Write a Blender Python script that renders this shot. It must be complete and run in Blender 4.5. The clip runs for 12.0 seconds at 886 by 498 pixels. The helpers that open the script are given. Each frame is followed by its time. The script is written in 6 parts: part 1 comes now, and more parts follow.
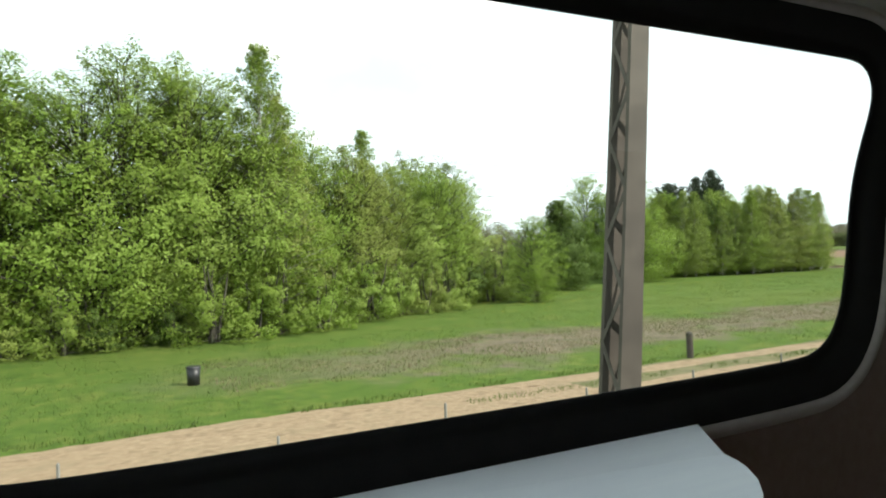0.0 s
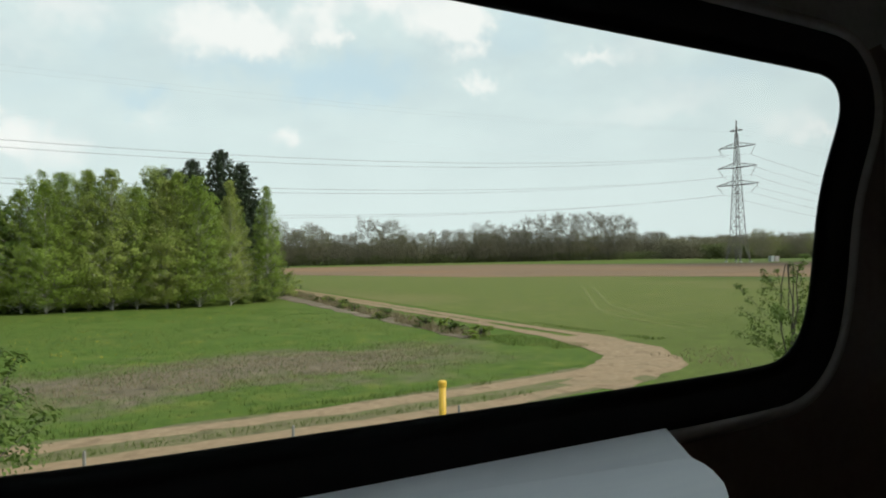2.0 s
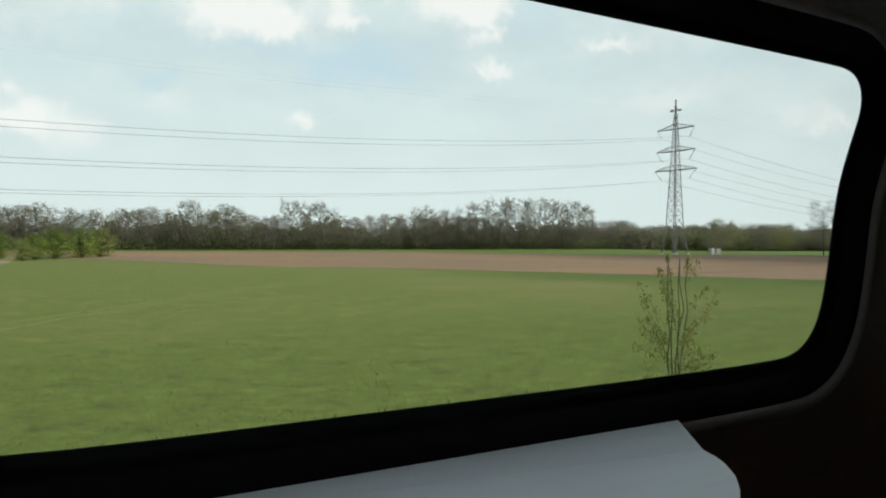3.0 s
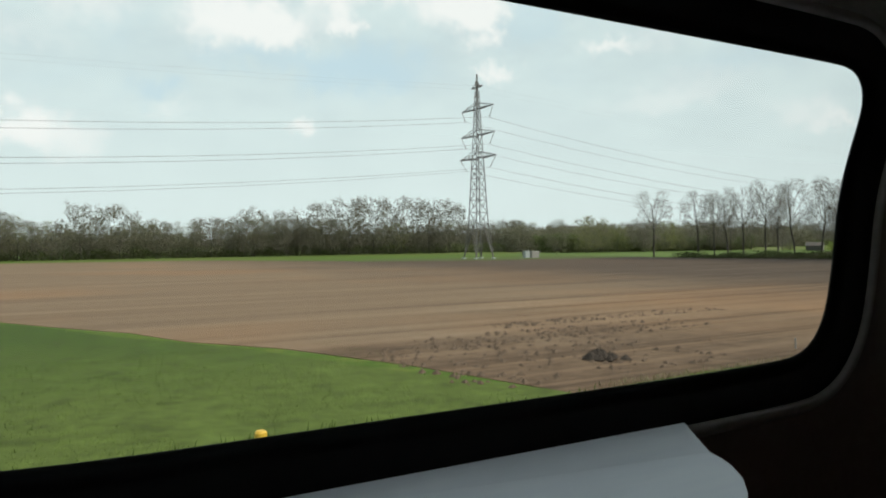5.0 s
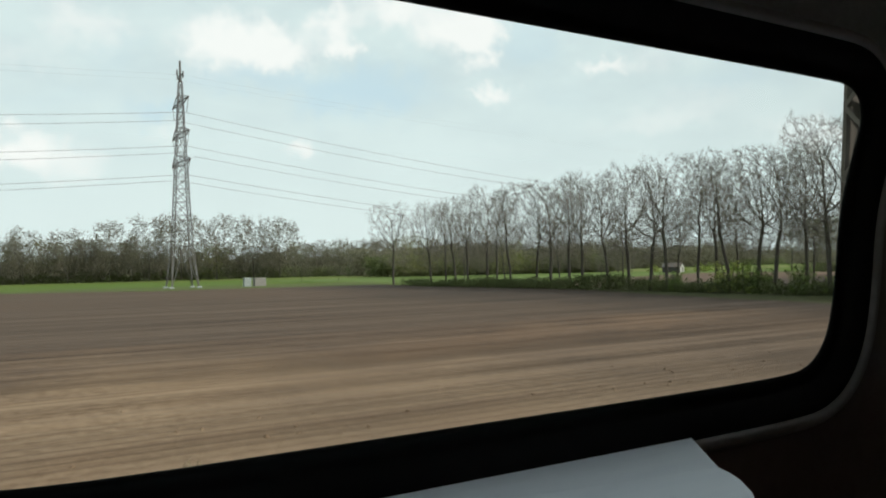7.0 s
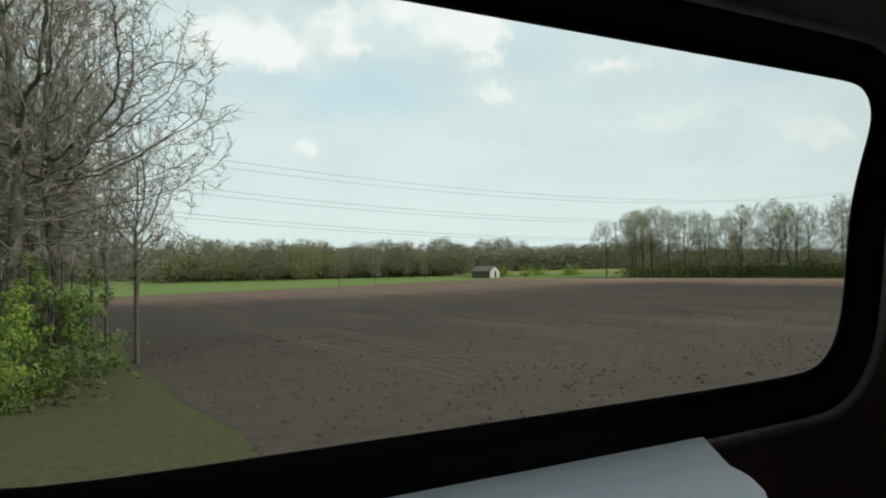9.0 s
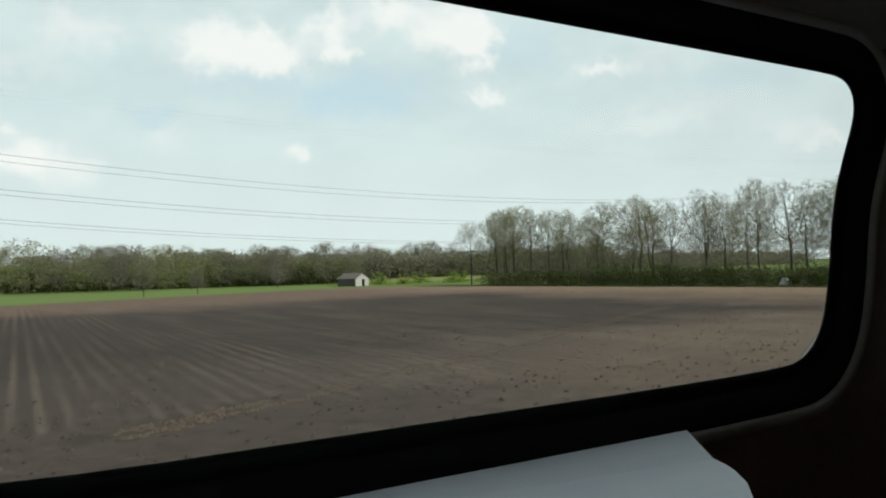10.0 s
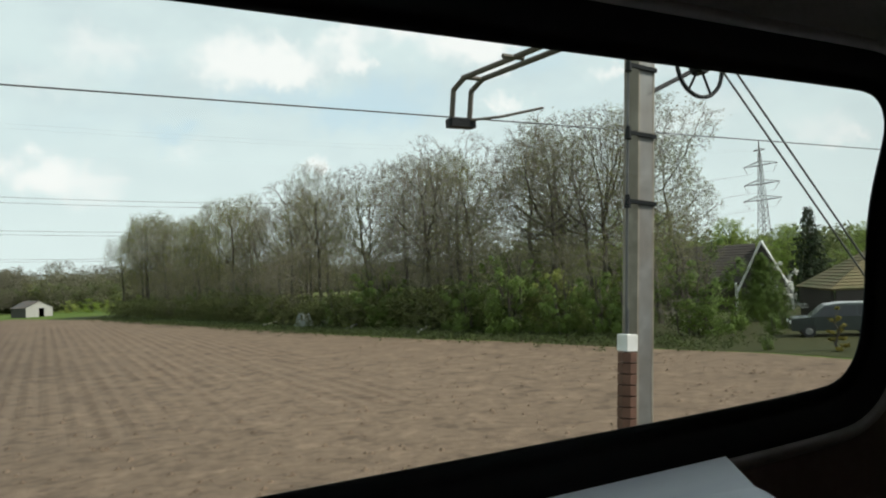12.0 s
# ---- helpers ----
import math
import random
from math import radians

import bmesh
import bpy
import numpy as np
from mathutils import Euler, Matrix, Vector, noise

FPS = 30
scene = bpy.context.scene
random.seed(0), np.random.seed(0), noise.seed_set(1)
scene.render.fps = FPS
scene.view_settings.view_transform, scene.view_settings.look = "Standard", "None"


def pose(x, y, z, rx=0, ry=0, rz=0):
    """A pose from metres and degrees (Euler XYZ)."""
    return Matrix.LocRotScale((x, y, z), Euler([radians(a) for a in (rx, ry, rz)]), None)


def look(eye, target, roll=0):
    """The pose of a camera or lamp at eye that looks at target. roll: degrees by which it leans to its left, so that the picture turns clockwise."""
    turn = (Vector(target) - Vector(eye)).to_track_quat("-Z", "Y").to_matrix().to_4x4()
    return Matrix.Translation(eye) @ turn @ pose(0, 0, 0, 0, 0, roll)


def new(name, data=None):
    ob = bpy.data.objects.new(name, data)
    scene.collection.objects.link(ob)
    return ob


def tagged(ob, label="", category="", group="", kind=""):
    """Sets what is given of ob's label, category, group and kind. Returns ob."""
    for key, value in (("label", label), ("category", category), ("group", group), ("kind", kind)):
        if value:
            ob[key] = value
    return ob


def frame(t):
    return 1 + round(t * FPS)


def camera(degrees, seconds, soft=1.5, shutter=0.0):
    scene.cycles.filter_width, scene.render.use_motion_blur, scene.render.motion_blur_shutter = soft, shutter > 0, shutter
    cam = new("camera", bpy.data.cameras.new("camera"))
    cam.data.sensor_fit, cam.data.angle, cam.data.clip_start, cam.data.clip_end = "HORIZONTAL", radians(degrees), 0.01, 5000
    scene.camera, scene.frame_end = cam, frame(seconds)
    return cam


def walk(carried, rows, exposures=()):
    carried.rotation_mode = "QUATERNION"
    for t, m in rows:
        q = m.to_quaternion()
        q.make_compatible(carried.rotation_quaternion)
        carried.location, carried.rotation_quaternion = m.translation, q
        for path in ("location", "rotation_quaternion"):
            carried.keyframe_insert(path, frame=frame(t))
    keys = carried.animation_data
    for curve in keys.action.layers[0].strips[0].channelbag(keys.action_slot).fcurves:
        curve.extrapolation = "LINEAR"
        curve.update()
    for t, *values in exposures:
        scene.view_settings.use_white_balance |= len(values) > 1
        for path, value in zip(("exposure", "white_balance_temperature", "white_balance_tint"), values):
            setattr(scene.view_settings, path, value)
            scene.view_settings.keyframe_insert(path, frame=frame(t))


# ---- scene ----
# The line runs along +x; the fields lie towards +y. The camera rides along the inside of a standing train.
SPEED = 38.4
BAY = SPEED / FPS
cam = camera(62.4, 12.0, soft=2.0)
# seconds, sway along the train, height, heading, tilt, lean
ROWS = [
    (0.0, 0.0146, 4.1109, -28.911, 0.280, -1.979),
    (0.5, 0.0067, 4.1153, -30.306, 0.310, -1.162),
    (1.0, 0.0153, 4.1124, -30.923, 0.763, -0.967),
    (1.5, 0.0131, 4.1126, -31.238, 1.096, -1.385),
    (2.0, 0.0093, 4.1098, -31.111, 0.410, -0.706),
    (2.5, 0.0080, 4.1117, -30.665, -0.205, -0.247),
    (3.0, 0.0033, 4.1122, -30.208, -0.672, 0.345),
    (5.0, 0.0048, 4.1149, -29.938, -0.382, -0.655),
    (5.5, 0.0015, 4.1140, -29.819, 0.121, -0.417),
    (6.0, 0.0008, 4.1140, -30.056, 0.403, -0.556),
    (6.5, -0.0066, 4.1113, -30.006, 0.960, -0.687),
    (7.0, -0.0050, 4.1111, -30.071, 1.218, -1.071),
    (7.5, -0.0083, 4.1149, -29.826, 1.348, -1.621),
    (9.5, -0.0102, 4.1071, -29.737, 1.147, -0.978),
    (10.0, 0.0011, 4.0999, -30.268, 1.461, -1.533),
    (10.5, 0.0063, 4.1103, -30.054, 1.818, -2.997),
    (11.0, -0.0231, 4.1088, -29.328, 1.630, -2.329),
    (11.5, -0.0162, 4.1055, -29.034, 1.629, -1.955),
    (12.0, -0.0154, 4.1275, -28.717, 2.139, -2.863),
]
walk(cam, [(t, pose(SPEED * t + sx, 0, z, 90 + tilt, 0, yaw) @ pose(0, 0, 0, 0, 0, lean)) for t, sx, z, yaw, tilt, lean in ROWS],
     [(0.0, 0.85), (0.5, 0.36), (1.0, 0.06), (1.5, 0.04), (3.0, 0.02), (5.5, 0.02), (7.5, 0.08), (9.5, 0.02), (12.0, 0.07)])
EYE = 4.112

# ---- world, sun ----
SUN_FROM = Vector((0.62, -0.68, 0.76)).normalized()
world = bpy.data.worlds.new("sky")
scene.world = world
world.use_nodes = True
wn, wl = world.node_tree.nodes, world.node_tree.links
wn.clear()


def wnode(kind, **kw):
    n = wn.new(kind)
    for k, v in kw.items():
        n.inputs[k].default_value = v
    return n


def wmath(op, a, b=None, clamp=False):
    n = wn.new("ShaderNodeMath")
    n.operation, n.use_clamp = op, clamp
    for i, v in enumerate((a, b)):
        if v is None:
            continue
        if isinstance(v, (int, float)):
            n.inputs[i].default_value = v
        else:
            wl.new(v, n.inputs[i])
    return n.outputs[0]


sky = wn.new("ShaderNodeTexSky")
sky.sky_type, sky.sun_disc = "NISHITA", False
sky.sun_elevation = math.asin(SUN_FROM.z)
sky.sun_rotation = math.atan2(SUN_FROM.x, SUN_FROM.y)
sky.air_density, sky.dust_density = 1.0, 1.5
coord = wn.new("ShaderNodeTexCoord").outputs["Generated"]
split = wn.new("ShaderNodeSeparateXYZ")
wl.new(coord, split.inputs[0])
azimuth = wmath("DEGREES", wmath("ARCTAN2", split.outputs["X"], split.outputs["Y"]))
height_deg = wmath("DEGREES", wmath("ARCSINE", split.outputs["Z"]))


def wnoise(scale, detail, rough, squash=1.0, shift=0.0):
    m = wn.new("ShaderNodeMapping")
    m.inputs["Scale"].default_value = (1, 1, squash)
    m.inputs["Location"].default_value = (shift, shift * 0.7, 0)
    wl.new(coord, m.inputs["Vector"])
    n = wnode("ShaderNodeTexNoise", Scale=scale, Detail=detail, Roughness=rough)
    wl.new(m.outputs[0], n.inputs["Vector"])
    return n.outputs["Fac"]


def wramp(value, lo, hi, a=0.0, b=1.0):
    n = wn.new("ShaderNodeMapRange")
    n.interpolation_type = "SMOOTHSTEP"
    for k, v in (("From Min", lo), ("From Max", hi), ("To Min", a), ("To Max", b)):
        n.inputs[k].default_value = v
    wl.new(value, n.inputs["Value"])
    return n.outputs[0]


def wmix(fac, a, b):
    n = wn.new("ShaderNodeMix")
    n.data_type = "RGBA"
    for key, v in (("A", a), ("B", b)):
        if isinstance(v, tuple):
            n.inputs[key].default_value = (*v, 1)
        else:
            wl.new(v, n.inputs[key])
    wl.new(fac, n.inputs["Factor"])
    return n.outputs["Result"]


# the clouds' edges billow: places are stirred before the heaps are laid
stir_a = wmath("ADD", azimuth, wmath("MULTIPLY", wmath("SUBTRACT", wnoise(22.0, 6.0, 0.62), 0.5), 7.0))
stir_h = wmath("ADD", height_deg, wmath("MULTIPLY", wmath("SUBTRACT", wnoise(24.0, 6.0, 0.62, 1.0, 4.3), 0.5), 4.5))


def heaps(rows):
    """Sum of soft heaps: heading, height over the horizon, half width, half height in degrees, weight."""
    total = None
    for az, el, wide, tall, weight in rows:
        u = wmath("DIVIDE", wmath("SUBTRACT", stir_a, az), wide)
        v = wmath("DIVIDE", wmath("SUBTRACT", stir_h, el), tall)
        d = wmath("ADD", wmath("MULTIPLY", u, u), wmath("MULTIPLY", v, v))
        k = wmath("MULTIPLY", wmath("POWER", 2.718, wmath("MULTIPLY", d, -1.0)), weight)
        total = k if total is None else wmath("ADD", total, k)
    return total


CUMULUS = [(3.9, 17.1, 3.4, 1.9, 0.6), (0.0, 14.5, 2.4, 1.2, 0.4), (13.5, 16.8, 3.9, 2.2, 0.95), (17.3, 16.4, 2.7, 1.7, 0.95), (22.0, 18.2, 1.9, 1.7, 0.85), (23.0, 16.6, 1.0, 0.7, 0.6), (26.0, 19.7, 2.4, 1.2, 0.8),
           (30.4, 18.4, 3.4, 2.2, 0.8), (32.9, 17.1, 2.0, 1.9, 1.0), (34.3, 13.3, 1.3, 0.7, 0.8), (42.8, 14.5, 1.9, 0.7, 0.7), (46.8, 15.4, 2.9, 1.5, 0.4), (18.8, 9.0, 1.2, 1.0, 0.75), (0.0, 8.5, 2.4, 1.5, 1.0),
           (3.8, 7.5, 2.4, 1.7, 0.6), (9.8, 10.0, 2.4, 1.0, 0.45), (49.9, 11.7, 5.8, 1.7, 0.35), (56.2, 9.3, 2.9, 1.2, 0.5), (58.3, 8.1, 1.5, 0.7, 0.5), (45.9, 10.4, 4.9, 1.0, 0.3), (35.1, 9.0, 9.7, 1.5, 0.2)]
BASES = [(15.5, 14.1, 4.4, 1.2, 0.5), (25.5, 13.5, 4.4, 2.2, 0.8), (8.7, 11.4, 1.9, 1.0, 0.6), (37.1, 16.5, 3.4, 1.9, 0.45), (51.9, 12.9, 4.9, 1.2, 0.35), (6.2, 15.1, 2.4, 2.2, 0.3), (20.6, 13.0, 2.9, 1.5, 0.5),
         (39.6, 12.7, 2.9, 1.5, 0.2), (2.1, 11.7, 3.9, 1.5, 0.25)]
# the rest of the sky carries the same broken cloud, flattened towards the horizon
broken = wramp(wnoise(5.0, 7.0, 0.6, 2.6, 3.1), 0.48, 0.66, 0.0, 0.8)
high = wramp(height_deg, 19.0, 30.0)
puffs = wmath("ADD", heaps(CUMULUS), wmath("MULTIPLY", broken, high))
thin = wmix(wramp(wnoise(9.0, 5.0, 0.55, 2.2, 9.0), 0.3, 0.7, 0.84, 0.97), sky.outputs[0], (8.5, 10.0, 9.95))
pale = wmix(wramp(height_deg, 0.0, 16.0, 0.75, 0.0), thin, (9.0, 10.3, 10.15))
blue = wmix(wramp(heaps(BASES), 0.0, 0.95, 0.0, 0.85), pale, (6.6, 8.7, 9.7))
lit = wmix(wramp(puffs, 0.12, 1.0, 0.0, 0.95), blue, (11.3, 11.5, 11.2))
back = wnode("ShaderNodeBackground", Strength=0.09)
wl.new(lit, back.inputs["Color"])
wl.new(back.outputs[0], wn.new("ShaderNodeOutputWorld").inputs["Surface"])

sun = bpy.data.lights.new("sun", "SUN")
sun.energy, sun.angle, sun.color = 3.4, radians(1.5), (1.0, 0.95, 0.86)
new("sun", sun).matrix_world = look(SUN_FROM * 100, (0, 0, 0))


# ---- materials ----
def node_mat(name):
    m = bpy.data.materials.new(name)
    m.use_nodes = True
    nt = m.node_tree
    return m, nt.nodes, nt.links, nt.nodes["Principled BSDF"]


def ramp_mix(nodes, links, fac, a, b):
    n = nodes.new("ShaderNodeMix")
    n.data_type = "RGBA"
    for key, v in (("A", a), ("B", b)):
        if isinstance(v, tuple):
            n.inputs[key].default_value = (*v, 1)
        else:
            links.new(v, n.inputs[key])
    links.new(fac, n.inputs["Factor"])
    return n.outputs["Result"]


def span(nodes, links, value, lo, hi, a=0.0, b=1.0):
    n = nodes.new("ShaderNodeMapRange")
    for k, v in (("From Min", lo), ("From Max", hi), ("To Min", a), ("To Max", b)):
        n.inputs[k].default_value = v
    links.new(value, n.inputs["Value"])
    return n.outputs[0]


def noise_of(nodes, links, vec, scale, detail=4.0, rough=0.6, stretch=None):
    if stretch:
        m = nodes.new("ShaderNodeMapping")
        m.inputs["Scale"].default_value = stretch
        links.new(vec, m.inputs["Vector"])
        vec = m.outputs[0]
    n = nodes.new("ShaderNodeTexNoise")
    for k, v in (("Scale", scale), ("Detail", detail), ("Roughness", rough)):
        n.inputs[k].default_value = v
    links.new(vec, n.inputs["Vector"])
    return n.outputs["Fac"]


def bumped(nodes, links, shader, height, strength, distance):
    b = nodes.new("ShaderNodeBump")
    b.inputs["Strength"].default_value, b.inputs["Distance"].default_value = strength, distance
    links.new(height, b.inputs["Height"])
    links.new(b.outputs[0], shader.inputs["Normal"])


def surface(name, dark, light, fine=8.0, broad=0.6, rough=0.8, metal=0.0, bump=0.3, depth=0.01, stain=None, stretch=None):
    """A plain surface with grain at a fine and a broad scale, in object space."""
    m, n, l, p = node_mat(name)
    vec = n.new("ShaderNodeTexCoord").outputs["Object"]
    f = noise_of(n, l, vec, fine, 6, 0.65, stretch)
    g = noise_of(n, l, vec, broad, 3, 0.5)
    col = ramp_mix(n, l, span(n, l, f, 0.3, 0.7), dark, light)
    if stain:
        col = ramp_mix(n, l, span(n, l, g, 0.45, 0.7), col, stain)
    l.new(col, p.inputs["Base Color"])
    l.new(span(n, l, g, 0.3, 0.7, rough - 0.08, min(1.0, rough + 0.08)), p.inputs["Roughness"])
    p.inputs["Metallic"].default_value = metal
    bumped(n, l, p, f, bump, depth)
    return m


def earth(name, tones, patch=None, streak=None, fine=3.0, bump=0.6, depth=0.06, cover=(0.5, 0.62), zones=None, rows=0.0, mottle=None, furrow=0.0, contrast=1.0, roam=(0.05, 9.0)):
    """Ground: tones dark, mid, light; patch: a colour in broad blotches; streak: stretch of long marks over the field."""
    m, n, l, p = node_mat(name)
    vec = n.new("ShaderNodeNewGeometry").outputs["Position"]
    f = noise_of(n, l, vec, fine, 8, 0.7)
    g = noise_of(n, l, vec, 0.11, 5, 0.6)
    h = noise_of(n, l, vec, 0.022, 4, 0.55)
    col = ramp_mix(n, l, span(n, l, f, 0.32, 0.68), tones[0], tones[2])
    col = ramp_mix(n, l, span(n, l, g, 0.35, 0.65, 0.0, 0.75), col, tones[1])
    if mottle:
        q = noise_of(n, l, vec, 0.55, 6, 0.7)
        col = ramp_mix(n, l, span(n, l, q, 0.52, 0.66, 0.0, 0.7), col, mottle)
        col = ramp_mix(n, l, span(n, l, q, 0.3, 0.44, 0.6, 0.0), col, tones[0])
        q2 = noise_of(n, l, vec, 1.7, 4, 0.6)
        col = ramp_mix(n, l, span(n, l, q2, 0.55, 0.68, 0.0, 0.6), col, mottle)
        col = ramp_mix(n, l, span(n, l, q2, 0.33, 0.45, 0.6, 0.0), col, tuple(v * 0.75 for v in tones[0]))
    if streak:
        s = noise_of(n, l, vec, 1.0, 5, 0.6, streak)
        col = ramp_mix(n, l, span(n, l, s, 0.5, 0.68, 0.0, 0.8), col, tones[2])
        col = ramp_mix(n, l, span(n, l, s, 0.32, 0.46, 0.7, 0.0), col, tones[0])
    if patch:
        col = ramp_mix(n, l, span(n, l, h, cover[0], cover[1], 0.0, 0.85), col, patch)
    if zones:
        # zones of other tone, some painted cloud shade: (axis, where it begins, where full)
        xs = n.new("ShaderNodeSeparateXYZ")
        l.new(vec, xs.inputs[0])
        wander = span(n, l, noise_of(n, l, vec, roam[0], 6, 0.68), 0.3, 0.7, -roam[1], roam[1])
        for tone, bands in zones:
            mask = None
            for axis, lo, hi in bands:
                add = n.new("ShaderNodeMath")
                add.operation = "ADD"
                l.new(xs.outputs[axis], add.inputs[0])
                l.new(wander, add.inputs[1])
                k = span(n, l, add.outputs[0], lo, hi)
                if mask is not None:
                    mul = n.new("ShaderNodeMath")
                    mul.operation = "MULTIPLY"
                    l.new(mask, mul.inputs[0])
                    l.new(k, mul.inputs[1])
                    k = mul.outputs[0]
                mask = k
            zone_tone = ramp_mix(n, l, span(n, l, f, 0.3, 0.7), tuple(c * 0.65 for c in tone), tuple(c * 1.3 for c in tone))
            lumps = noise_of(n, l, vec, 0.8, 6, 0.72)
            zone_tone = ramp_mix(n, l, span(n, l, lumps, 0.54, 0.64, 0.0, 0.8 * contrast), zone_tone, tuple(c * 1.45 for c in tone))
            zone_tone = ramp_mix(n, l, span(n, l, lumps, 0.36, 0.46, 0.8 * contrast, 0.0), zone_tone, tuple(c * 0.5 for c in tone))
            if streak:
                zone_tone = ramp_mix(n, l, span(n, l, s, 0.5, 0.6, 0.0, 0.75 * contrast ** 2), zone_tone, tuple(c * 1.6 for c in tone))
                zone_tone = ramp_mix(n, l, span(n, l, s, 0.38, 0.47, 0.75 * contrast ** 2, 0.0), zone_tone, tuple(c * 0.5 for c in tone))
            col = ramp_mix(n, l, span(n, l, mask, 0.0, 1.0, 0.0, 0.88), col, zone_tone)
    if rows:
        # paler drilled lines along y
        wv = n.new("ShaderNodeTexWave")
        wv.bands_direction = "X"
        for key, val in (("Scale", 0.314 / rows), ("Distortion", 1.2), ("Detail", 3.0), ("Detail Scale", 0.6)):
            wv.inputs[key].default_value = val
        l.new(vec, wv.inputs["Vector"])
        broken = noise_of(n, l, vec, 0.35, 4, 0.6, (1, 0.12, 1))
        amount = n.new("ShaderNodeMath")
        amount.operation = "MULTIPLY"
        l.new(span(n, l, wv.outputs["Fac"], 0.55, 0.9), amount.inputs[0])
        l.new(span(n, l, broken, 0.44, 0.64, 0.0, 0.24), amount.inputs[1])
        col = ramp_mix(n, l, amount.outputs[0], col, tuple(v * 1.15 for v in tones[2]))
        # the troughs between the lines are darkened with painted shade
        gone = noise_of(n, l, vec, 0.3, 4, 0.6, (1, 0.1, 1))
        trough = n.new("ShaderNodeMath")
        trough.operation = "MULTIPLY"
        l.new(span(n, l, wv.outputs["Fac"], 0.45, 0.12), trough.inputs[0])
        l.new(span(n, l, gone, 0.4, 0.64, 0.0, 0.4), trough.inputs[1])
        shade = n.new("ShaderNodeMix")
        shade.data_type, shade.blend_type = "RGBA", "MULTIPLY"
        shade.inputs["B"].default_value = (0.52, 0.46, 0.42, 1)
        l.new(trough.outputs[0], shade.inputs["Factor"])
        l.new(col, shade.inputs["A"])
        col = shade.outputs["Result"]
    if furrow:
        # fine furrows along x, their shade painted, broken, a deeper one here and there
        for pitch, share, depth_ in ((furrow, (0.36, 0.58), 0.6), (furrow * 5.3, (0.54, 0.64), 0.55)):
            wv = n.new("ShaderNodeTexWave")
            wv.bands_direction = "Y"
            for key, val in (("Scale", 0.314 / pitch), ("Distortion", 1.6), ("Detail", 3.0), ("Detail Scale", 0.25)):
                wv.inputs[key].default_value = val
            l.new(vec, wv.inputs["Vector"])
            broken = noise_of(n, l, vec, 0.3, 5, 0.6, (0.05, 1, 1))
            amount = n.new("ShaderNodeMath")
            amount.operation = "MULTIPLY"
            l.new(span(n, l, wv.outputs["Fac"], 0.62, 0.9), amount.inputs[0])
            l.new(span(n, l, broken, share[0], share[1], 0.0, depth_), amount.inputs[1])
            shade = n.new("ShaderNodeMix")
            shade.data_type, shade.blend_type = "RGBA", "MULTIPLY"
            shade.inputs["B"].default_value = (0.5, 0.46, 0.43, 1)
            l.new(amount.outputs[0], shade.inputs["Factor"])
            l.new(col, shade.inputs["A"])
            col = shade.outputs["Result"]
    l.new(col, p.inputs["Base Color"])
    p.inputs["Roughness"].default_value = 0.95
    p.inputs["Specular IOR Level"].default_value = 0.15
    bumped(n, l, p, f, bump, depth)
    return m


def leafage(name, dark, light, through_light=0.35, young=None):
    """Leaves: tone by leaf and by plant, some light passing through."""
    m, n, l, p = node_mat(name)
    isl = n.new("ShaderNodeNewGeometry").outputs["Random Per Island"]
    tree = n.new("ShaderNodeObjectInfo").outputs["Random"]
    col = ramp_mix(n, l, isl, dark, light)
    if young:
        col = ramp_mix(n, l, span(n, l, tree, 0.3, 1.0, 0.0, 0.7), col, young)
    l.new(col, p.inputs["Base Color"])
    p.inputs["Roughness"].default_value = 0.6
    p.inputs["Specular IOR Level"].default_value = 0.25
    t = n.new("ShaderNodeBsdfTranslucent")
    l.new(col, t.inputs["Color"])
    mix = n.new("ShaderNodeMixShader")
    mix.inputs[0].default_value = through_light
    l.new(p.outputs[0], mix.inputs[1])
    l.new(t.outputs[0], mix.inputs[2])
    l.new(mix.outputs[0], n["Material Output"].inputs["Surface"])
    return m


GRASS = earth("meadow_grass", ((0.036, 0.078, 0.01), (0.074, 0.128, 0.018), (0.115, 0.165, 0.028)), (0.098, 0.132, 0.024), fine=3.0, bump=0.9, depth=0.1, mottle=(0.16, 0.175, 0.038), roam=(0.22, 3.4),
              zones=(((0.165, 0.128, 0.095), ((1, 21.6, 24.6), (1, 31.6, 27.8), (0, 2, 16), (0, 97, 89))),))
CROP = earth("young_grass_crop", ((0.062, 0.09, 0.018), (0.104, 0.133, 0.028), (0.145, 0.165, 0.042)), (0.15, 0.145, 0.05), fine=3.0, bump=0.8, depth=0.08, zones=(((0.043, 0.078, 0.013), ((0, 158, 192),)), ((0.092, 0.122, 0.026), ((1, 40, 22),))), contrast=0.9, mottle=(0.19, 0.185, 0.055))
BRIGHT = earth("bright_grass", ((0.075, 0.115, 0.024), (0.103, 0.15, 0.036), (0.13, 0.175, 0.052)), fine=3.0)
VERGE = earth("rough_grass", ((0.045, 0.065, 0.018), (0.08, 0.105, 0.03), (0.13, 0.14, 0.05)), (0.15, 0.14, 0.07), fine=3.0, bump=0.9, depth=0.1)
# The darker zones past x 226 put cloud shade into the soil colour.
SOIL = earth("ploughed_soil", ((0.13, 0.085, 0.052), (0.2, 0.135, 0.085), (0.27, 0.19, 0.125)), (0.25, 0.15, 0.085), streak=(0.012, 0.5, 1), fine=2.5, bump=1.0, depth=0.1, furrow=0.62, zones=(((0.072, 0.051, 0.038), ((0, 226, 266), (1, 27, 40))), ((0.085, 0.06, 0.044), ((0, 272, 296), (1, 40, 30))), ((0.05, 0.038, 0.03), ((0, 306, 324),)), ((0.125, 0.08, 0.05), ((0, 230, 212), (1, 36, 26)))))
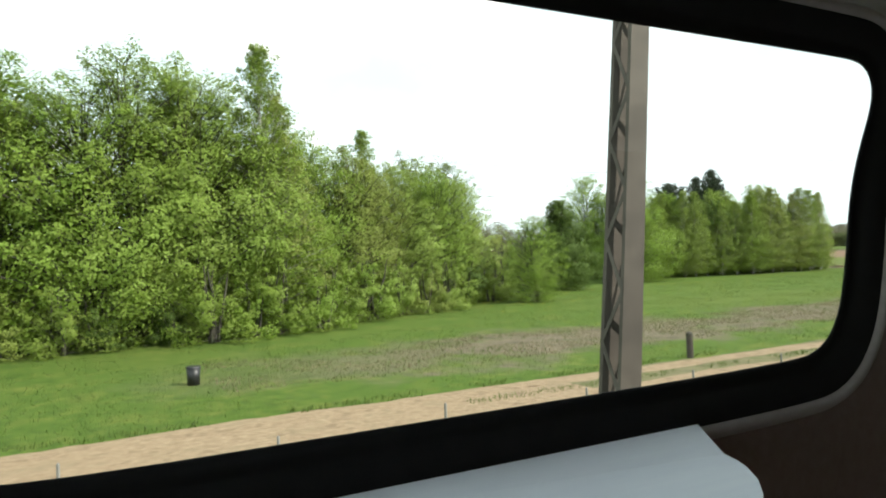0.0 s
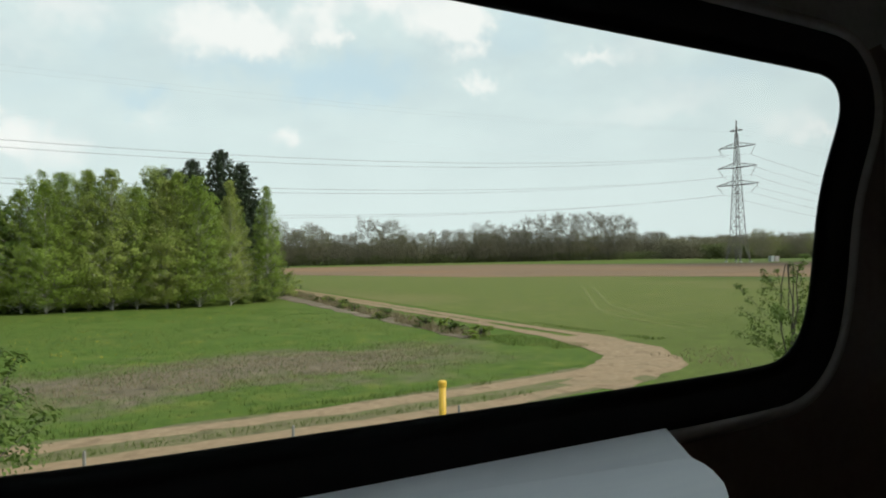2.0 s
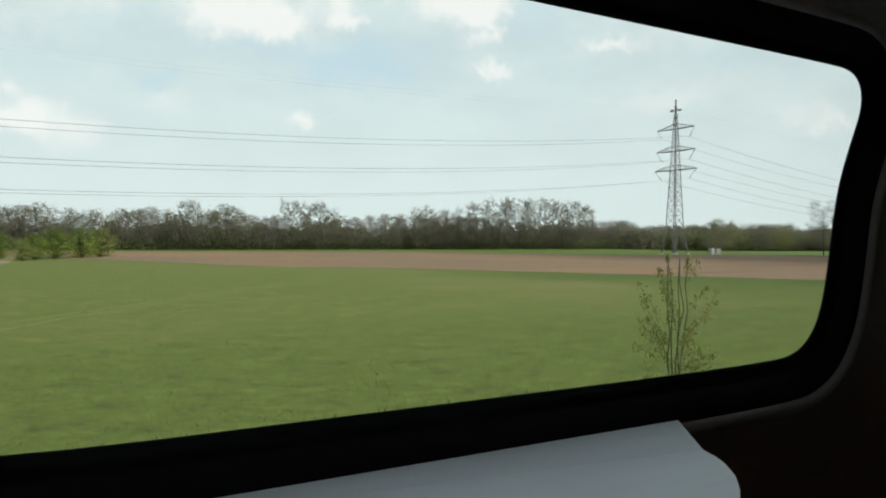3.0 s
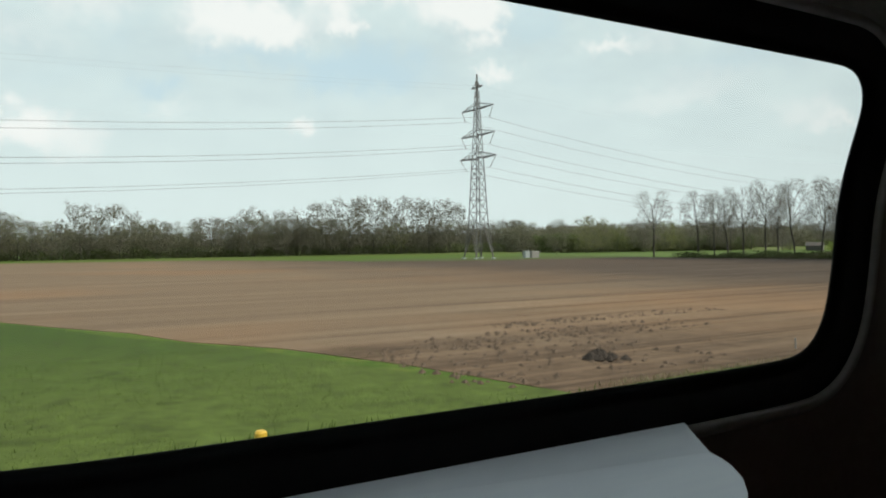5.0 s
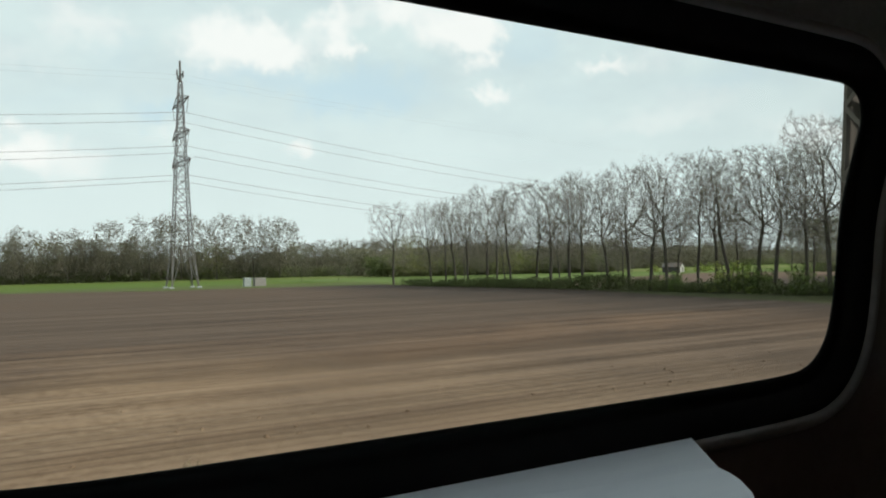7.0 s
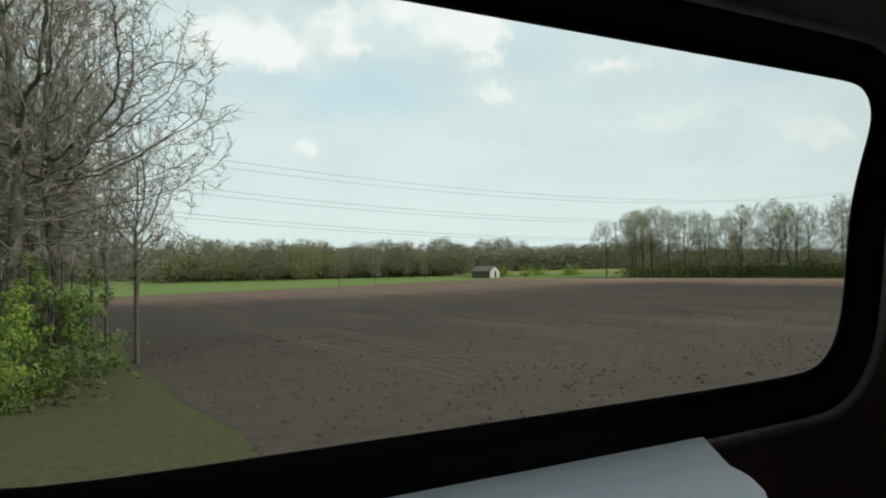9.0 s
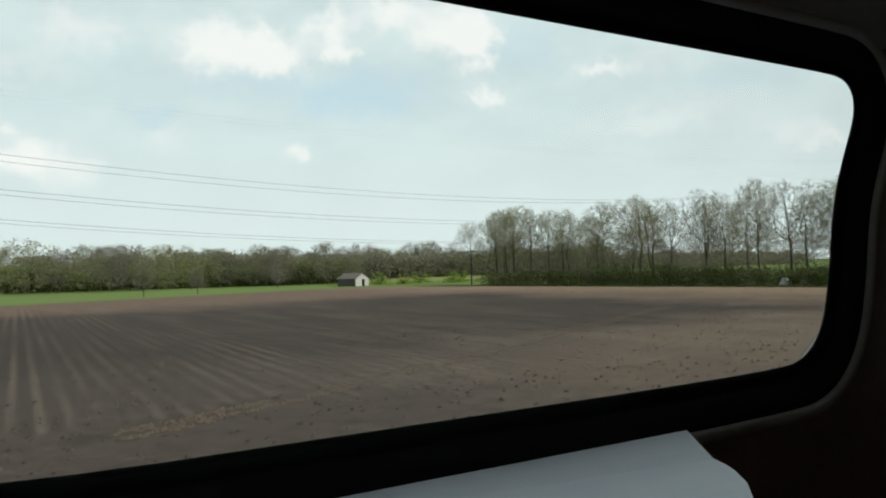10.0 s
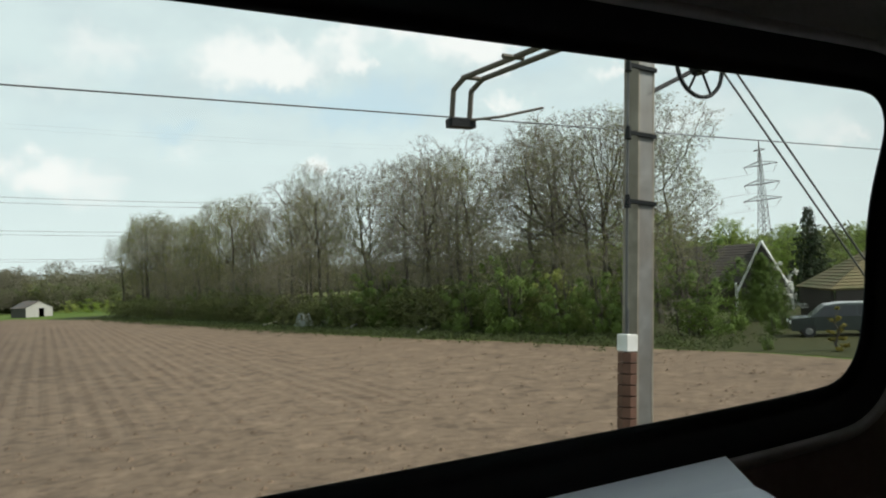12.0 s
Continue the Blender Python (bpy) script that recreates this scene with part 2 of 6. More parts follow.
# First two zones put cloud shade into the colour; the rest are soil tones.
SOIL_AND_SHADE = (((0.03, 0.024, 0.021), ((1, 24, 38), (1, 112, 90), (0, 476, 440))), ((0.05, 0.04, 0.033), ((1, 46, 32), (0, 414, 390))), ((0.12, 0.08, 0.058), ((1, 84, 104),)), ((0.2, 0.143, 0.1), ((0, 438, 468),)))
SOIL_DARK = earth("dark_ploughed_soil", ((0.052, 0.038, 0.028), (0.09, 0.066, 0.049), (0.14, 0.106, 0.08)), (0.108, 0.075, 0.053), fine=2.5, bump=1.0, depth=0.1, zones=SOIL_AND_SHADE, mottle=(0.13, 0.102, 0.078))
SOIL_ROWS = earth("drilled_soil", ((0.052, 0.039, 0.03), (0.088, 0.065, 0.049), (0.19, 0.145, 0.11)), (0.112, 0.078, 0.057), fine=2.5, bump=1.0, depth=0.1, zones=SOIL_AND_SHADE, rows=0.75)
SOIL_CLOD = earth("turned_clods", ((0.08, 0.056, 0.04), (0.12, 0.085, 0.06), (0.17, 0.12, 0.085)), fine=4.0, bump=0.8, depth=0.05)
SOIL_PALE = earth("trodden_soil", ((0.06, 0.046, 0.034), (0.085, 0.066, 0.05), (0.11, 0.087, 0.067)), fine=3.0, bump=0.8, depth=0.05)
GRASS_PALE = earth("trodden_grass", ((0.115, 0.135, 0.036), (0.14, 0.155, 0.046), (0.155, 0.17, 0.06)), fine=3.0)
SAND = earth("sandy_track", ((0.19, 0.13, 0.08), (0.28, 0.2, 0.125), (0.38, 0.285, 0.185)), (0.27, 0.185, 0.11), fine=4.0, bump=0.7, depth=0.04, mottle=(0.22, 0.17, 0.105))
STRAW = earth("dead_grass", ((0.095, 0.072, 0.055), (0.17, 0.132, 0.1), (0.29, 0.235, 0.175)), None, streak=(0.25, 0.9, 1), fine=2.0, bump=1.0, depth=0.15, mottle=(0.1, 0.1, 0.045))
DRY = earth("dry_pale_grass", ((0.1, 0.095, 0.045), (0.165, 0.15, 0.078), (0.22, 0.195, 0.11)), (0.11, 0.125, 0.04), fine=3.0, bump=0.9, depth=0.08, mottle=(0.1, 0.125, 0.035))
# Dark grass for hedge and belt feet: tree shade put into the colour.
GRASS_SHADED = earth("shade_painted_grass", ((0.025, 0.032, 0.013), (0.045, 0.054, 0.02), (0.085, 0.08, 0.036)), fine=3.0, bump=1.0, depth=0.1)
BALLAST = earth("track_ballast", ((0.08, 0.075, 0.07), (0.15, 0.14, 0.13), (0.24, 0.22, 0.2)), fine=14.0, bump=1.0, depth=0.05)
BARK = surface("grey_bark", (0.036, 0.03, 0.024), (0.09, 0.076, 0.062), 5.0, 0.6, 0.9, bump=0.8, depth=0.03, stain=(0.075, 0.085, 0.045))
TWIG = surface("twigs", (0.13, 0.115, 0.092), (0.22, 0.195, 0.158), 3.0, 0.4, 0.9)
BIRCH = surface("birch_bark", (0.12, 0.11, 0.1), (0.55, 0.52, 0.48), 4.0, 1.2, 0.8, stretch=(1, 1, 3))
LEAF_FRESH = leafage("fresh_leaves", (0.19, 0.29, 0.036), (0.265, 0.38, 0.062), 0.4, (0.31, 0.385, 0.095))
LEAF_BIRCH = leafage("birch_leaves", (0.165, 0.24, 0.034), (0.26, 0.345, 0.062), 0.4, (0.36, 0.37, 0.12))
LEAF_DARK = leafage("hawthorn_leaves", (0.07, 0.12, 0.02), (0.15, 0.215, 0.045), 0.35)
LEAF_PALE = leafage("pale_leaves", (0.13, 0.16, 0.06), (0.25, 0.28, 0.14), 0.4)
NEEDLE = leafage("needles", (0.015, 0.028, 0.012), (0.04, 0.06, 0.026), 0.1)
BUD = leafage("opening_buds", (0.16, 0.18, 0.045), (0.26, 0.28, 0.08), 0.5, (0.19, 0.17, 0.085))
WEED = leafage("dry_weeds", (0.18, 0.15, 0.085), (0.3, 0.25, 0.15), 0.45)
BLADE = leafage("grass_blades", (0.08, 0.12, 0.022), (0.14, 0.19, 0.045), 0.5)
# Far trees only: distance haze is put into this lightened bud colour.
HAZE = leafage("grey_brown_buds", (0.14, 0.13, 0.092), (0.2, 0.185, 0.13), 0.5, (0.16, 0.165, 0.08))
BLOSSOM = leafage("white_blossom", (0.45, 0.46, 0.42), (0.75, 0.75, 0.7), 0.3)
STEEL = surface("galvanised_steel", (0.15, 0.15, 0.145), (0.26, 0.26, 0.25), 6.0, 0.8, 0.55, 0.5, 0.1, 0.002, (0.16, 0.14, 0.12))
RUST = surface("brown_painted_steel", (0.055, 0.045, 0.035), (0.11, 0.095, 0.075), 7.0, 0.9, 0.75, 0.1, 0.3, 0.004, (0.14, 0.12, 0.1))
PYLONSTEEL = surface("weathered_pylon_steel", (0.085, 0.083, 0.08), (0.15, 0.147, 0.142), 4.0, 0.5, 0.6, 0.2, 0.1, 0.002, (0.11, 0.095, 0.08))
RUSTY = surface("rusty_iron", (0.075, 0.035, 0.022), (0.15, 0.075, 0.05), 7.0, 0.9, 0.85, 0.0, 0.3, 0.004)
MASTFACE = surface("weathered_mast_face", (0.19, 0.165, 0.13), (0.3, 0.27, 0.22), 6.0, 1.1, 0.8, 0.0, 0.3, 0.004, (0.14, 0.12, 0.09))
MASTBROWN = surface("brown_weathered_mast", (0.07, 0.058, 0.044), (0.12, 0.1, 0.078), 6.0, 1.1, 0.8, 0.0, 0.3, 0.004, (0.06, 0.05, 0.04))
BLACK = surface("black_enamel", (0.006, 0.007, 0.008), (0.014, 0.016, 0.017), 12.0, 1.0, 0.5, 0.0, 0.1, 0.001)
BLACK.node_tree.nodes["Principled BSDF"].inputs["Specular IOR Level"].default_value = 0.12
WHITE = surface("white_paint", (0.62, 0.62, 0.6), (0.8, 0.8, 0.78), 9.0, 1.4, 0.6, 0.0, 0.1, 0.001, (0.5, 0.48, 0.44))
YELLOW = surface("yellow_plastic", (0.55, 0.33, 0.03), (0.75, 0.47, 0.05), 8.0, 1.5, 0.5, 0.0, 0.1, 0.001)
CABLE = surface("cable", (0.07, 0.07, 0.07), (0.12, 0.12, 0.12), 3.0, 0.5, 0.6, 0.4, 0.0)
GASKET = surface("black_window_rubber", (0.009, 0.009, 0.011), (0.015, 0.015, 0.018), 30.0, 4.0, 0.75, 0.0, 0.1, 0.0005)
PANEL = surface("brown_wall_panel", (0.28, 0.205, 0.185), (0.34, 0.26, 0.235), 60.0, 3.0, 0.6, 0.0, 0.08, 0.0004)
LIPMAT = surface("grey_brown_trim", (0.5, 0.45, 0.44), (0.58, 0.53, 0.52), 60.0, 3.0, 0.4, 0.0, 0.05, 0.0004)
PANEL_GREY = surface("grey_ceiling_panel", (0.6, 0.6, 0.61), (0.7, 0.7, 0.71), 60.0, 3.0, 0.65, 0.0, 0.08, 0.0004)
TRAY = surface("white_table_laminate", (0.82, 0.85, 0.95), (0.87, 0.9, 0.98), 5.0, 3.0, 0.45, 0.0, 0.05, 0.0006, (0.84, 0.86, 0.95), (1, 9, 1))
SKIN = surface("train_body_paint", (0.4, 0.4, 0.42), (0.5, 0.5, 0.52), 4.0, 0.5, 0.4, 0.2, 0.05, 0.001)
WALLWHITE = surface("white_plaster", (0.6, 0.59, 0.55), (0.78, 0.77, 0.73), 6.0, 0.8, 0.85, 0.0, 0.3, 0.004)
SHEDFRONT = surface("pale_grey_boards", (0.3, 0.29, 0.27), (0.48, 0.47, 0.44), 5.0, 0.7, 0.9, 0.0, 0.4, 0.005, stretch=(6, 6, 0.6))
TILE = surface("brown_roof_tile", (0.036, 0.03, 0.026), (0.065, 0.055, 0.046), 4.0, 0.5, 0.8, 0.0, 0.4, 0.01)
TILE_OCHRE = surface("mossy_ochre_tile", (0.13, 0.105, 0.05), (0.22, 0.18, 0.09), 4.0, 0.6, 0.85, 0.0, 0.4, 0.01, (0.11, 0.12, 0.05))
BOARD = surface("grey_weathered_board", (0.17, 0.16, 0.145), (0.32, 0.3, 0.275), 5.0, 0.7, 0.9, 0.0, 0.4, 0.005, stretch=(6, 6, 0.6))
IRON = surface("corrugated_iron", (0.05, 0.048, 0.045), (0.1, 0.095, 0.09), 3.0, 0.6, 0.6, 0.3, 0.2, 0.003, (0.17, 0.11, 0.075))
DARKGLASS = surface("dark_window_glass", (0.012, 0.014, 0.016), (0.02, 0.022, 0.025), 2.0, 0.5, 0.12, 0.0, 0.0)
CARPAINT = surface("dark_green_grey_car_paint", (0.035, 0.045, 0.042), (0.05, 0.06, 0.055), 3.0, 0.5, 0.3, 0.3, 0.0)
CARROOF = surface("light_grey_car_paint", (0.4, 0.41, 0.42), (0.5, 0.51, 0.52), 3.0, 0.5, 0.3, 0.2, 0.0)
TYRE = surface("tyre_rubber", (0.015, 0.015, 0.015), (0.03, 0.03, 0.03), 20.0, 2.0, 0.85)
PLASTIC = surface("black_plastic", (0.012, 0.013, 0.013), (0.03, 0.03, 0.03), 8.0, 1.0, 0.45)
CRATE = surface("pale_grey_tarpaulin", (0.22, 0.25, 0.24), (0.36, 0.39, 0.37), 3.0, 0.8, 0.6, 0.0, 0.5, 0.02)

pane, pn, pl, pp = node_mat("window_glass")
clear = pn.new("ShaderNodeBsdfTransparent")
clear.inputs["Color"].default_value = (0.95, 0.97, 0.96, 1)
shine = pn.new("ShaderNodeBsdfGlossy")
shine.inputs["Roughness"].default_value = 0.02
gloss = pn.new("ShaderNodeMixShader")
fres = pn.new("ShaderNodeFresnel")
fres.inputs["IOR"].default_value = 1.5
keep = pn.new("ShaderNodeMath")
keep.operation = "SUBTRACT"
keep.inputs[0].default_value = 1.0
pl.new(fres.outputs[0], keep.inputs[1])
both = pn.new("ShaderNodeMath")
both.operation = "POWER"
both.inputs[1].default_value = 2.0
pl.new(keep.outputs[0], both.inputs[0])
lost = pn.new("ShaderNodeMath")
lost.operation = "SUBTRACT"
lost.inputs[0].default_value = 1.0
pl.new(both.outputs[0], lost.inputs[1])
pl.new(lost.outputs[0], gloss.inputs[0])
pl.new(clear.outputs[0], gloss.inputs[1])
pl.new(shine.outputs[0], gloss.inputs[2])
pl.new(gloss.outputs[0], pn["Material Output"].inputs["Surface"])
GLASS = pane


# ---- building blocks ----
def mesh(name, verts, faces, material, smooth=False):
    me = bpy.data.meshes.new(name)
    me.from_pydata([tuple(v) for v in verts], [], faces)
    me.materials.append(material)
    if smooth:
        me.polygons.foreach_set("use_smooth", [True] * len(me.polygons))
    me.update()
    return me


def part(name, me, parent, label=""):
    ob = new(name, me)
    ob.parent = parent
    return tagged(ob, label)


def thing(name, label, category, m=None, group="", me=None):
    ob = tagged(new(name, me), label, category, group)
    if m is not None:
        ob.matrix_world = m
    return ob


class Soup:
    """Collects simple solids into one mesh."""

    def __init__(self):
        self.v, self.f = [], []

    def add(self, verts, faces):
        k = len(self.v)
        self.v += [tuple(p) for p in verts]
        self.f += [tuple(i + k for i in f) for f in faces]

    def bar(self, a, b, ra, rb=None, sides=4, cap=True):
        a, b = Vector(a), Vector(b)
        rb = ra if rb is None else rb
        d = (b - a).normalized()
        u = d.orthogonal().normalized() if abs(d.z) < 0.9 else Vector((1, 0, 0)).cross(d).normalized()
        w = d.cross(u)
        ring = [(math.cos(2 * math.pi * i / sides + math.pi / sides), math.sin(2 * math.pi * i / sides + math.pi / sides)) for i in range(sides)]
        vs = [a + (u * c + w * s) * ra for c, s in ring] + [b + (u * c + w * s) * rb for c, s in ring]
        fs = [(i, (i + 1) % sides, sides + (i + 1) % sides, sides + i) for i in range(sides)]
        if cap:
            fs += [tuple(range(sides - 1, -1, -1)), tuple(range(sides, 2 * sides))]
        self.add(vs, fs)

    def block(self, lo, hi, bevel=0.0):
        """A box with its upright edges and top eased."""
        (x0, y0, z0), (x1, y1, z1) = lo, hi
        e = bevel
        if not e:
            vs = [(x, y, z) for z in (z0, z1) for x, y in ((x0, y0), (x1, y0), (x1, y1), (x0, y1))]
            self.add(vs, [(3, 2, 1, 0), (4, 5, 6, 7)] + [(i, (i + 1) % 4, 4 + (i + 1) % 4, 4 + i) for i in range(4)])
            return
        loop = [(x0 + e, y0), (x1 - e, y0), (x1, y0 + e), (x1, y1 - e), (x1 - e, y1), (x0 + e, y1), (x0, y1 - e), (x0, y0 + e)]
        cx, cy = (x0 + x1) / 2, (y0 + y1) / 2
        vs = [(x, y, z0) for x, y in loop] + [(x, y, z1 - e) for x, y in loop]
        vs += [(cx + (x - cx) * (1 - 2 * e / (x1 - x0)), cy + (y - cy) * (1 - 2 * e / (y1 - y0)), z1) for x, y in loop]
        fs = [tuple(range(7, -1, -1)), tuple(range(16, 24))]
        for r in (0, 8):
            fs += [(r + i, r + (i + 1) % 8, r + 8 + (i + 1) % 8, r + 8 + i) for i in range(8)]
        self.add(vs, fs)

    def mesh(self, name, material, smooth=False):
        return mesh(name, self.v, self.f, material, smooth)


def tube(points, r, sides=5):
    s = Soup()
    for a, b in zip(points, points[1:]):
        s.bar(a, b, r, r, sides, False)
    return s


def leaves(rng, centres, spread, per, size, droop=0.0, heart=None):
    """Small leaves strewn round centres, mostly facing up and out from the plant's heart."""
    c = np.repeat(np.asarray(centres, float), per, axis=0)
    n = len(c)
    sp = np.repeat(np.asarray(spread, float).reshape(-1, 1) if np.ndim(spread) else np.full((len(centres), 1), spread), per, axis=0)
    off = rng.normal(size=(n, 3))
    off /= np.linalg.norm(off, axis=1, keepdims=True)
    off *= rng.uniform(0.25, 1.0, (n, 1)) ** 0.5 * 1.7
    pos = c + off * sp * np.array([1, 1, 0.8])
    nrm = off * 0.7 + np.array([0, 0, 0.55]) + rng.normal(size=(n, 3)) * 0.4
    if heart is not None:
        out = pos - np.asarray(heart)
        nrm += 1.5 * out / (np.linalg.norm(out, axis=1, keepdims=True) + 1e-6)
    nrm /= np.linalg.norm(nrm, axis=1, keepdims=True)
    u = np.cross(nrm, rng.normal(size=(n, 3)))
    u[:, 2] -= droop
    u /= np.linalg.norm(u, axis=1, keepdims=True)
    w = np.cross(nrm, u)
    w /= np.linalg.norm(w, axis=1, keepdims=True) + 1e-6
    s = size * rng.uniform(0.6, 1.35, (n, 1))
    v = np.stack([pos - u * s * 0.8 - w * s * 0.5, pos - u * s * 0.6 + w * s * 0.55, pos + u * s], axis=1).reshape(-1, 3)
    return v, np.arange(3 * n).reshape(-1, 3)


def leaf_mesh(name, v, f, material):
    me = bpy.data.meshes.new(name)
    me.from_pydata(v.tolist(), [], f.tolist())
    me.materials.append(material)
    return me


# ---- ground ----
def sheet(name, outline, z, material, label, kind="structure", cell=0.0):
    """A piece of the land, flat, thick enough to have an edge."""
    bm = bmesh.new()
    top = [bm.verts.new((x, y, z)) for x, y in outline]
    face = bm.faces.new(top)
    if face.normal.z < 0:
        face.normal_flip()
    skirt = bmesh.ops.extrude_edge_only(bm, edges=list(bm.edges))["geom"]
    for v in skirt:
        if isinstance(v, bmesh.types.BMVert):
            v.co.z -= 0.03 + z
    me = bpy.data.meshes.new(name)
    bm.to_mesh(me)
    bm.free()
    me.materials.append(material)
    return tagged(new(name, me), label, "field" if "field" in name else "ground", kind=kind)


def wavy(points, amp, step, seed):
    """An outline whose long edges wander a little."""
    out, rng = [], random.Random(seed)
    for (x0, y0), (x1, y1) in zip(points, points[1:] + points[:1]):
        n = max(1, min(60, int(math.hypot(x1 - x0, y1 - y0) / step)))
        for i in range(n):
            k = i / n
            j = amp if i else 0.0
            out.append((x0 + (x1 - x0) * k + rng.uniform(-j, j), y0 + (y1 - y0) * k + rng.uniform(-j, j)))
    return out


bm = bmesh.new()
bmesh.ops.create_grid(bm, x_segments=20, y_segments=20, size=3000)
ground_mesh = bpy.data.meshes.new("ground")
bm.to_mesh(ground_mesh)
bm.free()
ground_mesh.materials.append(GRASS)
tagged(new("ground", ground_mesh), "flat green meadow land reaching to the horizon", "ground", kind="structure").location = (250, 900, 0)

# the grass crop, then the two ploughed fields, each a little over the meadow
sheet("field_crop", wavy([(101.6, 27), (97.5, 18.6), (91, 12.4), (206, 12.4), (205, 16), (200, 28.5), (188, 52), (176, 75), (163, 95), (146, 110), (130, 150), (115, 190), (110, 94), (105, 50)], 0.5, 4, 3), 0.012, CROP, "field of short yellowish-green grass")


def ridged(name, x0, x1, y0, y1, pitch, height, along, material, label, seed):
    """A ploughed field whose ridges are real: along 'x' or 'y'."""
    rng = np.random.default_rng(seed)
    a0, a1, b0, b1 = (x0, x1, y0, y1) if along == "y" else (y0, y1, x0, x1)
    na, nb = int((a1 - a0) / pitch) * 4, 30
    verts, faces = [], []
    bs = np.linspace(b0, b1, nb)
    for i in range(na + 1):
        a = a0 + (a1 - a0) * i / na
        h = (0.0, 0.6, 1.0, 0.5)[i % 4]
        for b in bs:
            w = 0.05 * math.sin(b * 0.13 + i * 0.02)
            z = 0.018 + height * h * rng.uniform(0.6, 1.2) * min(1.0, (b - b0) / 4.0, (b1 - b) / 4.0, (a - a0) / 3.0, (a1 - a) / 3.0)
            verts.append((a + w, b, z) if along == "y" else (b, a + w, z))
    for i in range(na):
        for j in range(nb - 1):
            k = i * nb + j
            q = (k, k + nb, k + nb + 1, k + 1)
            faces.append(q if along == "y" else q[::-1])
    return tagged(new(name, mesh(name, verts, faces, material)), label, "field", kind="structure")


sheet("field_soil", wavy([(205, 15.5), (270, 15.0), (285, 12.5), (328, 12.5), (329, 29), (331, 40), (334, 56), (340, 80), (343, 98), (342, 125), (337, 148), (290, 150), (268, 172), (240, 225), (120, 262), (95, 262), (112, 190), (131, 150), (147, 110), (164, 95), (177, 75), (189, 52), (201, 28.5)], 0.5, 5, 5), 0.016, SOIL, "bare brown ploughed field with long furrows")
ridged("field_furrows", 216, 327, 19, 44, 0.8, 0.07, "x", SOIL, "shallow furrows in brown ploughed soil", 7)
sheet("field_dark", wavy([(350, 13.5), (489, 13.5), (488.8, 22), (487, 28), (485, 38), (482, 48), (480, 58), (477, 77), (472, 107), (468, 128), (456, 160), (449, 158), (400, 137), (350, 120)], 0.5, 5, 9), 0.016, SOIL_DARK, "dark bare ploughed field marked by rows")
ridged("field_rows", 358, 474, 22, 112, 0.75, 0.045, "y", SOIL_ROWS, "narrow drilled rows in dark soil", 8)
sheet("field_green", wavy([(346, 121), (400, 139), (448, 160), (458, 190), (440, 235), (330, 232), (346, 160)], 0.6, 6, 11), 0.018, BRIGHT, "strip of bright green young corn")
sheet("field_strip", wavy([(262, 168), (290, 152), (338, 144), (346, 150), (344, 176), (300, 182), (276, 184)], 0.6, 5, 12), 0.03, VERGE, "grassy plot under the pylon")
sheet("field_hedge_foot", wavy([(325.5, 13), (352.5, 13), (352.5, 130), (341, 130), (341.3, 98), (338.3, 80), (332.3, 56), (329.3, 40), (327.3, 29)], 0.4, 3, 14), 0.009, GRASS_SHADED, "rough grass at the foot of the hedgerow")
sheet("field_belt_foot", wavy([(489.3, 10), (530, 10), (530, 30), (500, 110), (470, 150), (462, 150), (468.4, 128), (472.4, 107), (477.4, 77), (480.4, 58), (482.4, 48), (485.4, 38), (487.4, 28), (489.1, 22)], 0.3, 3, 15), 0.014, GRASS_SHADED, "rough grass under the tree belt, coloured dark for shade")
sheet("field_verge", wavy([(190, 268), (300, 262), (420, 236), (480, 200), (700, 220), (700, 270), (420, 272), (190, 276)], 0.8, 9, 13), 0.03, GRASS_PALE, "pale green meadow before the far wood")

# sandy lane beside the line, bending off between the fields; two worn wheel tracks with a grassy middle
def lane(name, centre, width, label, seed, up=0.0, material=None):
    rng = random.Random(seed)
    pts = [Vector((*p, 0)) for p in centre]
    verts, faces = [], []
    dense = []
    for a, b in zip(pts, pts[1:]):
        n = max(1, int((b - a).length / 0.5))
        dense += [a + (b - a) * i / n for i in range(n)]
    dense.append(pts[-1])
    for i, p in enumerate(dense):
        d = (dense[min(i + 1, len(dense) - 1)] - dense[max(i - 1, 0)]).normalized()
        side = Vector((-d.y, d.x, 0))
        for k, z in ((-0.5, 0.02), (-0.25, 0.035), (0.25, 0.035), (0.5, 0.02)):
            stray = 0.3 * noise.noise((i * 0.21, k * 9.0, seed)) + 0.16 * noise.noise((i * 0.8, k * 7.0, seed)) + rng.uniform(-0.04, 0.04)
            verts.append(p + side * (width * k + stray * min(1.0, width)) + Vector((0, 0, z + up)))
    for i in range(len(dense) - 1):
        for j in range(3):
            k = i * 4 + j
            faces.append((k, k + 4, k + 5, k + 1))
    return tagged(new(name, mesh(name, verts, faces, material or SAND)), label, "track", kind="structure")


def arc_points(a, b, c, n=8):
    a, b, c = Vector(a), Vector(b), Vector(c)
    return [tuple(a * (1 - k) ** 2 + b * 2 * k * (1 - k) + c * k * k) for k in [i / n for i in range(n + 1)]]


BEND_OUT = arc_points((84, 18.1), (95, 18.2), (97.6, 21.2)) + [(99.7, 27), (100.7, 33.5), (101.5, 41), (103.2, 57), (107.1, 95), (112.5, 142), (114, 180)]
BEND_IN = arc_points((84, 16.3), (97, 16.6), (99.3, 20.8)) + [(101.5, 25.7), (101.95, 32.2), (102.5, 40), (104.2, 56), (108.2, 94), (113.6, 142), (115, 180)]
lane("road_rut", [(-30, 18.1), (10, 18.2), (40, 17.9)] + BEND_OUT, 0.9, "pale sandy wheel rut of a farm lane", 1)
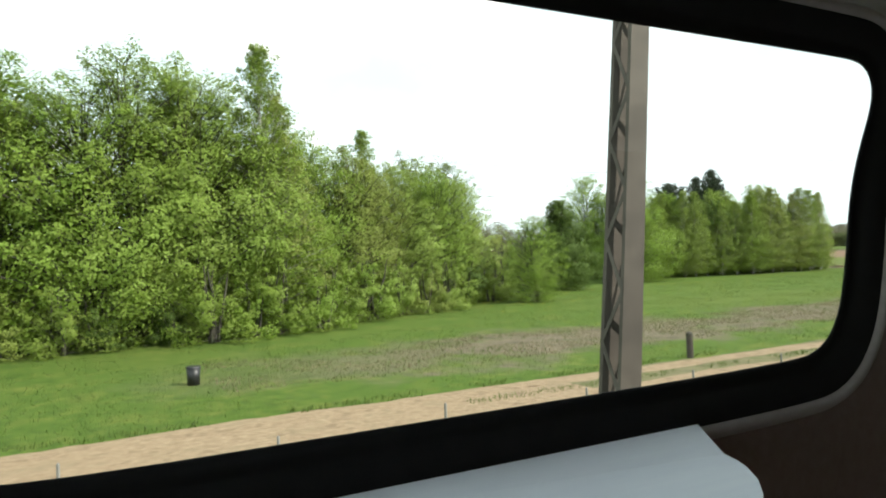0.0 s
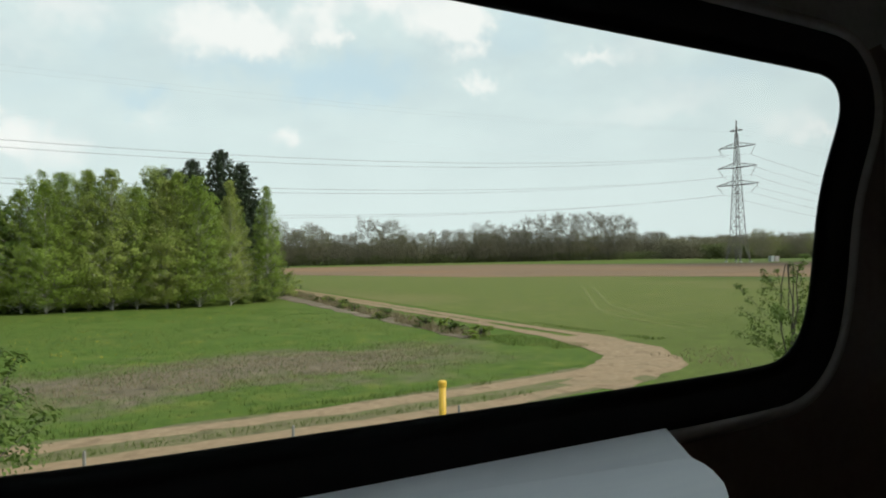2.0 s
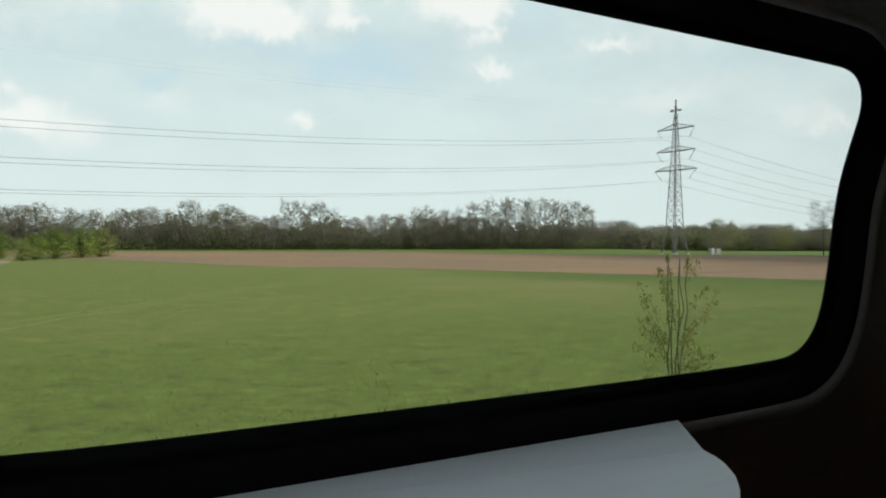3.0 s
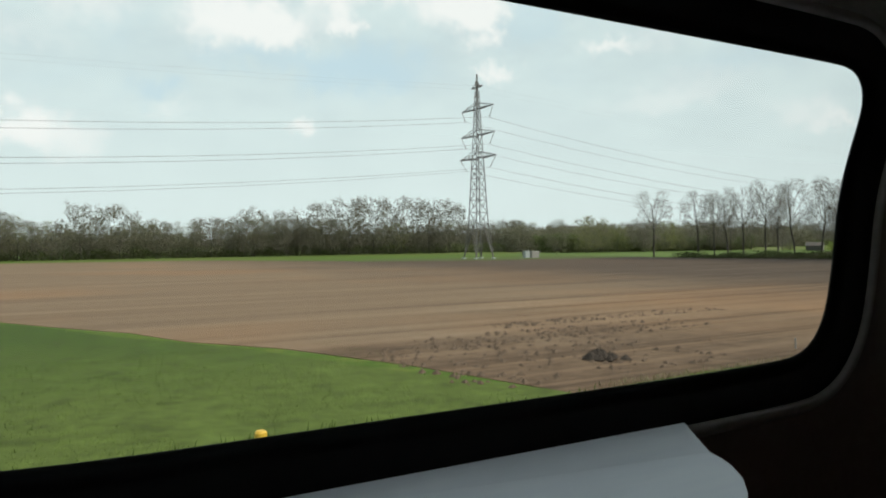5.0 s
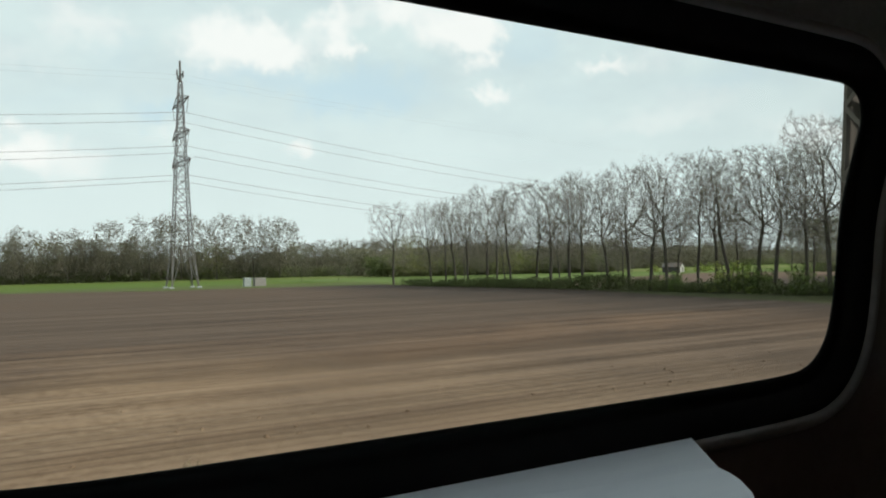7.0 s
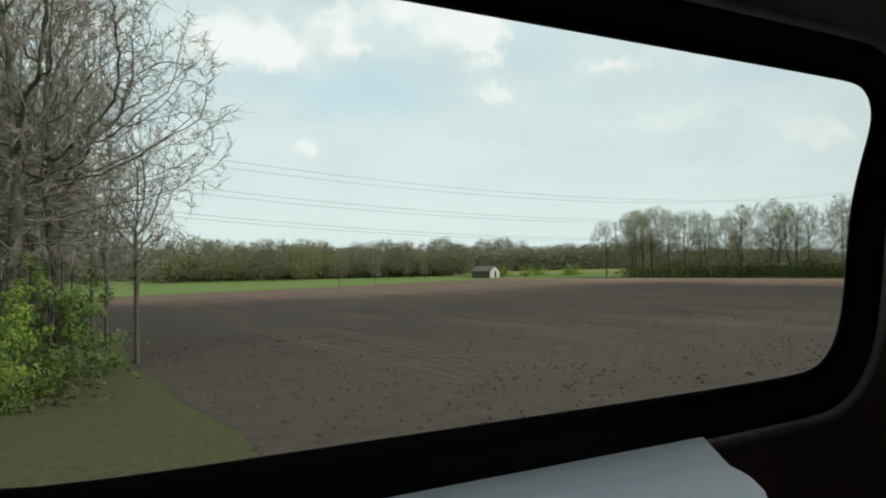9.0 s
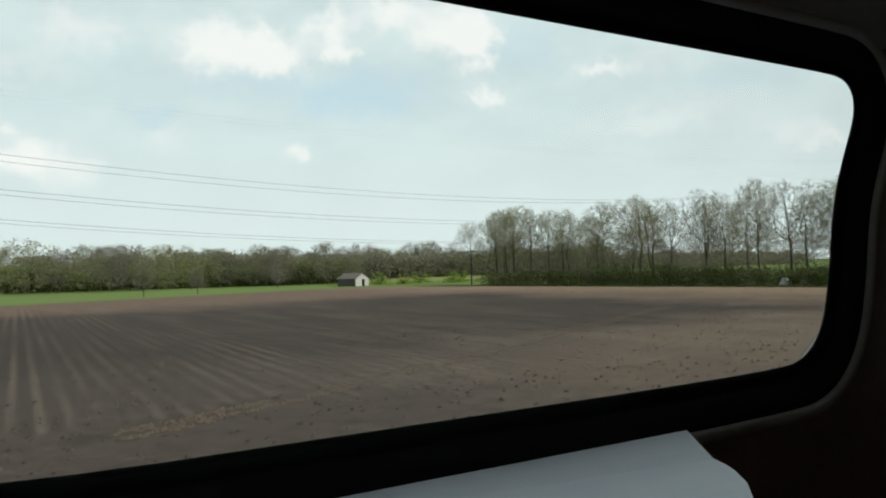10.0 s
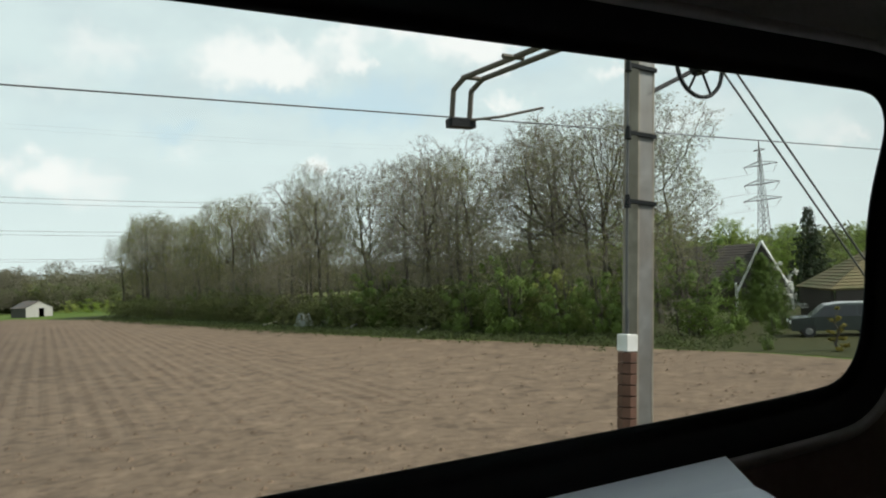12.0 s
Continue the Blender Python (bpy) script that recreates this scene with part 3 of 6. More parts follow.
lane("road_rut", [(-30, 16.0), (10, 16.2), (40, 16.2)] + BEND_IN, 0.85, "pale sandy wheel rut of a farm lane", 2)
lane("road_sand", [(-30, 17.1), (14, 17.2)], 3.2, "worn sandy bed of the farm lane", 4, -0.012)
lane("road_middle", [(12, 17.1), (40, 17.1), (84, 17.2), (95, 18.2)], 3.3, "dry yellowish grass between and beside the ruts", 6, -0.014, DRY)
lane("road_mouth", [(92, 17.1), (97.4, 19.2), (100.0, 22.6), (100.9, 27.5)], 2.7, "wide sandy bend of the farm lane", 5, -0.012)
# ditch with dead growth along the lane
sheet("strip_ditch", wavy([(96, 30), (97.2, 30), (101.5, 66), (106, 100), (104.5, 100), (99.5, 66)], 0.3, 2.0, 22), 0.025, STRAW, "dry ditch edge with dead growth")

for a_, b_ in (((114, 40), (107.6, 26.5)), ((117.2, 42), (109, 26))):
    lane("track_crop", [b_, ((a_[0] + b_[0]) / 2 - 0.8, (a_[1] + b_[1]) / 2), a_, (a_[0] + 22, a_[1] + 26)], 0.35, "faint pale wheel line in the grass", 33, 0.0, GRASS_PALE)

# railway bed below the train
bed = Soup()
for x in range(-60, 560, 20):
    vs = [(x, -6, 0), (x, -3.6, 1.25), (x, 3.2, 1.25), (x, 5.2, 0.0), (x + 20, -6, 0), (x + 20, -3.6, 1.25), (x + 20, 3.2, 1.25), (x + 20, 5.2, 0.0)]
    bed.add(vs, [(0, 4, 5, 1)[::-1], (1, 5, 6, 2)[::-1], (2, 6, 7, 3)[::-1]])
tagged(new("ground_trackbed", bed.mesh("trackbed", BALLAST)), "stone ballast bank under the railway line", "track bed", kind="structure")
for y in (-1.85, -0.41):
    rail = Soup()
    rail.block((-60, y - 0.036, 1.4), (560, y + 0.036, 1.44))
    rail.block((-60, y - 0.01, 1.27), (560, y + 0.01, 1.4))
    rail.block((-60, y - 0.07, 1.25), (560, y + 0.07, 1.27))
    tagged(new("rail", rail.mesh("rail", RUST)), "steel running rail on ballast", "rail", kind="structure")

# ---- the train ----
GLASS_EDGE = [(-0.02, -0.161), (0.3, -0.161), (0.68, -0.161), (0.885, -0.158), (0.925, -0.151), (0.955, -0.133), (0.977, -0.102), (0.99, -0.06), (1.0, -0.01), (1.008, 0.04), (1.022, 0.09), (1.045, 0.14),
              (1.066, 0.18), (1.074, 0.205), (1.072, 0.226), (1.062, 0.24), (1.045, 0.249), (1.01, 0.2525), (0.7, 0.2525), (0.3, 0.2525), (-0.02, 0.2525), (-0.06, 0.24), (-0.07, 0.2), (-0.07, 0.05), (-0.07, -0.1), (-0.06, -0.148)]
for _ in range(2):
    # ease every corner of the outline
    GLASS_EDGE = [tuple(p[i] + (q[i] - p[i]) * k for i in (0, 1)) for p, q in zip(GLASS_EDGE, GLASS_EDGE[1:] + GLASS_EDGE[:1]) for k in (0.25, 0.75)]
MIDDLE = (0.5, 0.045)
S0, S1, Z0, Z1 = -0.134, -0.134 + BAY, -0.42, 0.42
RIM = 0.056


def grown(loop, d):
    """The outline moved outwards by d, kept inside its bay."""
    out, n = [], len(loop)
    for i, (x, z) in enumerate(loop):
        ax, az = loop[i - 1]
        bx, bz = loop[(i + 1) % n]
        tx, tz = bx - ax, bz - az
        k = math.hypot(tx, tz)
        out.append((min(max(x + tz / k * d, S0 + 0.004), S1 - 0.004), z - tx / k * d))
    return out


def to_border(p):
    dx, dz = p[0] - MIDDLE[0], p[1] - MIDDLE[1]
    k = min([((S1 if dx > 0 else S0) - MIDDLE[0]) / dx if abs(dx) > 1e-6 else 1e9, ((Z1 if dz > 0 else Z0) - MIDDLE[1]) / dz if abs(dz) > 1e-6 else 1e9])
    return (MIDDLE[0] + dx * k, MIDDLE[1] + dz * k)


def loops_mesh(name, loops, material, smooth=True):
    """Rings of (s, y, z) joined one to the next."""
    n = len(loops[0])
    verts = [p for lp in loops for p in lp]
    faces = [(r * n + i, r * n + (i + 1) % n, (r + 1) * n + (i + 1) % n, (r + 1) * n + i) for r in range(len(loops) - 1) for i in range(n)]
    return mesh(name, verts, faces, material, smooth)


def lift_loop(loop, y):
    return [(x, y, z) for x, z in loop]


RUBBER = loops_mesh("window_rubber", [lift_loop(GLASS_EDGE, 0.6215), lift_loop(GLASS_EDGE, 0.62), lift_loop(grown(GLASS_EDGE, 0.006), 0.617), lift_loop(grown(GLASS_EDGE, 0.012), 0.622),
                                     lift_loop(grown(GLASS_EDGE, 0.02), 0.612), lift_loop(grown(GLASS_EDGE, RIM - 0.012), 0.599), lift_loop(grown(GLASS_EDGE, RIM - 0.004), 0.598)], GASKET)
LIP = loops_mesh("trim_lip", [lift_loop(grown(GLASS_EDGE, RIM - 0.005), 0.5985), lift_loop(grown(GLASS_EDGE, RIM - 0.002), 0.592), lift_loop(grown(GLASS_EDGE, RIM + 0.004), 0.59), lift_loop(grown(GLASS_EDGE, RIM + 0.009), 0.593), lift_loop(grown(GLASS_EDGE, RIM + 0.013), 0.5985)], LIPMAT)
PANE = mesh("window_pane", [(x, 0.621, z) for x, z in grown(GLASS_EDGE, 0.004)], [tuple(range(len(GLASS_EDGE)))], GLASS)
# the folding table: its far edge under the window, a notch at the corner, then a rounded nose
TABLE_LOOP = [(-0.08, 0.592), (0.3, 0.592), (0.664, 0.592), (0.637, 0.533), (0.634, 0.515), (0.626, 0.497), (0.606, 0.468), (0.578, 0.441), (0.54, 0.412), (0.48, 0.385), (0.4, 0.37), (0.2, 0.362), (-0.08, 0.362)]


def table_z(y):
    return -0.206 - max(0.0, 0.592 - y) * 0.27 if y > 0.53 else -0.2227 - (0.53 - y) * 0.06


n = len(TABLE_LOOP)
tz = [table_z(y) for x, y in TABLE_LOOP]
tab = Soup()
tab.add([(x, y, table_z(y)) for x, y in TABLE_LOOP] + [(x * 0.995, y, table_z(y) - 0.022) for x, y in TABLE_LOOP],
        [(2, 3, 13 + 3, 13 + 2)[::-1]] + [(i, (i + 1) % n, n + (i + 1) % n, n + i)[::-1] for i in range(n) if i != 2])
tab.f += [(0, 1, 2, 3, 12)[::-1], tuple(range(3, 13))[::-1], tuple(range(n, 2 * n))]
TABLE = tab.mesh("tabletop", TRAY)
bracket = Soup()
bracket.bar((0.2, 0.6, -0.5), (0.2, 0.42, -0.25), 0.012, 0.012, 6)
bracket.bar((0.2, 0.6, -0.3), (0.2, 0.36, -0.252), 0.012, 0.012, 6)
BRACKET = bracket.mesh("table_bracket", STEEL)

PER = 20
first = -3


def carriage_wall():
    """Inner wall of one carriage with its window openings: the brown part beside and below them, and the grey part above."""
    lower, upper = Soup(), Soup()
    outer = grown(GLASS_EDGE, RIM)
    border = [to_border(p) for p in outer]
    n = len(outer)
    for b in range(PER):
        dx = b * BAY
        for i in range(n):
            k = (i + 1) % n
            quad = [outer[i], outer[k], border[k], border[i]]
            s = upper if sum(p[1] for p in quad) / 4 > 0.3 else lower
            s.add([(x + dx, 0.598, z) for x, z in quad], [(0, 1, 2, 3)])
        for corner in ((S0, Z0), (S1, Z0), (S1, Z1), (S0, Z1)):
            near_pts = sorted(range(n), key=lambda i: (border[i][0] - corner[0]) ** 2 + (border[i][1] - corner[1]) ** 2)
            on_s = next(i for i in near_pts if abs(border[i][0] - corner[0]) < 1e-5)
            on_z = next(i for i in near_pts if abs(border[i][1] - corner[1]) < 1e-5)
            (upper if corner[1] > 0 else lower).add([(corner[0] + dx, 0.598, corner[1]), (border[on_s][0] + dx, 0.598, border[on_s][1]), (border[on_z][0] + dx, 0.598, border[on_z][1])], [(0, 1, 2)])
    length = PER * BAY
    lower.add([(S0, 0.598, Z0), (S0 + length, 0.598, Z0), (S0 + length, 0.598, -1.15), (S0, 0.598, -1.15)], [(0, 1, 2, 3)])
    return lower.mesh("inner_wall", PANEL), upper.mesh("upper_wall", PANEL_GREY)


L = PER * BAY
WALL, WALL_UP = carriage_wall()
shell = Soup()
shell.block((S0, 0.66, -2.4), (S0 + L, 0.72, -0.24))
shell.block((S0, 0.66, 0.33), (S0 + L, 0.72, 0.75))
shell.add([(S0, 0.72, 0.75), (S0 + L, 0.72, 0.75), (S0 + L, 0.35, 1.15), (S0, 0.35, 1.15), (S0 + L, -2.6, 1.15), (S0, -2.6, 1.15), (S0 + L, -2.98, 0.75), (S0, -2.98, 0.75)], [(0, 1, 2, 3), (3, 2, 4, 5), (5, 4, 6, 7)])
shell.block((S0, -2.98, -2.4), (S0 + L, -2.92, 0.75))
SHELL = shell.mesh("body_shell", SKIN)
liner = Soup()
liner.add([(S0, 0.598, 0.42), (S0 + L, 0.598, 0.42), (S0 + L, 0.45, 0.72), (S0, 0.45, 0.72), (S0 + L, 0.0, 0.95), (S0, 0.0, 0.95), (S0 + L, -2.3, 0.95), (S0, -2.3, 0.95), (S0 + L, -2.88, 0.7), (S0, -2.88, 0.7)],
          [(0, 1, 2, 3), (3, 2, 4, 5), (5, 4, 6, 7), (7, 6, 8, 9)])
LINER = liner.mesh("ceiling_lining", PANEL_GREY)
deck = Soup()
deck.block((S0, -2.9, -1.22), (S0 + L, 0.64, -1.15))
# Unseen far wall, closed without windows to keep daylight out of the panes.
deck.block((S0, -2.9, -1.15), (S0 + L, -2.86, 0.72))
DECK = deck.mesh("floor_and_blank_far_wall", PANEL)

bogie = Soup()
for wx in (-1.2, 1.2):
    for wy in (-1.85, -0.41):
        bogie.bar((wx, wy - 0.07, 1.9 - EYE), (wx, wy + 0.07, 1.9 - EYE), 0.461, 0.461, 20)
    bogie.bar((wx, -1.9, 1.9 - EYE), (wx, -0.36, 1.9 - EYE), 0.08, 0.08, 10)
bogie.block((-1.7, -2.1, 1.85 - EYE), (1.7, -0.2, 2.85 - EYE), 0.08)
BOGIE = bogie.mesh("bogie", RUST)

for c in range(19):
    x0 = (first + c * PER) * BAY
    train = thing("train_carriage", "train carriage with black-edged windows and brown wall panels", "train carriage", pose(x0, 0, EYE), "carriages of the train")
    for nm, me in (("inner_wall", WALL), ("upper_wall", WALL_UP), ("body_shell", SHELL), ("ceiling_lining", LINER), ("deck", DECK)):
        part(nm, me, train)
    for bx in (3.5, L - 3.5):
        part("bogie", BOGIE, train, "dark bogie with steel wheels").location = (bx, 0, 0)
    for b in range(PER):
        for nm, me, lab in (("window_frame", RUBBER, "black rubber window frame"), ("window_trim", LIP, ""), ("window_pane", PANE, ""), ("folding_table", TABLE, "white folding table"), ("table_bracket", BRACKET, "")):
            ob = part(nm, me, train, lab)
            ob.location = (b * BAY, 0, 0)
            if nm == "window_pane":
                ob.visible_shadow = False


# ---- plants ----
def grow(rng, trunk_paths, points, step, kill, lift=0.1):
    """Grows shoots from the stems towards the given points of a crown; returns places, parents and which belong to a stem."""
    at, up, stem = [], [], []
    for path in trunk_paths:
        for i, p in enumerate(path):
            up.append(len(at) - 1 if i else -1)
            at.append(np.array(p, float))
            stem.append(True)
    pts = np.asarray(points, float)
    near = np.zeros(len(pts), int)
    far = np.full(len(pts), 1e9)

    def meet(first):
        fresh = np.array(at[first:])
        d = np.linalg.norm(pts[:, None] - fresh[None], axis=2)
        k = d.argmin(axis=1)
        d = d[np.arange(len(pts)), k]
        closer = d < far
        near[closer] = first + k[closer]
        far[closer] = d[closer]

    meet(0)
    kids = [0] * len(at)
    for _ in range(110):
        live = far > kill
        pts, near, far = pts[live], near[live], far[live]
        if not len(pts):
            break
        pull = {}
        for i, n_, d in zip(range(len(pts)), near, far):
            pull.setdefault(int(n_), []).append(i)
        first = len(at)
        for n_, ids in pull.items():
            if kids[n_] > 2:
                continue
            v = ((pts[ids] - at[n_]) / far[ids][:, None]).sum(axis=0)
            v = v / (np.linalg.norm(v) + 1e-9) + rng.normal(size=3) * 0.16 + np.array((0, 0, lift))
            at.append(at[n_] + v / np.linalg.norm(v) * step)
            up.append(n_)
            stem.append(False)
            kids[n_] += 1
            kids.append(0)
        if len(at) == first or len(at) > 6500:
            break
        meet(first)
    return np.array(at), up, stem


def bare_tree(seed, height, crown_low=0.35, width=0.5, attract=900, step=0.42, sprigs=3, stout=1.0, bud=0.0, per_bud=1, peak=0.45, stems=1, fat=1.0, haze=None, leader=0.44):
    """Meshes of a deciduous tree just coming into leaf: stem and limbs, twigs, and the buds on the finest sprigs."""
    rng = np.random.default_rng(seed)
    low, half, k_ = height * crown_low, height * width / 2, height / 16.0
    span_ = height - low

    def envelope(h):
        return 0.5 + 0.5 * (max(0.0, h) / peak) ** 0.8 if h < peak else math.sqrt(max(0.0, 1 - ((h - peak) / (1.02 - peak)) ** 2))

    # the crown is a heap of uneven lobes
    lobes = []
    for i in range(15):
        h = 0.06 + 0.86 * (i + rng.uniform(0, 1)) / 15
        a = 2.4 * i + rng.normal() * 0.5
        r = half * envelope(h) * rng.uniform(0.35, 0.75)
        lobes.append((r * math.cos(a), r * math.sin(a), low + h * span_, half * rng.uniform(0.3, 0.48) * (1.1 - 0.35 * h)))
    pts = []
    while len(pts) < attract:
        lx, ly, lz, lr = lobes[rng.integers(len(lobes))]
        v = rng.normal(size=3)
        v = v / np.linalg.norm(v) * lr * rng.uniform(0.1, 1.0) ** 0.45
        p = np.array((lx, ly, lz)) + v * np.array((1, 1, 1.1))
        h = (p[2] - low) / span_
        if -0.05 < h < 1.0 and math.hypot(p[0], p[1]) < half * 1.12 * (envelope(h) + 0.12):
            pts.append(p)
    paths = []
    for sidx in range(stems):
        a0 = rng.uniform(0, 6.28) if stems == 1 else sidx * math.pi + 0.4
        lean = 0.04 if stems == 1 else 0.16
        d0 = np.array((math.cos(a0) * lean, math.sin(a0) * lean, 1.0))
        path = [np.array((math.cos(a0), math.sin(a0), 0)) * (0.15 if stems > 1 else 0.0) + np.array((0, 0, -0.1))]
        while path[-1][2] < height * leader:
            d0 = d0 * np.array((0.9, 0.9, 1)) + rng.normal(size=3) * np.array((0.025, 0.025, 0)) * (1 if path[-1][2] < low else 2.0)
            d0[2] = 1.0
            path.append(path[-1] + d0 / np.linalg.norm(d0) * step)
        paths.append(path)
    at, up, stem = grow(rng, paths, pts, step, step * 1.1)
    n = len(at)
    area = np.zeros(n)
    tip = 0.0085 * k_
    for i in range(n - 1, -1, -1):
        if area[i] == 0:
            area[i] = tip ** 2.05
        if up[i] >= 0:
            area[up[i]] += area[i]
    rad = area ** (1 / 2.05) * stout
    wood, fine = Soup(), Soup()
    thin_p, thin_d, thin_r = [], [], []
    for i in range(n):
        j = up[i]
        if j < 0:
            continue
        ra, rb = min(rad[j], rad[i] * 1.35), rad[i]
        if stem[i] and at[i][2] < 0.7:
            ra *= 1.0 + 0.35 * (0.7 - at[i][2])
        if rb > 0.03 * k_:
            wood.bar(at[j], at[i], ra, rb, 7 if rb > 0.1 else 5, False)
        elif rb > 0.0155 * k_:
            fine.bar(at[j], at[i], ra, rb, 3, False)
        else:
            thin_p.append(at[j])
            thin_d.append(at[i] - at[j])
            thin_r.append(rb)

    def slivers(p, d, w):
        side = np.cross(d, rng.normal(size=d.shape))
        side /= np.linalg.norm(side, axis=1, keepdims=True) + 1e-9
        v = np.stack([p - side * w, p + side * w, p + d], axis=1).reshape(-1, 3)
        k = len(fine.v)
        fine.v += [tuple(q) for q in v.tolist()]
        fine.f += [(k + 3 * i, k + 3 * i + 1, k + 3 * i + 2) for i in range(len(p))]

    p3, d3, r3 = np.array(thin_p), np.array(thin_d), np.array(thin_r)[:, None]
    slivers(p3, d3 * 1.15, r3 * fat)
    p4 = np.repeat(p3, sprigs, axis=0) + np.repeat(d3, sprigs, axis=0) * rng.uniform(0.1, 1.0, (len(p3) * sprigs, 1))
    d4 = np.repeat(d3 / step, sprigs, axis=0) + rng.normal(size=p4.shape) * 0.5 + np.array((0, 0, 0.22))
    d4 *= rng.uniform(0.35, 0.95, (len(p4), 1)) * k_ * step / 0.42 / np.linalg.norm(d4, axis=1, keepdims=True)
    slivers(p4, d4, 0.0062 * k_ * fat)
    lv, lf = leaves(rng, (p4 + d4)[:: 1 if bud > 0.04 else 3], 0.1, per_bud, max(bud, 0.03))
    return wood.mesh("trunk", BARK, True), fine.mesh("twigs", TWIG), leaf_mesh("buds", lv, lf, haze or BUD)


def crown_tree(seed, height, width, bottom, leafmat, bark, clumps=70, per=80, size=0.13, shape="round", stems=1, stout=1.0):
    """Meshes of a tree or bush in leaf: stems, boughs, and leaves along the outer part of every bough."""
    rng = np.random.default_rng(seed)
    tall = height - bottom
    base_r = (0.013 * height + 0.02) * stout
    s = Soup()
    tops = []
    for k in range(stems):
        off = Vector((rng.normal(), rng.normal(), 0)) * 0.1 * (stems > 1) * width
        p, n = off * 0.3 + Vector((0, 0, -0.1)), 6
        for i in range(n):
            q = off * (0.3 + 0.7 * (i + 1) / n) + Vector((rng.normal() * 0.05, rng.normal() * 0.05, (i + 1) / n * height * 0.93))
            s.bar(p, q, base_r * (1 - i / n) + 0.012, base_r * (1 - (i + 1) / n) + 0.012, 6, False)
            p = q
        tops.append(off)
    cs, sp = [], []
    boughs = max(8, clumps // 4)
    for b in range(boughs):
        h = ((b + rng.uniform(0, 1)) / boughs) ** (0.85 if shape in ("round", "egg") else 1.15)
        if shape == "round":
            w = math.sqrt(max(0.02, 1 - (2 * h - 0.85) ** 2 / 1.36))
        elif shape == "spire":
            w = (1 - h) ** 0.7 * (0.6 + 0.4 * min(1.0, h * 4)) + 0.03
        elif shape == "egg":
            w = (1 - h ** 2.2) ** 0.6 * (0.75 + 0.25 * min(1.0, h * 5))
        else:
            w = 1.0 - 0.5 * h
        a = 2.4 * b + rng.normal() * 0.4
        w *= 0.92 + 0.42 * noise.noise((math.cos(a) * 1.3 + seed, math.sin(a) * 1.3, h * 3.2)) + 0.1 * rng.normal()
        reach = max(0.06, w) * width / 2
        rise = reach * math.tan(radians(12 + 46 * h + rng.normal() * 8))
        off = tops[b % len(tops)]
        z = bottom + h * tall * 0.97 + rng.normal() * 0.03 * tall
        tip = Vector((math.cos(a) * reach, math.sin(a) * reach, min(max(z, bottom + 0.05), height * 0.985))) + off * 0.6
        k = max(0.05, (tip.z - rise) / height)
        root = off * min(1.0, 0.3 + 0.7 * k) + Vector((0, 0, max(0.1, tip.z - rise)))
        mid = root.lerp(tip, 0.55) + Vector((0, 0, 0.08 * reach if shape == "spire" else 0.04 * reach))
        s.bar(root, mid, base_r * 0.3 * (1.1 - h), base_r * 0.14 + 0.004, 3, False)
        s.bar(mid, tip, base_r * 0.14 + 0.004, 0.006, 3, False)
        girth = width * (0.046 if shape == "spire" else 0.06) * (1.15 - 0.6 * h)
        for f in (0.45, 0.66, 0.85, 1.0):
            p = root.lerp(mid, f / 0.55) if f < 0.55 else mid.lerp(tip, (f - 0.55) / 0.45)
            q = p + Vector((rng.normal(), rng.normal(), rng.normal() * 0.8)) * girth * (0.55 if f < 1 else 0.2)
            cs.append(tuple(q))
            sp.append(girth * rng.uniform(0.65, 1.25) * (1.1 if f < 0.9 else 0.7))
    v, f = leaves(rng, cs, sp, per, size, 0.5 if shape == "spire" else 0.1, (0, 0, bottom + 0.35 * tall))
    v[:, 2] = np.maximum(v[:, 2], 0.05)
    return s.mesh("trunk", bark, True), leaf_mesh("crown", v, f, leafmat)


def conifer(seed, height, width, bottom=0.6, per=26):
    """Meshes of a spruce: whorls of boughs that droop and turn up at the tip, thick with needle sprays."""
    rng = np.random.default_rng(seed)
    s = Soup()
    s.bar((0, 0, -0.1), (0, 0, height * 0.99), 0.014 * height, 0.015, 7, False)
    cs, sp = [], []
    z = bottom
    while z < height * 0.985:
        k = 1 - (z - bottom) / (height - bottom)
        reach = width / 2 * (k ** 0.76 * (0.8 + 0.3 * rng.random()) + 0.03)
        count = 10 if k > 0.3 else 6
        for i in range(count):
            b = 2 * math.pi * (i + rng.uniform(-0.3, 0.3)) / count
            ln = reach * rng.uniform(0.72, 1.16)
            for q in np.linspace(0.2, 1.0, max(2, int(ln / 0.3))):
                drop = ln * (0.3 * q - 0.12 * q * q) * (1.0 if k < 0.85 else 1.3)
                cs.append((math.cos(b) * ln * q, math.sin(b) * ln * q, max(0.2, z - drop)))
                sp.append(0.12 + 0.2 * (1 - q) + 0.06 * k)
            s.bar((0, 0, z), (math.cos(b) * ln, math.sin(b) * ln, max(0.2, z - 0.18 * ln)), 0.03, 0.008, 3, False)
        z += 0.3 + 0.2 * k
    v, f = leaves(rng, cs, sp, per // 3, 0.14, 0.8)
    return s.mesh("trunk", BARK, True), leaf_mesh("crown", v, f, NEEDLE)


def plant(name, meshes, label, category, x, y, turn, scale, group="", names=("trunk", "crown", "buds")):
    ob = thing(name, label, category, Matrix.Translation((x, y, 0)) @ Matrix.Rotation(turn, 4, "Z") @ Matrix.Diagonal((scale[0], scale[0], scale[1], 1)), group)
    for nm, me in zip(names, meshes):
        part(nm, me, ob)
    return ob


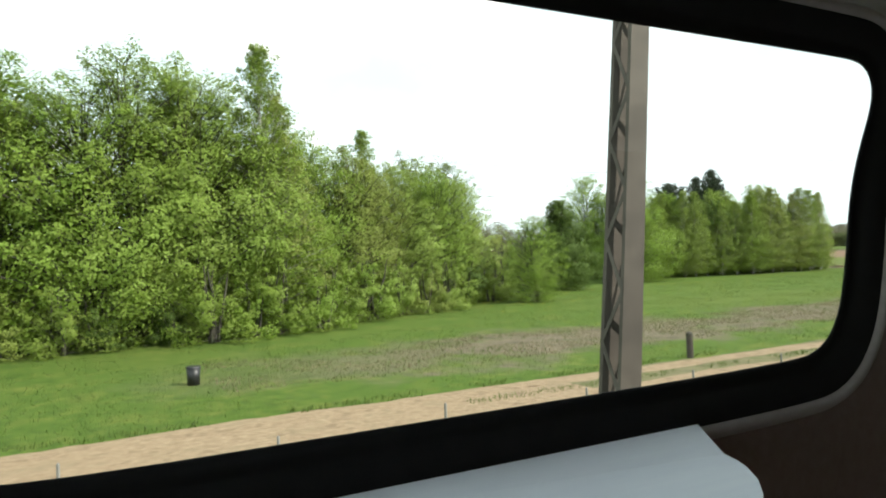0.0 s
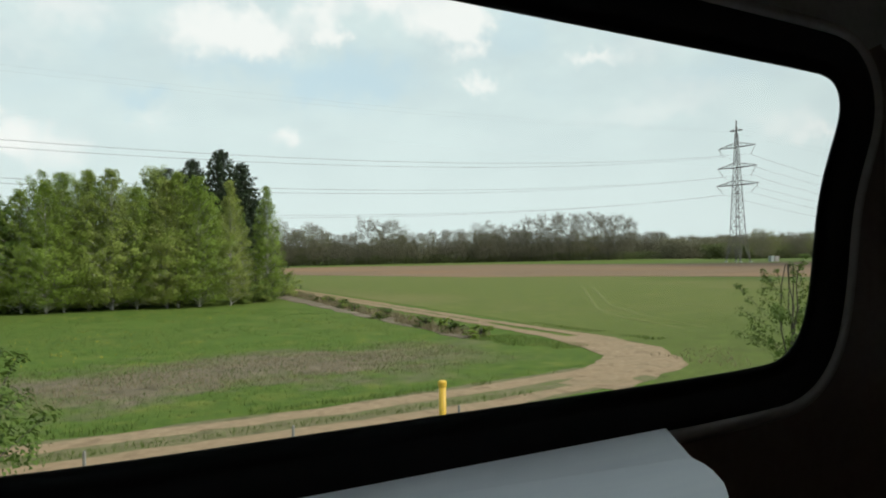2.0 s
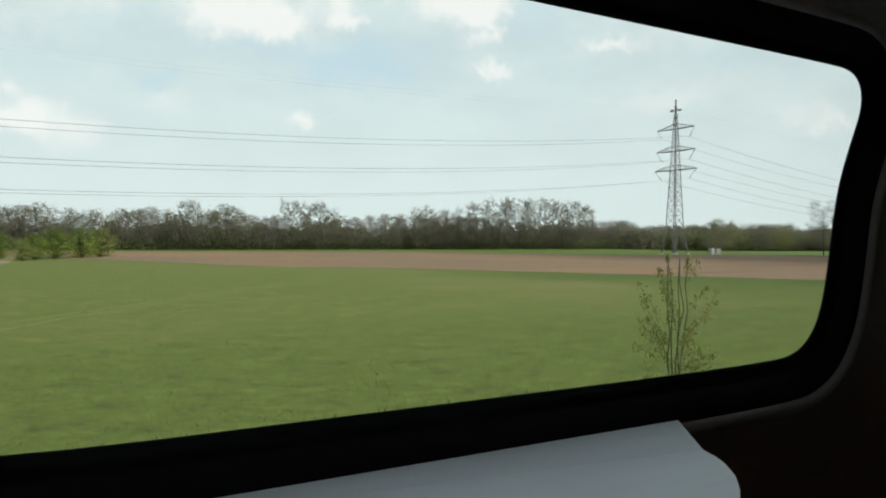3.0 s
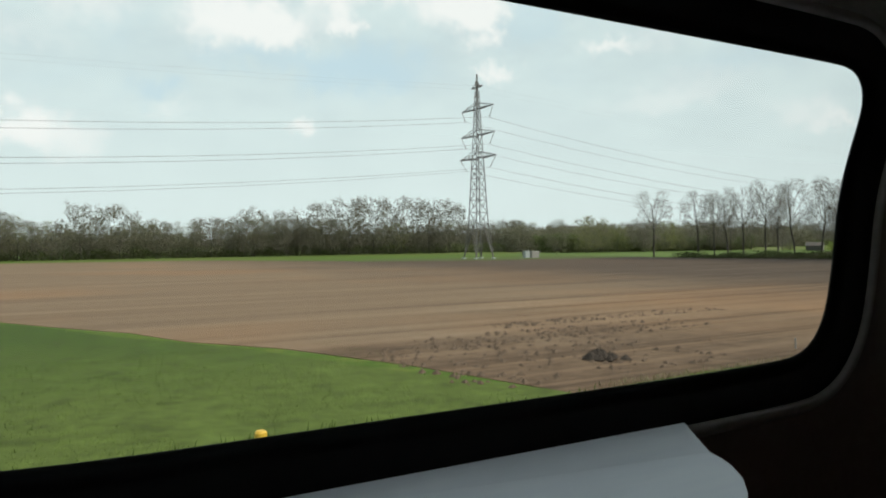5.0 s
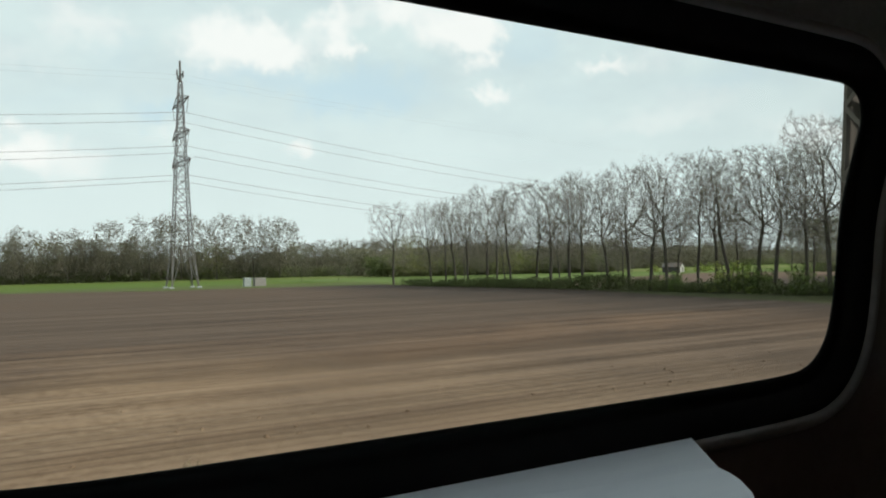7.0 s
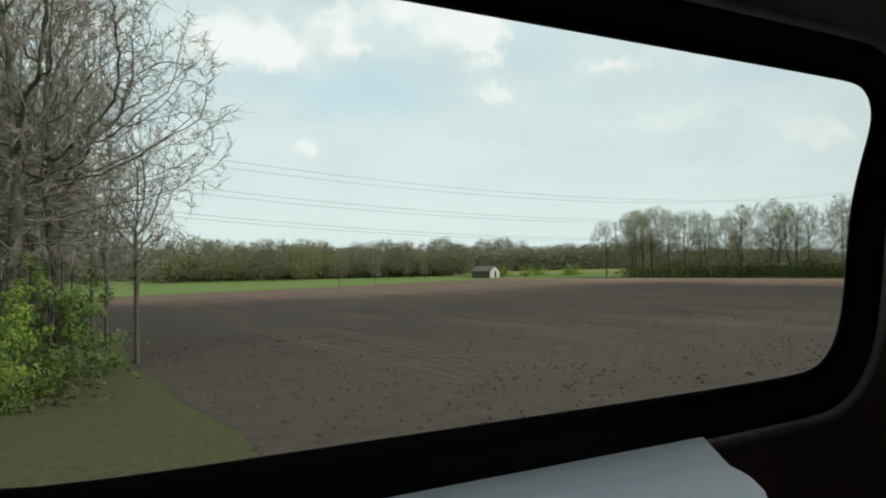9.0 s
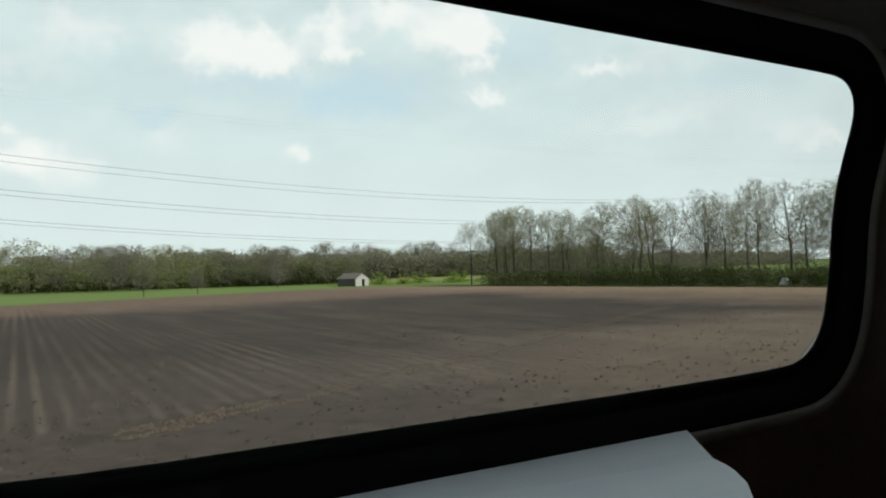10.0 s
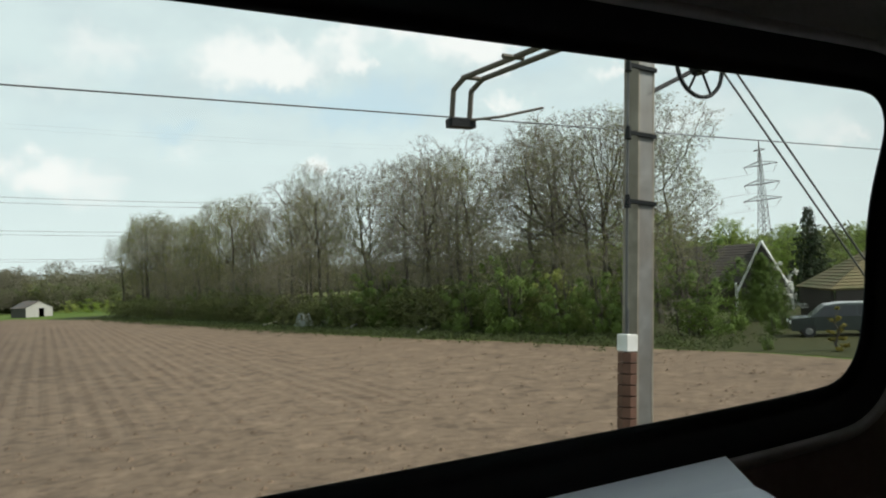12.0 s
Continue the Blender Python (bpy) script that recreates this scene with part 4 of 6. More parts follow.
BARE = [bare_tree(40 + i, 16.0, low, w, 2600, 0.33, 4, 1.0, 0.0, 1, pk, 1, 1.75) for i, (low, w, pk) in enumerate(((0.28, 0.64, 0.5), (0.32, 0.56, 0.52), (0.24, 0.72, 0.48), (0.34, 0.54, 0.55), (0.28, 0.68, 0.5)))]
BUDDING = [bare_tree(60 + i, 16.0, 0.25 + 0.05 * i, 0.58, 2100, 0.35, 4, 1.0, 0.055, 3, 0.45, 1, 1.6) for i in range(3)]
FAR = [bare_tree(80 + i, 15.0, 0.16, 0.9, 760, 0.7, 4, 1.0, 0.17, 3, 0.42, 1, 4.0, HAZE, 0.36) for i in range(4)]
FARGREEN = [bare_tree(90 + i, 15.0, 0.14, 0.9, 700, 0.7, 4, 1.0, 0.24, 1, 0.42, 1, 4.0, None, 0.36) for i in range(2)]
TWIN = bare_tree(95, 16.0, 0.26, 0.74, 2300, 0.36, 3, 1.1, 0.055, 2, 0.45, 2, 1.5)
YOUNG = bare_tree(97, 16.0, 0.12, 0.75, 900, 0.55, 4, 0.8, 0.1, 1, 0.45, 1, 3.0)
BROAD = crown_tree(135, 9.6, 10.4, 0.5, LEAF_FRESH, BARK, 900, 52, 0.088, "egg", 2)
HAW = crown_tree(134, 8.9, 7.2, 0.1, LEAF_DARK, BARK, 900, 50, 0.095, "egg", 2)
FRESH = [crown_tree(100 + i, 12.0, 7.6, 0.2, LEAF_FRESH, BARK, 820, 46, 0.074, "round", 2) for i in range(3)]
WILLOW = [crown_tree(110 + i, 12.0, 6.5, 0.3, LEAF_PALE if i == 2 else LEAF_BIRCH, BARK, 420 if i == 2 else 720, 18 if i == 2 else 40, 0.074, "round", 3) for i in range(3)]
BIRCHES = [crown_tree(120 + i, 12.0, 6.6, 0.9, LEAF_BIRCH, BIRCH, 960, 26, 0.072, "spire", 1, 0.6) for i in range(3)]
DARKS = [crown_tree(130 + i, 9.0, 6.0, 0.2, LEAF_DARK, BARK, 320, 56, 0.11, "round", 2) for i in range(2)]
SHRUBS = [crown_tree(140 + i, 3.0, 3.4, 0.05, m, BARK, 120, 60, 0.05, "heap", 5) for i, m in enumerate((LEAF_DARK, LEAF_FRESH, LEAF_BIRCH))]
TUFT = [crown_tree(145 + i, 3.0, 3.4, 0.05, m, BARK, 48, 26, 0.14, "heap", 5) for i, m in enumerate((LEAF_DARK, LEAF_BIRCH))]
SAPLING = [crown_tree(150 + i, 3.4, 2.4, 0.5, m, BARK, 110, k, 0.045, "round", 5, 0.2) for i, (m, k) in enumerate(((LEAF_BIRCH, 40), (BUD, 22), (LEAF_DARK, 34)))]
YELLOWBUSH = crown_tree(158, 2.9, 2.3, 0.2, leafage("yellow_green_buds", (0.2, 0.19, 0.05), (0.33, 0.31, 0.09), 0.4), BARK, 120, 36, 0.042, "egg", 5, 0.2)
PINE = crown_tree(165, 15.0, 6.6, 7.5, NEEDLE, BARK, 320, 40, 0.12, "round", 1)
SPRUCES = [conifer(160 + i, 15.0, 9.0, 0.6, 39) for i in range(2)]

rng = random.Random(5)


def put(kind, x, y, h, base, name, label, group="", wide=1.0, category="tree", names=("trunk", "crown", "buds")):
    k = h / base
    plant(name, kind, label, category, x, y, rng.uniform(0, 6.28), (k * wide * rng.uniform(0.92, 1.08), k), group, names)


BAREN = ("trunk", "twigs", "buds")
# thicket beside the lane at the start
G = "thicket beside the meadow"
for x, y, h in ((-13, 41, 13.5), (-8, 40.5, 13.5), (-4.0, 42, 15), (-1.2, 41.5, 15.2), (1.6, 41.5, 14), (4.4, 41.5, 15.4), (6.6, 42, 15.6), (8.8, 43, 14.5), (10.6, 44.5, 12.5), (13.5, 44.5, 12.0), (15.6, 45.5, 12.4), (18.4, 47, 11.8), (20.5, 49, 11.2), (24, 50, 11.4), (27, 52.5, 10.6), (31, 54, 10.4), (23, 55, 11.6), (29, 59, 12.6), (34, 60, 12.5), (8, 49, 14), (-5, 48, 14.5), (1, 47, 14), (13, 51, 12), (18, 53, 12)):
    kind = rng.choice(FRESH + WILLOW[:2] + WILLOW[:2])
    put(kind, x, y, h, 12.0, "leafy_tree", "tree in fresh spring leaf in a thicket", G, 1.1)
for x, y, h in ((11.4, 42.0, 16.6), (21.5, 51, 13.6), (12.6, 43.2, 14.2)):
    put(BIRCHES[0], x, y, h, 12.0, "birch_tree", "slender birch rising out of the thicket", G)
for x, y, h in ((30, 60, 13.8), (34.5, 62, 13.6)):
    put(WILLOW[2], x, y, h, 12.0, "willow_tree", "pale airy tree with small silvery leaves", G, 1.2)
for i in range(22):
    k = i / 21
    x, y = -12 + 46 * k + rng.uniform(-1, 1), (38.2 if k < 0.5 else 38.2 + (k - 0.5) * 2 * 13) + rng.uniform(-0.6, 0.8)
    put(SHRUBS[rng.choice((0, 1, 2))], x, y, rng.uniform(2.6, 4.4), 3.0, "shrub", "dense shrub at the foot of the thicket", G, 1.1, "shrub")
put(FRESH[1], 34.4, 46.5, 6.8, 12.0, "round_bush", "round bright green bush at the thicket's end", "", 1.25, "bush")
put(HAW, 45.2, 57.5, 8.9, 8.9, "hawthorn", "dark green bushy hawthorn standing alone in grass", "", 1.0)
put(BROAD, 59.2, 62.5, 9.6, 9.6, "leafy_tree", "broad green tree with a bare leaning stem", "", 1.0)
put(BIRCHES[1], 60.8, 65, 12.4, 12.0, "birch_tree", "slim pale birch behind a broad tree", "")
for x, y in ((40, 66), (46, 70), (50, 67), (53, 72), (38, 72), (62, 66)):
    put(SHRUBS[0], x, y, rng.uniform(3, 4.5), 3.0, "shrub", "dull green shrub behind the meadow", "", 1.2, "shrub")
for x, y, h in ((36.5, 58, 3.4), (39.5, 60, 4.6), (42, 64, 6.0), (34, 62, 7), (38, 66, 7.5), (30, 66, 8), (49, 66, 4.2), (52, 72, 5.0)):
    put(SHRUBS[2], x, y, h, 3.0, "shrub", "olive green thicket bush behind the meadow", "", 1.0, "shrub")
# the grove in the middle of the meadow: birches in front, dark trees behind
G = "grove in the meadow"


def stature(x):
    """Height of the grove along its length, with a dip near its far end."""
    return 10.7 if x < 72 else 8.6 if x < 79 else 10.5 if x < 87 else 10.3


for i in range(17):
    k = i / 16
    x, y = 65 + 28.2 * k + rng.uniform(-0.7, 0.7), 66.5 - 5.5 * k + rng.uniform(-1.2, 1.8)
    put(BIRCHES[rng.randrange(3)], x, y, stature(x) + rng.uniform(-0.9, 0.9), 12.0, "birch_tree", "birch with pale green young leaves and white stem", G, rng.uniform(0.85, 1.4))
for i in range(16):
    k = i / 15
    x, y = 63 + 29 * k + rng.uniform(-1, 1), 71 - 4 * k + rng.uniform(0, 5)
    put(rng.choice(FRESH + FRESH + WILLOW[:2] + DARKS[:1]), x, y, stature(x) + rng.uniform(-0.3, 1.4), 12.0 if rng.random() < 0.6 else 10.5, "leafy_tree", "leafy tree inside the grove", G, 0.95)
for x, y, h in ((64, 66.5, 8.6), (66.5, 68, 9.4), (70, 67, 9.8), (76, 66, 9.6)):
    put(DARKS[1], x, y, h, 9.0, "dark_tree", "dark green tree at the grove's edge", G, 0.85)
for x, y, h in ((97.7, 66.0, 10.6), (95.5, 68.5, 9.6)):
    put(BIRCHES[1], x, y, h, 12.0, "birch_tree", "birch with pale green young leaves and white stem", G, 0.9)
for x, y, h in ((95.4, 85.5, 15.4), (98.4, 85, 16.6), (101.2, 86.5, 15.4)):
    put(SPRUCES[rng.randrange(2)], x, y, h, 15.0, "spruce", "dark spruce standing behind the birches", G, 1.2)
for x, y, h in ((92.5, 88, 14.6), (94.5, 91, 14.9)):
    put(PINE, x, y, h, 15.0, "pine", "dark pine rising behind the birches", G, 1.0)
for i in range(10):
    x, y = 97.5 + rng.uniform(0, 7), 64 + i * 2.6 + rng.uniform(-1, 1)
    put(SHRUBS[0 if i % 3 else 2], x - (0 if i > 3 else 2), y, rng.uniform(2.0, 3.2), 3.0, "shrub", "low dull shrub beside the lane", G, 1.3, "shrub")
for i in range(12):
    x, y = 66 + i * 2.6 + rng.uniform(-1, 1), 66 - i * 0.35
    put(SHRUBS[0], x, y + 2, rng.uniform(1.6, 3.0), 3.0, "shrub", "undergrowth below the birches", G, 1.2, "shrub")
for x, y, h in ((118, 158, 5.0), (122, 165, 6.2), (127, 172, 6.6), (116, 152, 4.0), (131, 180, 6.4), (112, 165, 5.4)):
    put(WILLOW[0], x, y, h, 12.0, "round_bush", "rounded olive green bush at the lane's far end", "", 2.0, "bush")

# lineside saplings and bushes
for x, y, h, k, w in ((31.4, 11.9, 4.6, 1, 1.0), (32.2, 12.4, 3.6, 1, 0.9), (35.5, 11.6, 3.6, 1, 0.8), (95.9, 12.8, 4.0, 2, 0.95), (129.0, 12.5, 4.0, 1, 0.62)):
    put(SAPLING[k], x, y, h, 3.4, "sapling", "thin sapling with sparse young leaves", "saplings along the line", w, "sapling")
put(SHRUBS[0], 75.9, 12.3, 3.0, 3.0, "shrub", "dark green bush at the lineside", "", 1.25, "bush")
put(YELLOWBUSH, 227.9, 16.9, 2.9, 2.9, "sapling", "small yellow-green bush at the field's edge", "", 1.2, "bush")

# far wood behind the fields
G = "far wood"
for row, (n_, gap, back) in enumerate(((84, 8.6, 0.0), (84, 8.6, 13.0))):
    for i in range(n_):
        x = -40 + (i + 0.5 * row) * gap + rng.uniform(-2.5, 2.5)
        y = 287 + back + rng.uniform(-4, 4) + (18 if x > 360 else 0) - (25 if x < 60 else 0)
        h = 13.2 + 1.6 * math.sin(x * 0.05) + 1.2 * math.sin(x * 0.17 + 1) + rng.uniform(-1.8, 1.8) + 1.2 * row
        kind = FARGREEN[i % 2] if rng.random() < 0.12 else FAR[rng.randrange(4)]
        put(kind, x, y, max(9.5, h), 15.0, "bare_tree", "round-crowned tree still nearly bare, at the far wood", G, 1.2, names=BAREN)
for x, h in ((170, 18), (183, 17), (210, 20), (222, 19), (270, 19), (283, 18), (296, 21), (309, 23), (320, 24), (333, 24), (347, 24.5), (357, 23)):
    put(FAR[rng.randrange(4)], x, 281, h, 15.0, "bare_tree", "large round-crowned bare tree before the far wood", G, 1.05, names=BAREN)


def wood_belt(name, line, depth_, height, count, material, label, seed, size=0.5, ragged=1.0):
    """Far undergrowth and closed crowns, past counting: stems and leaf clumps."""
    r = np.random.default_rng(seed)
    pts = np.array(line, float)
    leg = np.linalg.norm(pts[1:] - pts[:-1], axis=1)
    i = r.choice(len(leg), count, p=leg / leg.sum())
    base = pts[i] + (pts[i + 1] - pts[i]) * r.uniform(0, 1, (count, 1))
    hh = height * np.array([0.84 + 0.36 * ragged * noise.noise((p * 0.13, q * 0.13, seed)) + 0.2 * ragged * noise.noise((p * 0.5, q * 0.5, seed)) for p, q in base])
    hh = np.maximum(hh, height * 0.15)
    c = np.column_stack([base[:, 0] + r.normal(size=count) * 1.5, base[:, 1] + r.uniform(0, depth_, count), hh * r.uniform(0.02, 1.0, count) ** 0.8])
    v, f = leaves(r, c, 0.8 * size * 2, 7, size)
    return tagged(new(name, leaf_mesh(name, v, f, material)), label, "wood", kind="stuff")


HEDGEWOOD = leafage("brown_green_thicket", (0.1, 0.115, 0.04), (0.165, 0.18, 0.066), 0.45)
# Paler than the wood itself, as painted distance haze.
BROWNWOOD = leafage("brown_grey_wood", (0.17, 0.165, 0.11), (0.25, 0.24, 0.165), 0.5)
GREENWOOD = leafage("dull_green_wood", (0.11, 0.135, 0.05), (0.18, 0.205, 0.085), 0.5)
NETTLE = leafage("nettles", (0.05, 0.068, 0.02), (0.1, 0.125, 0.042), 0.4)
wood_belt("far_wood", [(-260, 268), (60, 268), (150, 292), (700, 315), (900, 330)], 22, 9.0, 34000, BROWNWOOD, "grey-brown wood far behind the fields", 31, 0.4, 2.0)
wood_belt("far_wood_depth", [(-260, 300), (150, 312), (900, 350)], 10, 10.0, 22000, BROWNWOOD, "grey-brown depth of the far wood", 39, 0.75, 1.8)
wood_belt("far_hedge", [(-200, 262), (60, 262), (160, 284), (420, 290), (700, 300)], 5, 4.5, 8000, GREENWOOD, "dull green hedge along the far wood", 32, 0.4)
wood_belt("far_wood_edge", [(385, 266), (430, 270), (520, 282), (640, 290)], 20, 12, 14000, BROWNWOOD, "green-brown wood beyond the hedgerow", 33, 0.5)
wood_belt("far_wood_left", [(380, 236), (430, 226), (478, 214)], 14, 6.5, 8000, GREENWOOD, "green wood behind the bright strip", 34, 0.45, 2.0)

# hedgerow of tall bare trees between the two ploughed fields
G = "hedgerow between the fields"
ys = [141, 128, 124, 119, 115, 110, 106, 102, 97, 93, 89, 85, 80, 76.5, 73, 69, 66, 62.5, 59.5, 56.5, 53.6, 50.5, 47.5, 44.5, 41.5, 38.5, 35.5, 32.5]
for i, y in enumerate(ys):
    x = 339 + (142 - y) * 0.065 + rng.uniform(-1.2, 1.6)
    put(BARE[rng.randrange(5)], x, y + rng.uniform(-0.8, 0.8), (17.2 if y > 60 else 18.6) + rng.uniform(-1.5, 1.6), 16.0, "bare_tree", "tall bare tree with fine twigs in a hedgerow", G, 1.0, names=BAREN)
    if i % 3 == 0 and y < 130:
        put(BARE[rng.randrange(5)], x + rng.uniform(2, 5), y + 2, rng.uniform(10, 15), 16.0, "bare_tree", "slender bare tree in a hedgerow", G, 0.75, names=BAREN)
wood_belt("hedge_undergrowth", [(337, 128), (341, 90), (344, 60), (345, 24)], 5, 1.5, 8000, NETTLE, "dark green undergrowth below the hedgerow", 35, 0.13, 3.2)
for y in (25, 27, 29, 31, 33, 36, 39, 41, 43, 47, 49, 51, 56, 58, 61, 64, 67, 71, 74, 78, 82, 87, 92, 99, 107, 115):
    put(SHRUBS[0 if rng.random() < 0.7 else 2], 344.5 + rng.uniform(-2.5, 2.5), y, (6.8 - y * 0.05) * rng.uniform(0.4, 1.1), 3.0, "shrub", "green bush in the hedgerow", G, 1.0, "shrub")
for x, y, h in ((346, 192, 12), (338, 200, 11)):
    put(FAR[1], x, y, h, 15.0, "bare_tree", "bare tree beyond the pylon plot", "", 1.1, names=BAREN)

# belt of trees at the end of the dark field, and its undergrowth
G = "belt of trees by the house"
for i in range(33):
    k = i / 32
    y = 140 - 101 * k
    x = 473.5 + 20 * k ** 1.1 + rng.uniform(-1.0, 7.0)
    kind = rng.choice(BUDDING if k < 0.38 else BARE + BUDDING)
    put(kind, x, y + rng.uniform(-1, 1), rng.uniform(13.8, 17.2) - (0.5 if 0.2 < k < 0.6 else 0), 16.0, "budding_tree", "tall tree coming into leaf in a belt", G, 1.1, names=BAREN)
for x, y, h in ((485.5, 100.7, 17), (496, 65.5, 16.5), (506, 44, 15.5), (498, 48, 16), (502, 54, 16)):
    put(BUDDING[rng.randrange(3)], x, y, h, 16.0, "budding_tree", "large tree with greenish young leaves", G, 1.1, names=BAREN)
for i in range(40):
    k = i / 39
    y = 118 - 88 * k
    x = 472.5 + 16 * k ** 1.1 + rng.uniform(0.0, 4.5)
    put(SHRUBS[0 if i % 5 else 2], x + 2, y, rng.uniform(1.4, 4.6) + (1.4 if k > 0.6 else 0), 3.0, "shrub", "dense green shrub below the belt of trees", G, 1.0, "shrub")
for i in range(22):
    k = i / 21
    put(YOUNG, 472.5 + 17 * k ** 1.1 + rng.uniform(1, 4), 122 - 92 * k, rng.uniform(4.5, 9.0), 16.0, "young_tree", "small bare young tree at the belt's edge", G, 1.15, names=BAREN)
wood_belt("belt_undergrowth", [(472, 130), (479, 98), (485, 62), (492, 34)], 5, 3.3, 14000, HEDGEWOOD, "tangled undergrowth in the tree belt", 36, 0.12)
wood_belt("belt_foot", [(469.5, 128), (475.5, 90), (481, 58), (486, 38), (490, 23)], 2, 0.4, 4000, NETTLE, "nettles along the field's end", 37, 0.09)
wood_belt("far_wood_house", [(505, 60), (540, 62), (620, 70)], 16, 8.5, 5200, GREENWOOD, "dull green trees behind the houses", 38, 0.35)
put(TWIN, 495.9, 41.0, 16.4, 16.0, "budding_tree", "large twin-stemmed tree with thin young leaves", G, 0.95, names=BAREN)
# trees and bushes by the shed and the bright strip
for i in range(16):
    x = 380 + i * 6.2 + rng.uniform(-2, 2)
    put(rng.choice(FARGREEN + FAR[:2]), x, 218 - i * 0.4 + rng.uniform(-6, 6), rng.uniform(8.5, 15), 15.0, "budding_tree", "green-brown tree behind the bright strip", "trees behind the shed", 1.2, names=BAREN)
for x, y, h in ((470, 182, 3.4), (474, 176, 3.0), (481, 180, 3.6), (487, 172, 3), (466, 190, 3), (492, 176, 3.4)):
    put(SHRUBS[2], x, y, h, 3.0, "shrub", "bright green bramble bush near the shed", "", 1.7, "bush")
for x, y, h in ((405, 150, 6.5), (416, 155, 6.0), (438, 172, 6.5)):
    put(BARE[2], x, y, h, 16.0, "young_tree", "small young tree at the bright strip", "", 1.0, names=BAREN)


# ---- grass and weeds ----
def tufts(name, boxes_, count, height, material, label, seed):
    r = np.random.default_rng(seed)
    w = np.array([(b[1] - b[0]) * (b[3] - b[2]) for b in boxes_])
    pick = r.choice(len(boxes_), count, p=w / w.sum())
    b = np.array(boxes_, float)[pick]
    x, y = r.uniform(b[:, 0], b[:, 1]), r.uniform(b[:, 2], b[:, 3])
    keep = np.array([noise.noise((p * 0.35, q * 0.35, seed)) > -0.15 for p, q in zip(x, y)])
    x, y = x[keep], y[keep]
    n = len(x)
    a = r.uniform(0, math.pi * 2, n)
    h = height * r.uniform(0.4, 1.3, n)
    wd = h * 0.11
    tip = np.column_stack([x + np.cos(a) * h * 0.45, y + np.sin(a) * h * 0.45, h])
    l_ = np.column_stack([x - np.sin(a) * wd, y + np.cos(a) * wd, np.full(n, 0.0)])
    r_ = np.column_stack([x + np.sin(a) * wd, y - np.cos(a) * wd, np.full(n, 0.0)])
    v = np.stack([l_, r_, tip], axis=1).reshape(-1, 3)
    f = np.arange(3 * n).reshape(-1, 3)
    tagged(new(name, leaf_mesh(name, v, f, material)), label, "grass", kind="stuff")


tufts("meadow_grass", [(-15, 95, 19.3, 36), (20, 97, 36, 56), (-15, 96, 13.5, 15.4)], 120000, 0.085, BLADE, "short green meadow grass", 41)
tufts("crop_grass", [(106, 204, 15.5, 30), (160, 200, 15.5, 30)], 90000, 0.06, BLADE, "short grass at the field's near side", 42)
tufts("lane_grass", [(-15, 96, 14.8, 15.5), (10, 90, 16.75, 17.35), (-15, 90, 18.75, 19.4), (96, 99, 24, 30), (102.6, 103.6, 24, 34)], 26000, 0.12, BLADE, "grass creeping over the lane's edges", 50)
tufts("dead_grass", [(5, 94, 23, 30)], 40000, 0.1, WEED, "withered brown grass", 43)
tufts("strip_grass", [(5, 94, 22.4, 31)], 16000, 0.11, BLADE, "green tufts through the dead grass", 48)
tufts("lineside_weeds", [(-15, 95, 13.2, 15.0), (205, 272, 14.2, 16.0), (346, 490, 12.0, 14.0)], 36000, 0.2, WEED, "dry weeds along the railway", 44)
tufts("lineside_grass", [(100, 206, 12.0, 15.5), (205, 270, 13, 14.6)], 26000, 0.2, BLADE, "rough grass along the railway", 45)


def specks(name, boxes_, count, size, material, label, seed):
    """Flower heads strewn over the grass in drifts."""
    r = np.random.default_rng(seed)
    b = np.array(boxes_, float)[r.integers(0, len(boxes_), count)]
    x, y = r.uniform(b[:, 0], b[:, 1]), r.uniform(b[:, 2], b[:, 3])
    ok = np.array([noise.noise((p * 0.12, q * 0.12, seed)) > 0.0 for p, q in zip(x, y)])
    v, f = leaves(r, np.column_stack([x[ok], y[ok], np.full(ok.sum(), 0.13)]), 0.02, 2, size)
    tagged(new(name, leaf_mesh(name, v, f, material)), label, "flowers", kind="stuff")


DANDELION = leafage("dandelion_heads", (0.45, 0.36, 0.03), (0.6, 0.5, 0.06), 0.2)
specks("dandelions", [(25, 95, 31, 56)], 2600, 0.032, DANDELION, "drifts of yellow dandelions in the meadow", 47)
tufts("ditch_weeds", [(96.0 + 0.15 * q, 97.8 + 0.15 * q, 30 + q, 31.5 + q) for q in range(0, 64)], 12000, 0.3, WEED, "straw-coloured growth along the ditch", 49)
tufts("bramble_weeds", [(98.5, 106, 14.5, 21.0)], 900, 0.15, WEED, "dry brown brambles at the lane's bend", 46)
for i in range(26):
    put(TUFT[0 if i % 3 else 1], 96.6 + i * 0.21 + rng.uniform(-0.7, 0.7), 30.5 + i * 1.4 + rng.uniform(-0.9, 0.9), rng.uniform(0.22, 0.7), 3.0, "ditch_shrub", "low dark tuft along the dry ditch", "tufts along the ditch", rng.uniform(1.6, 3.2), "shrub")


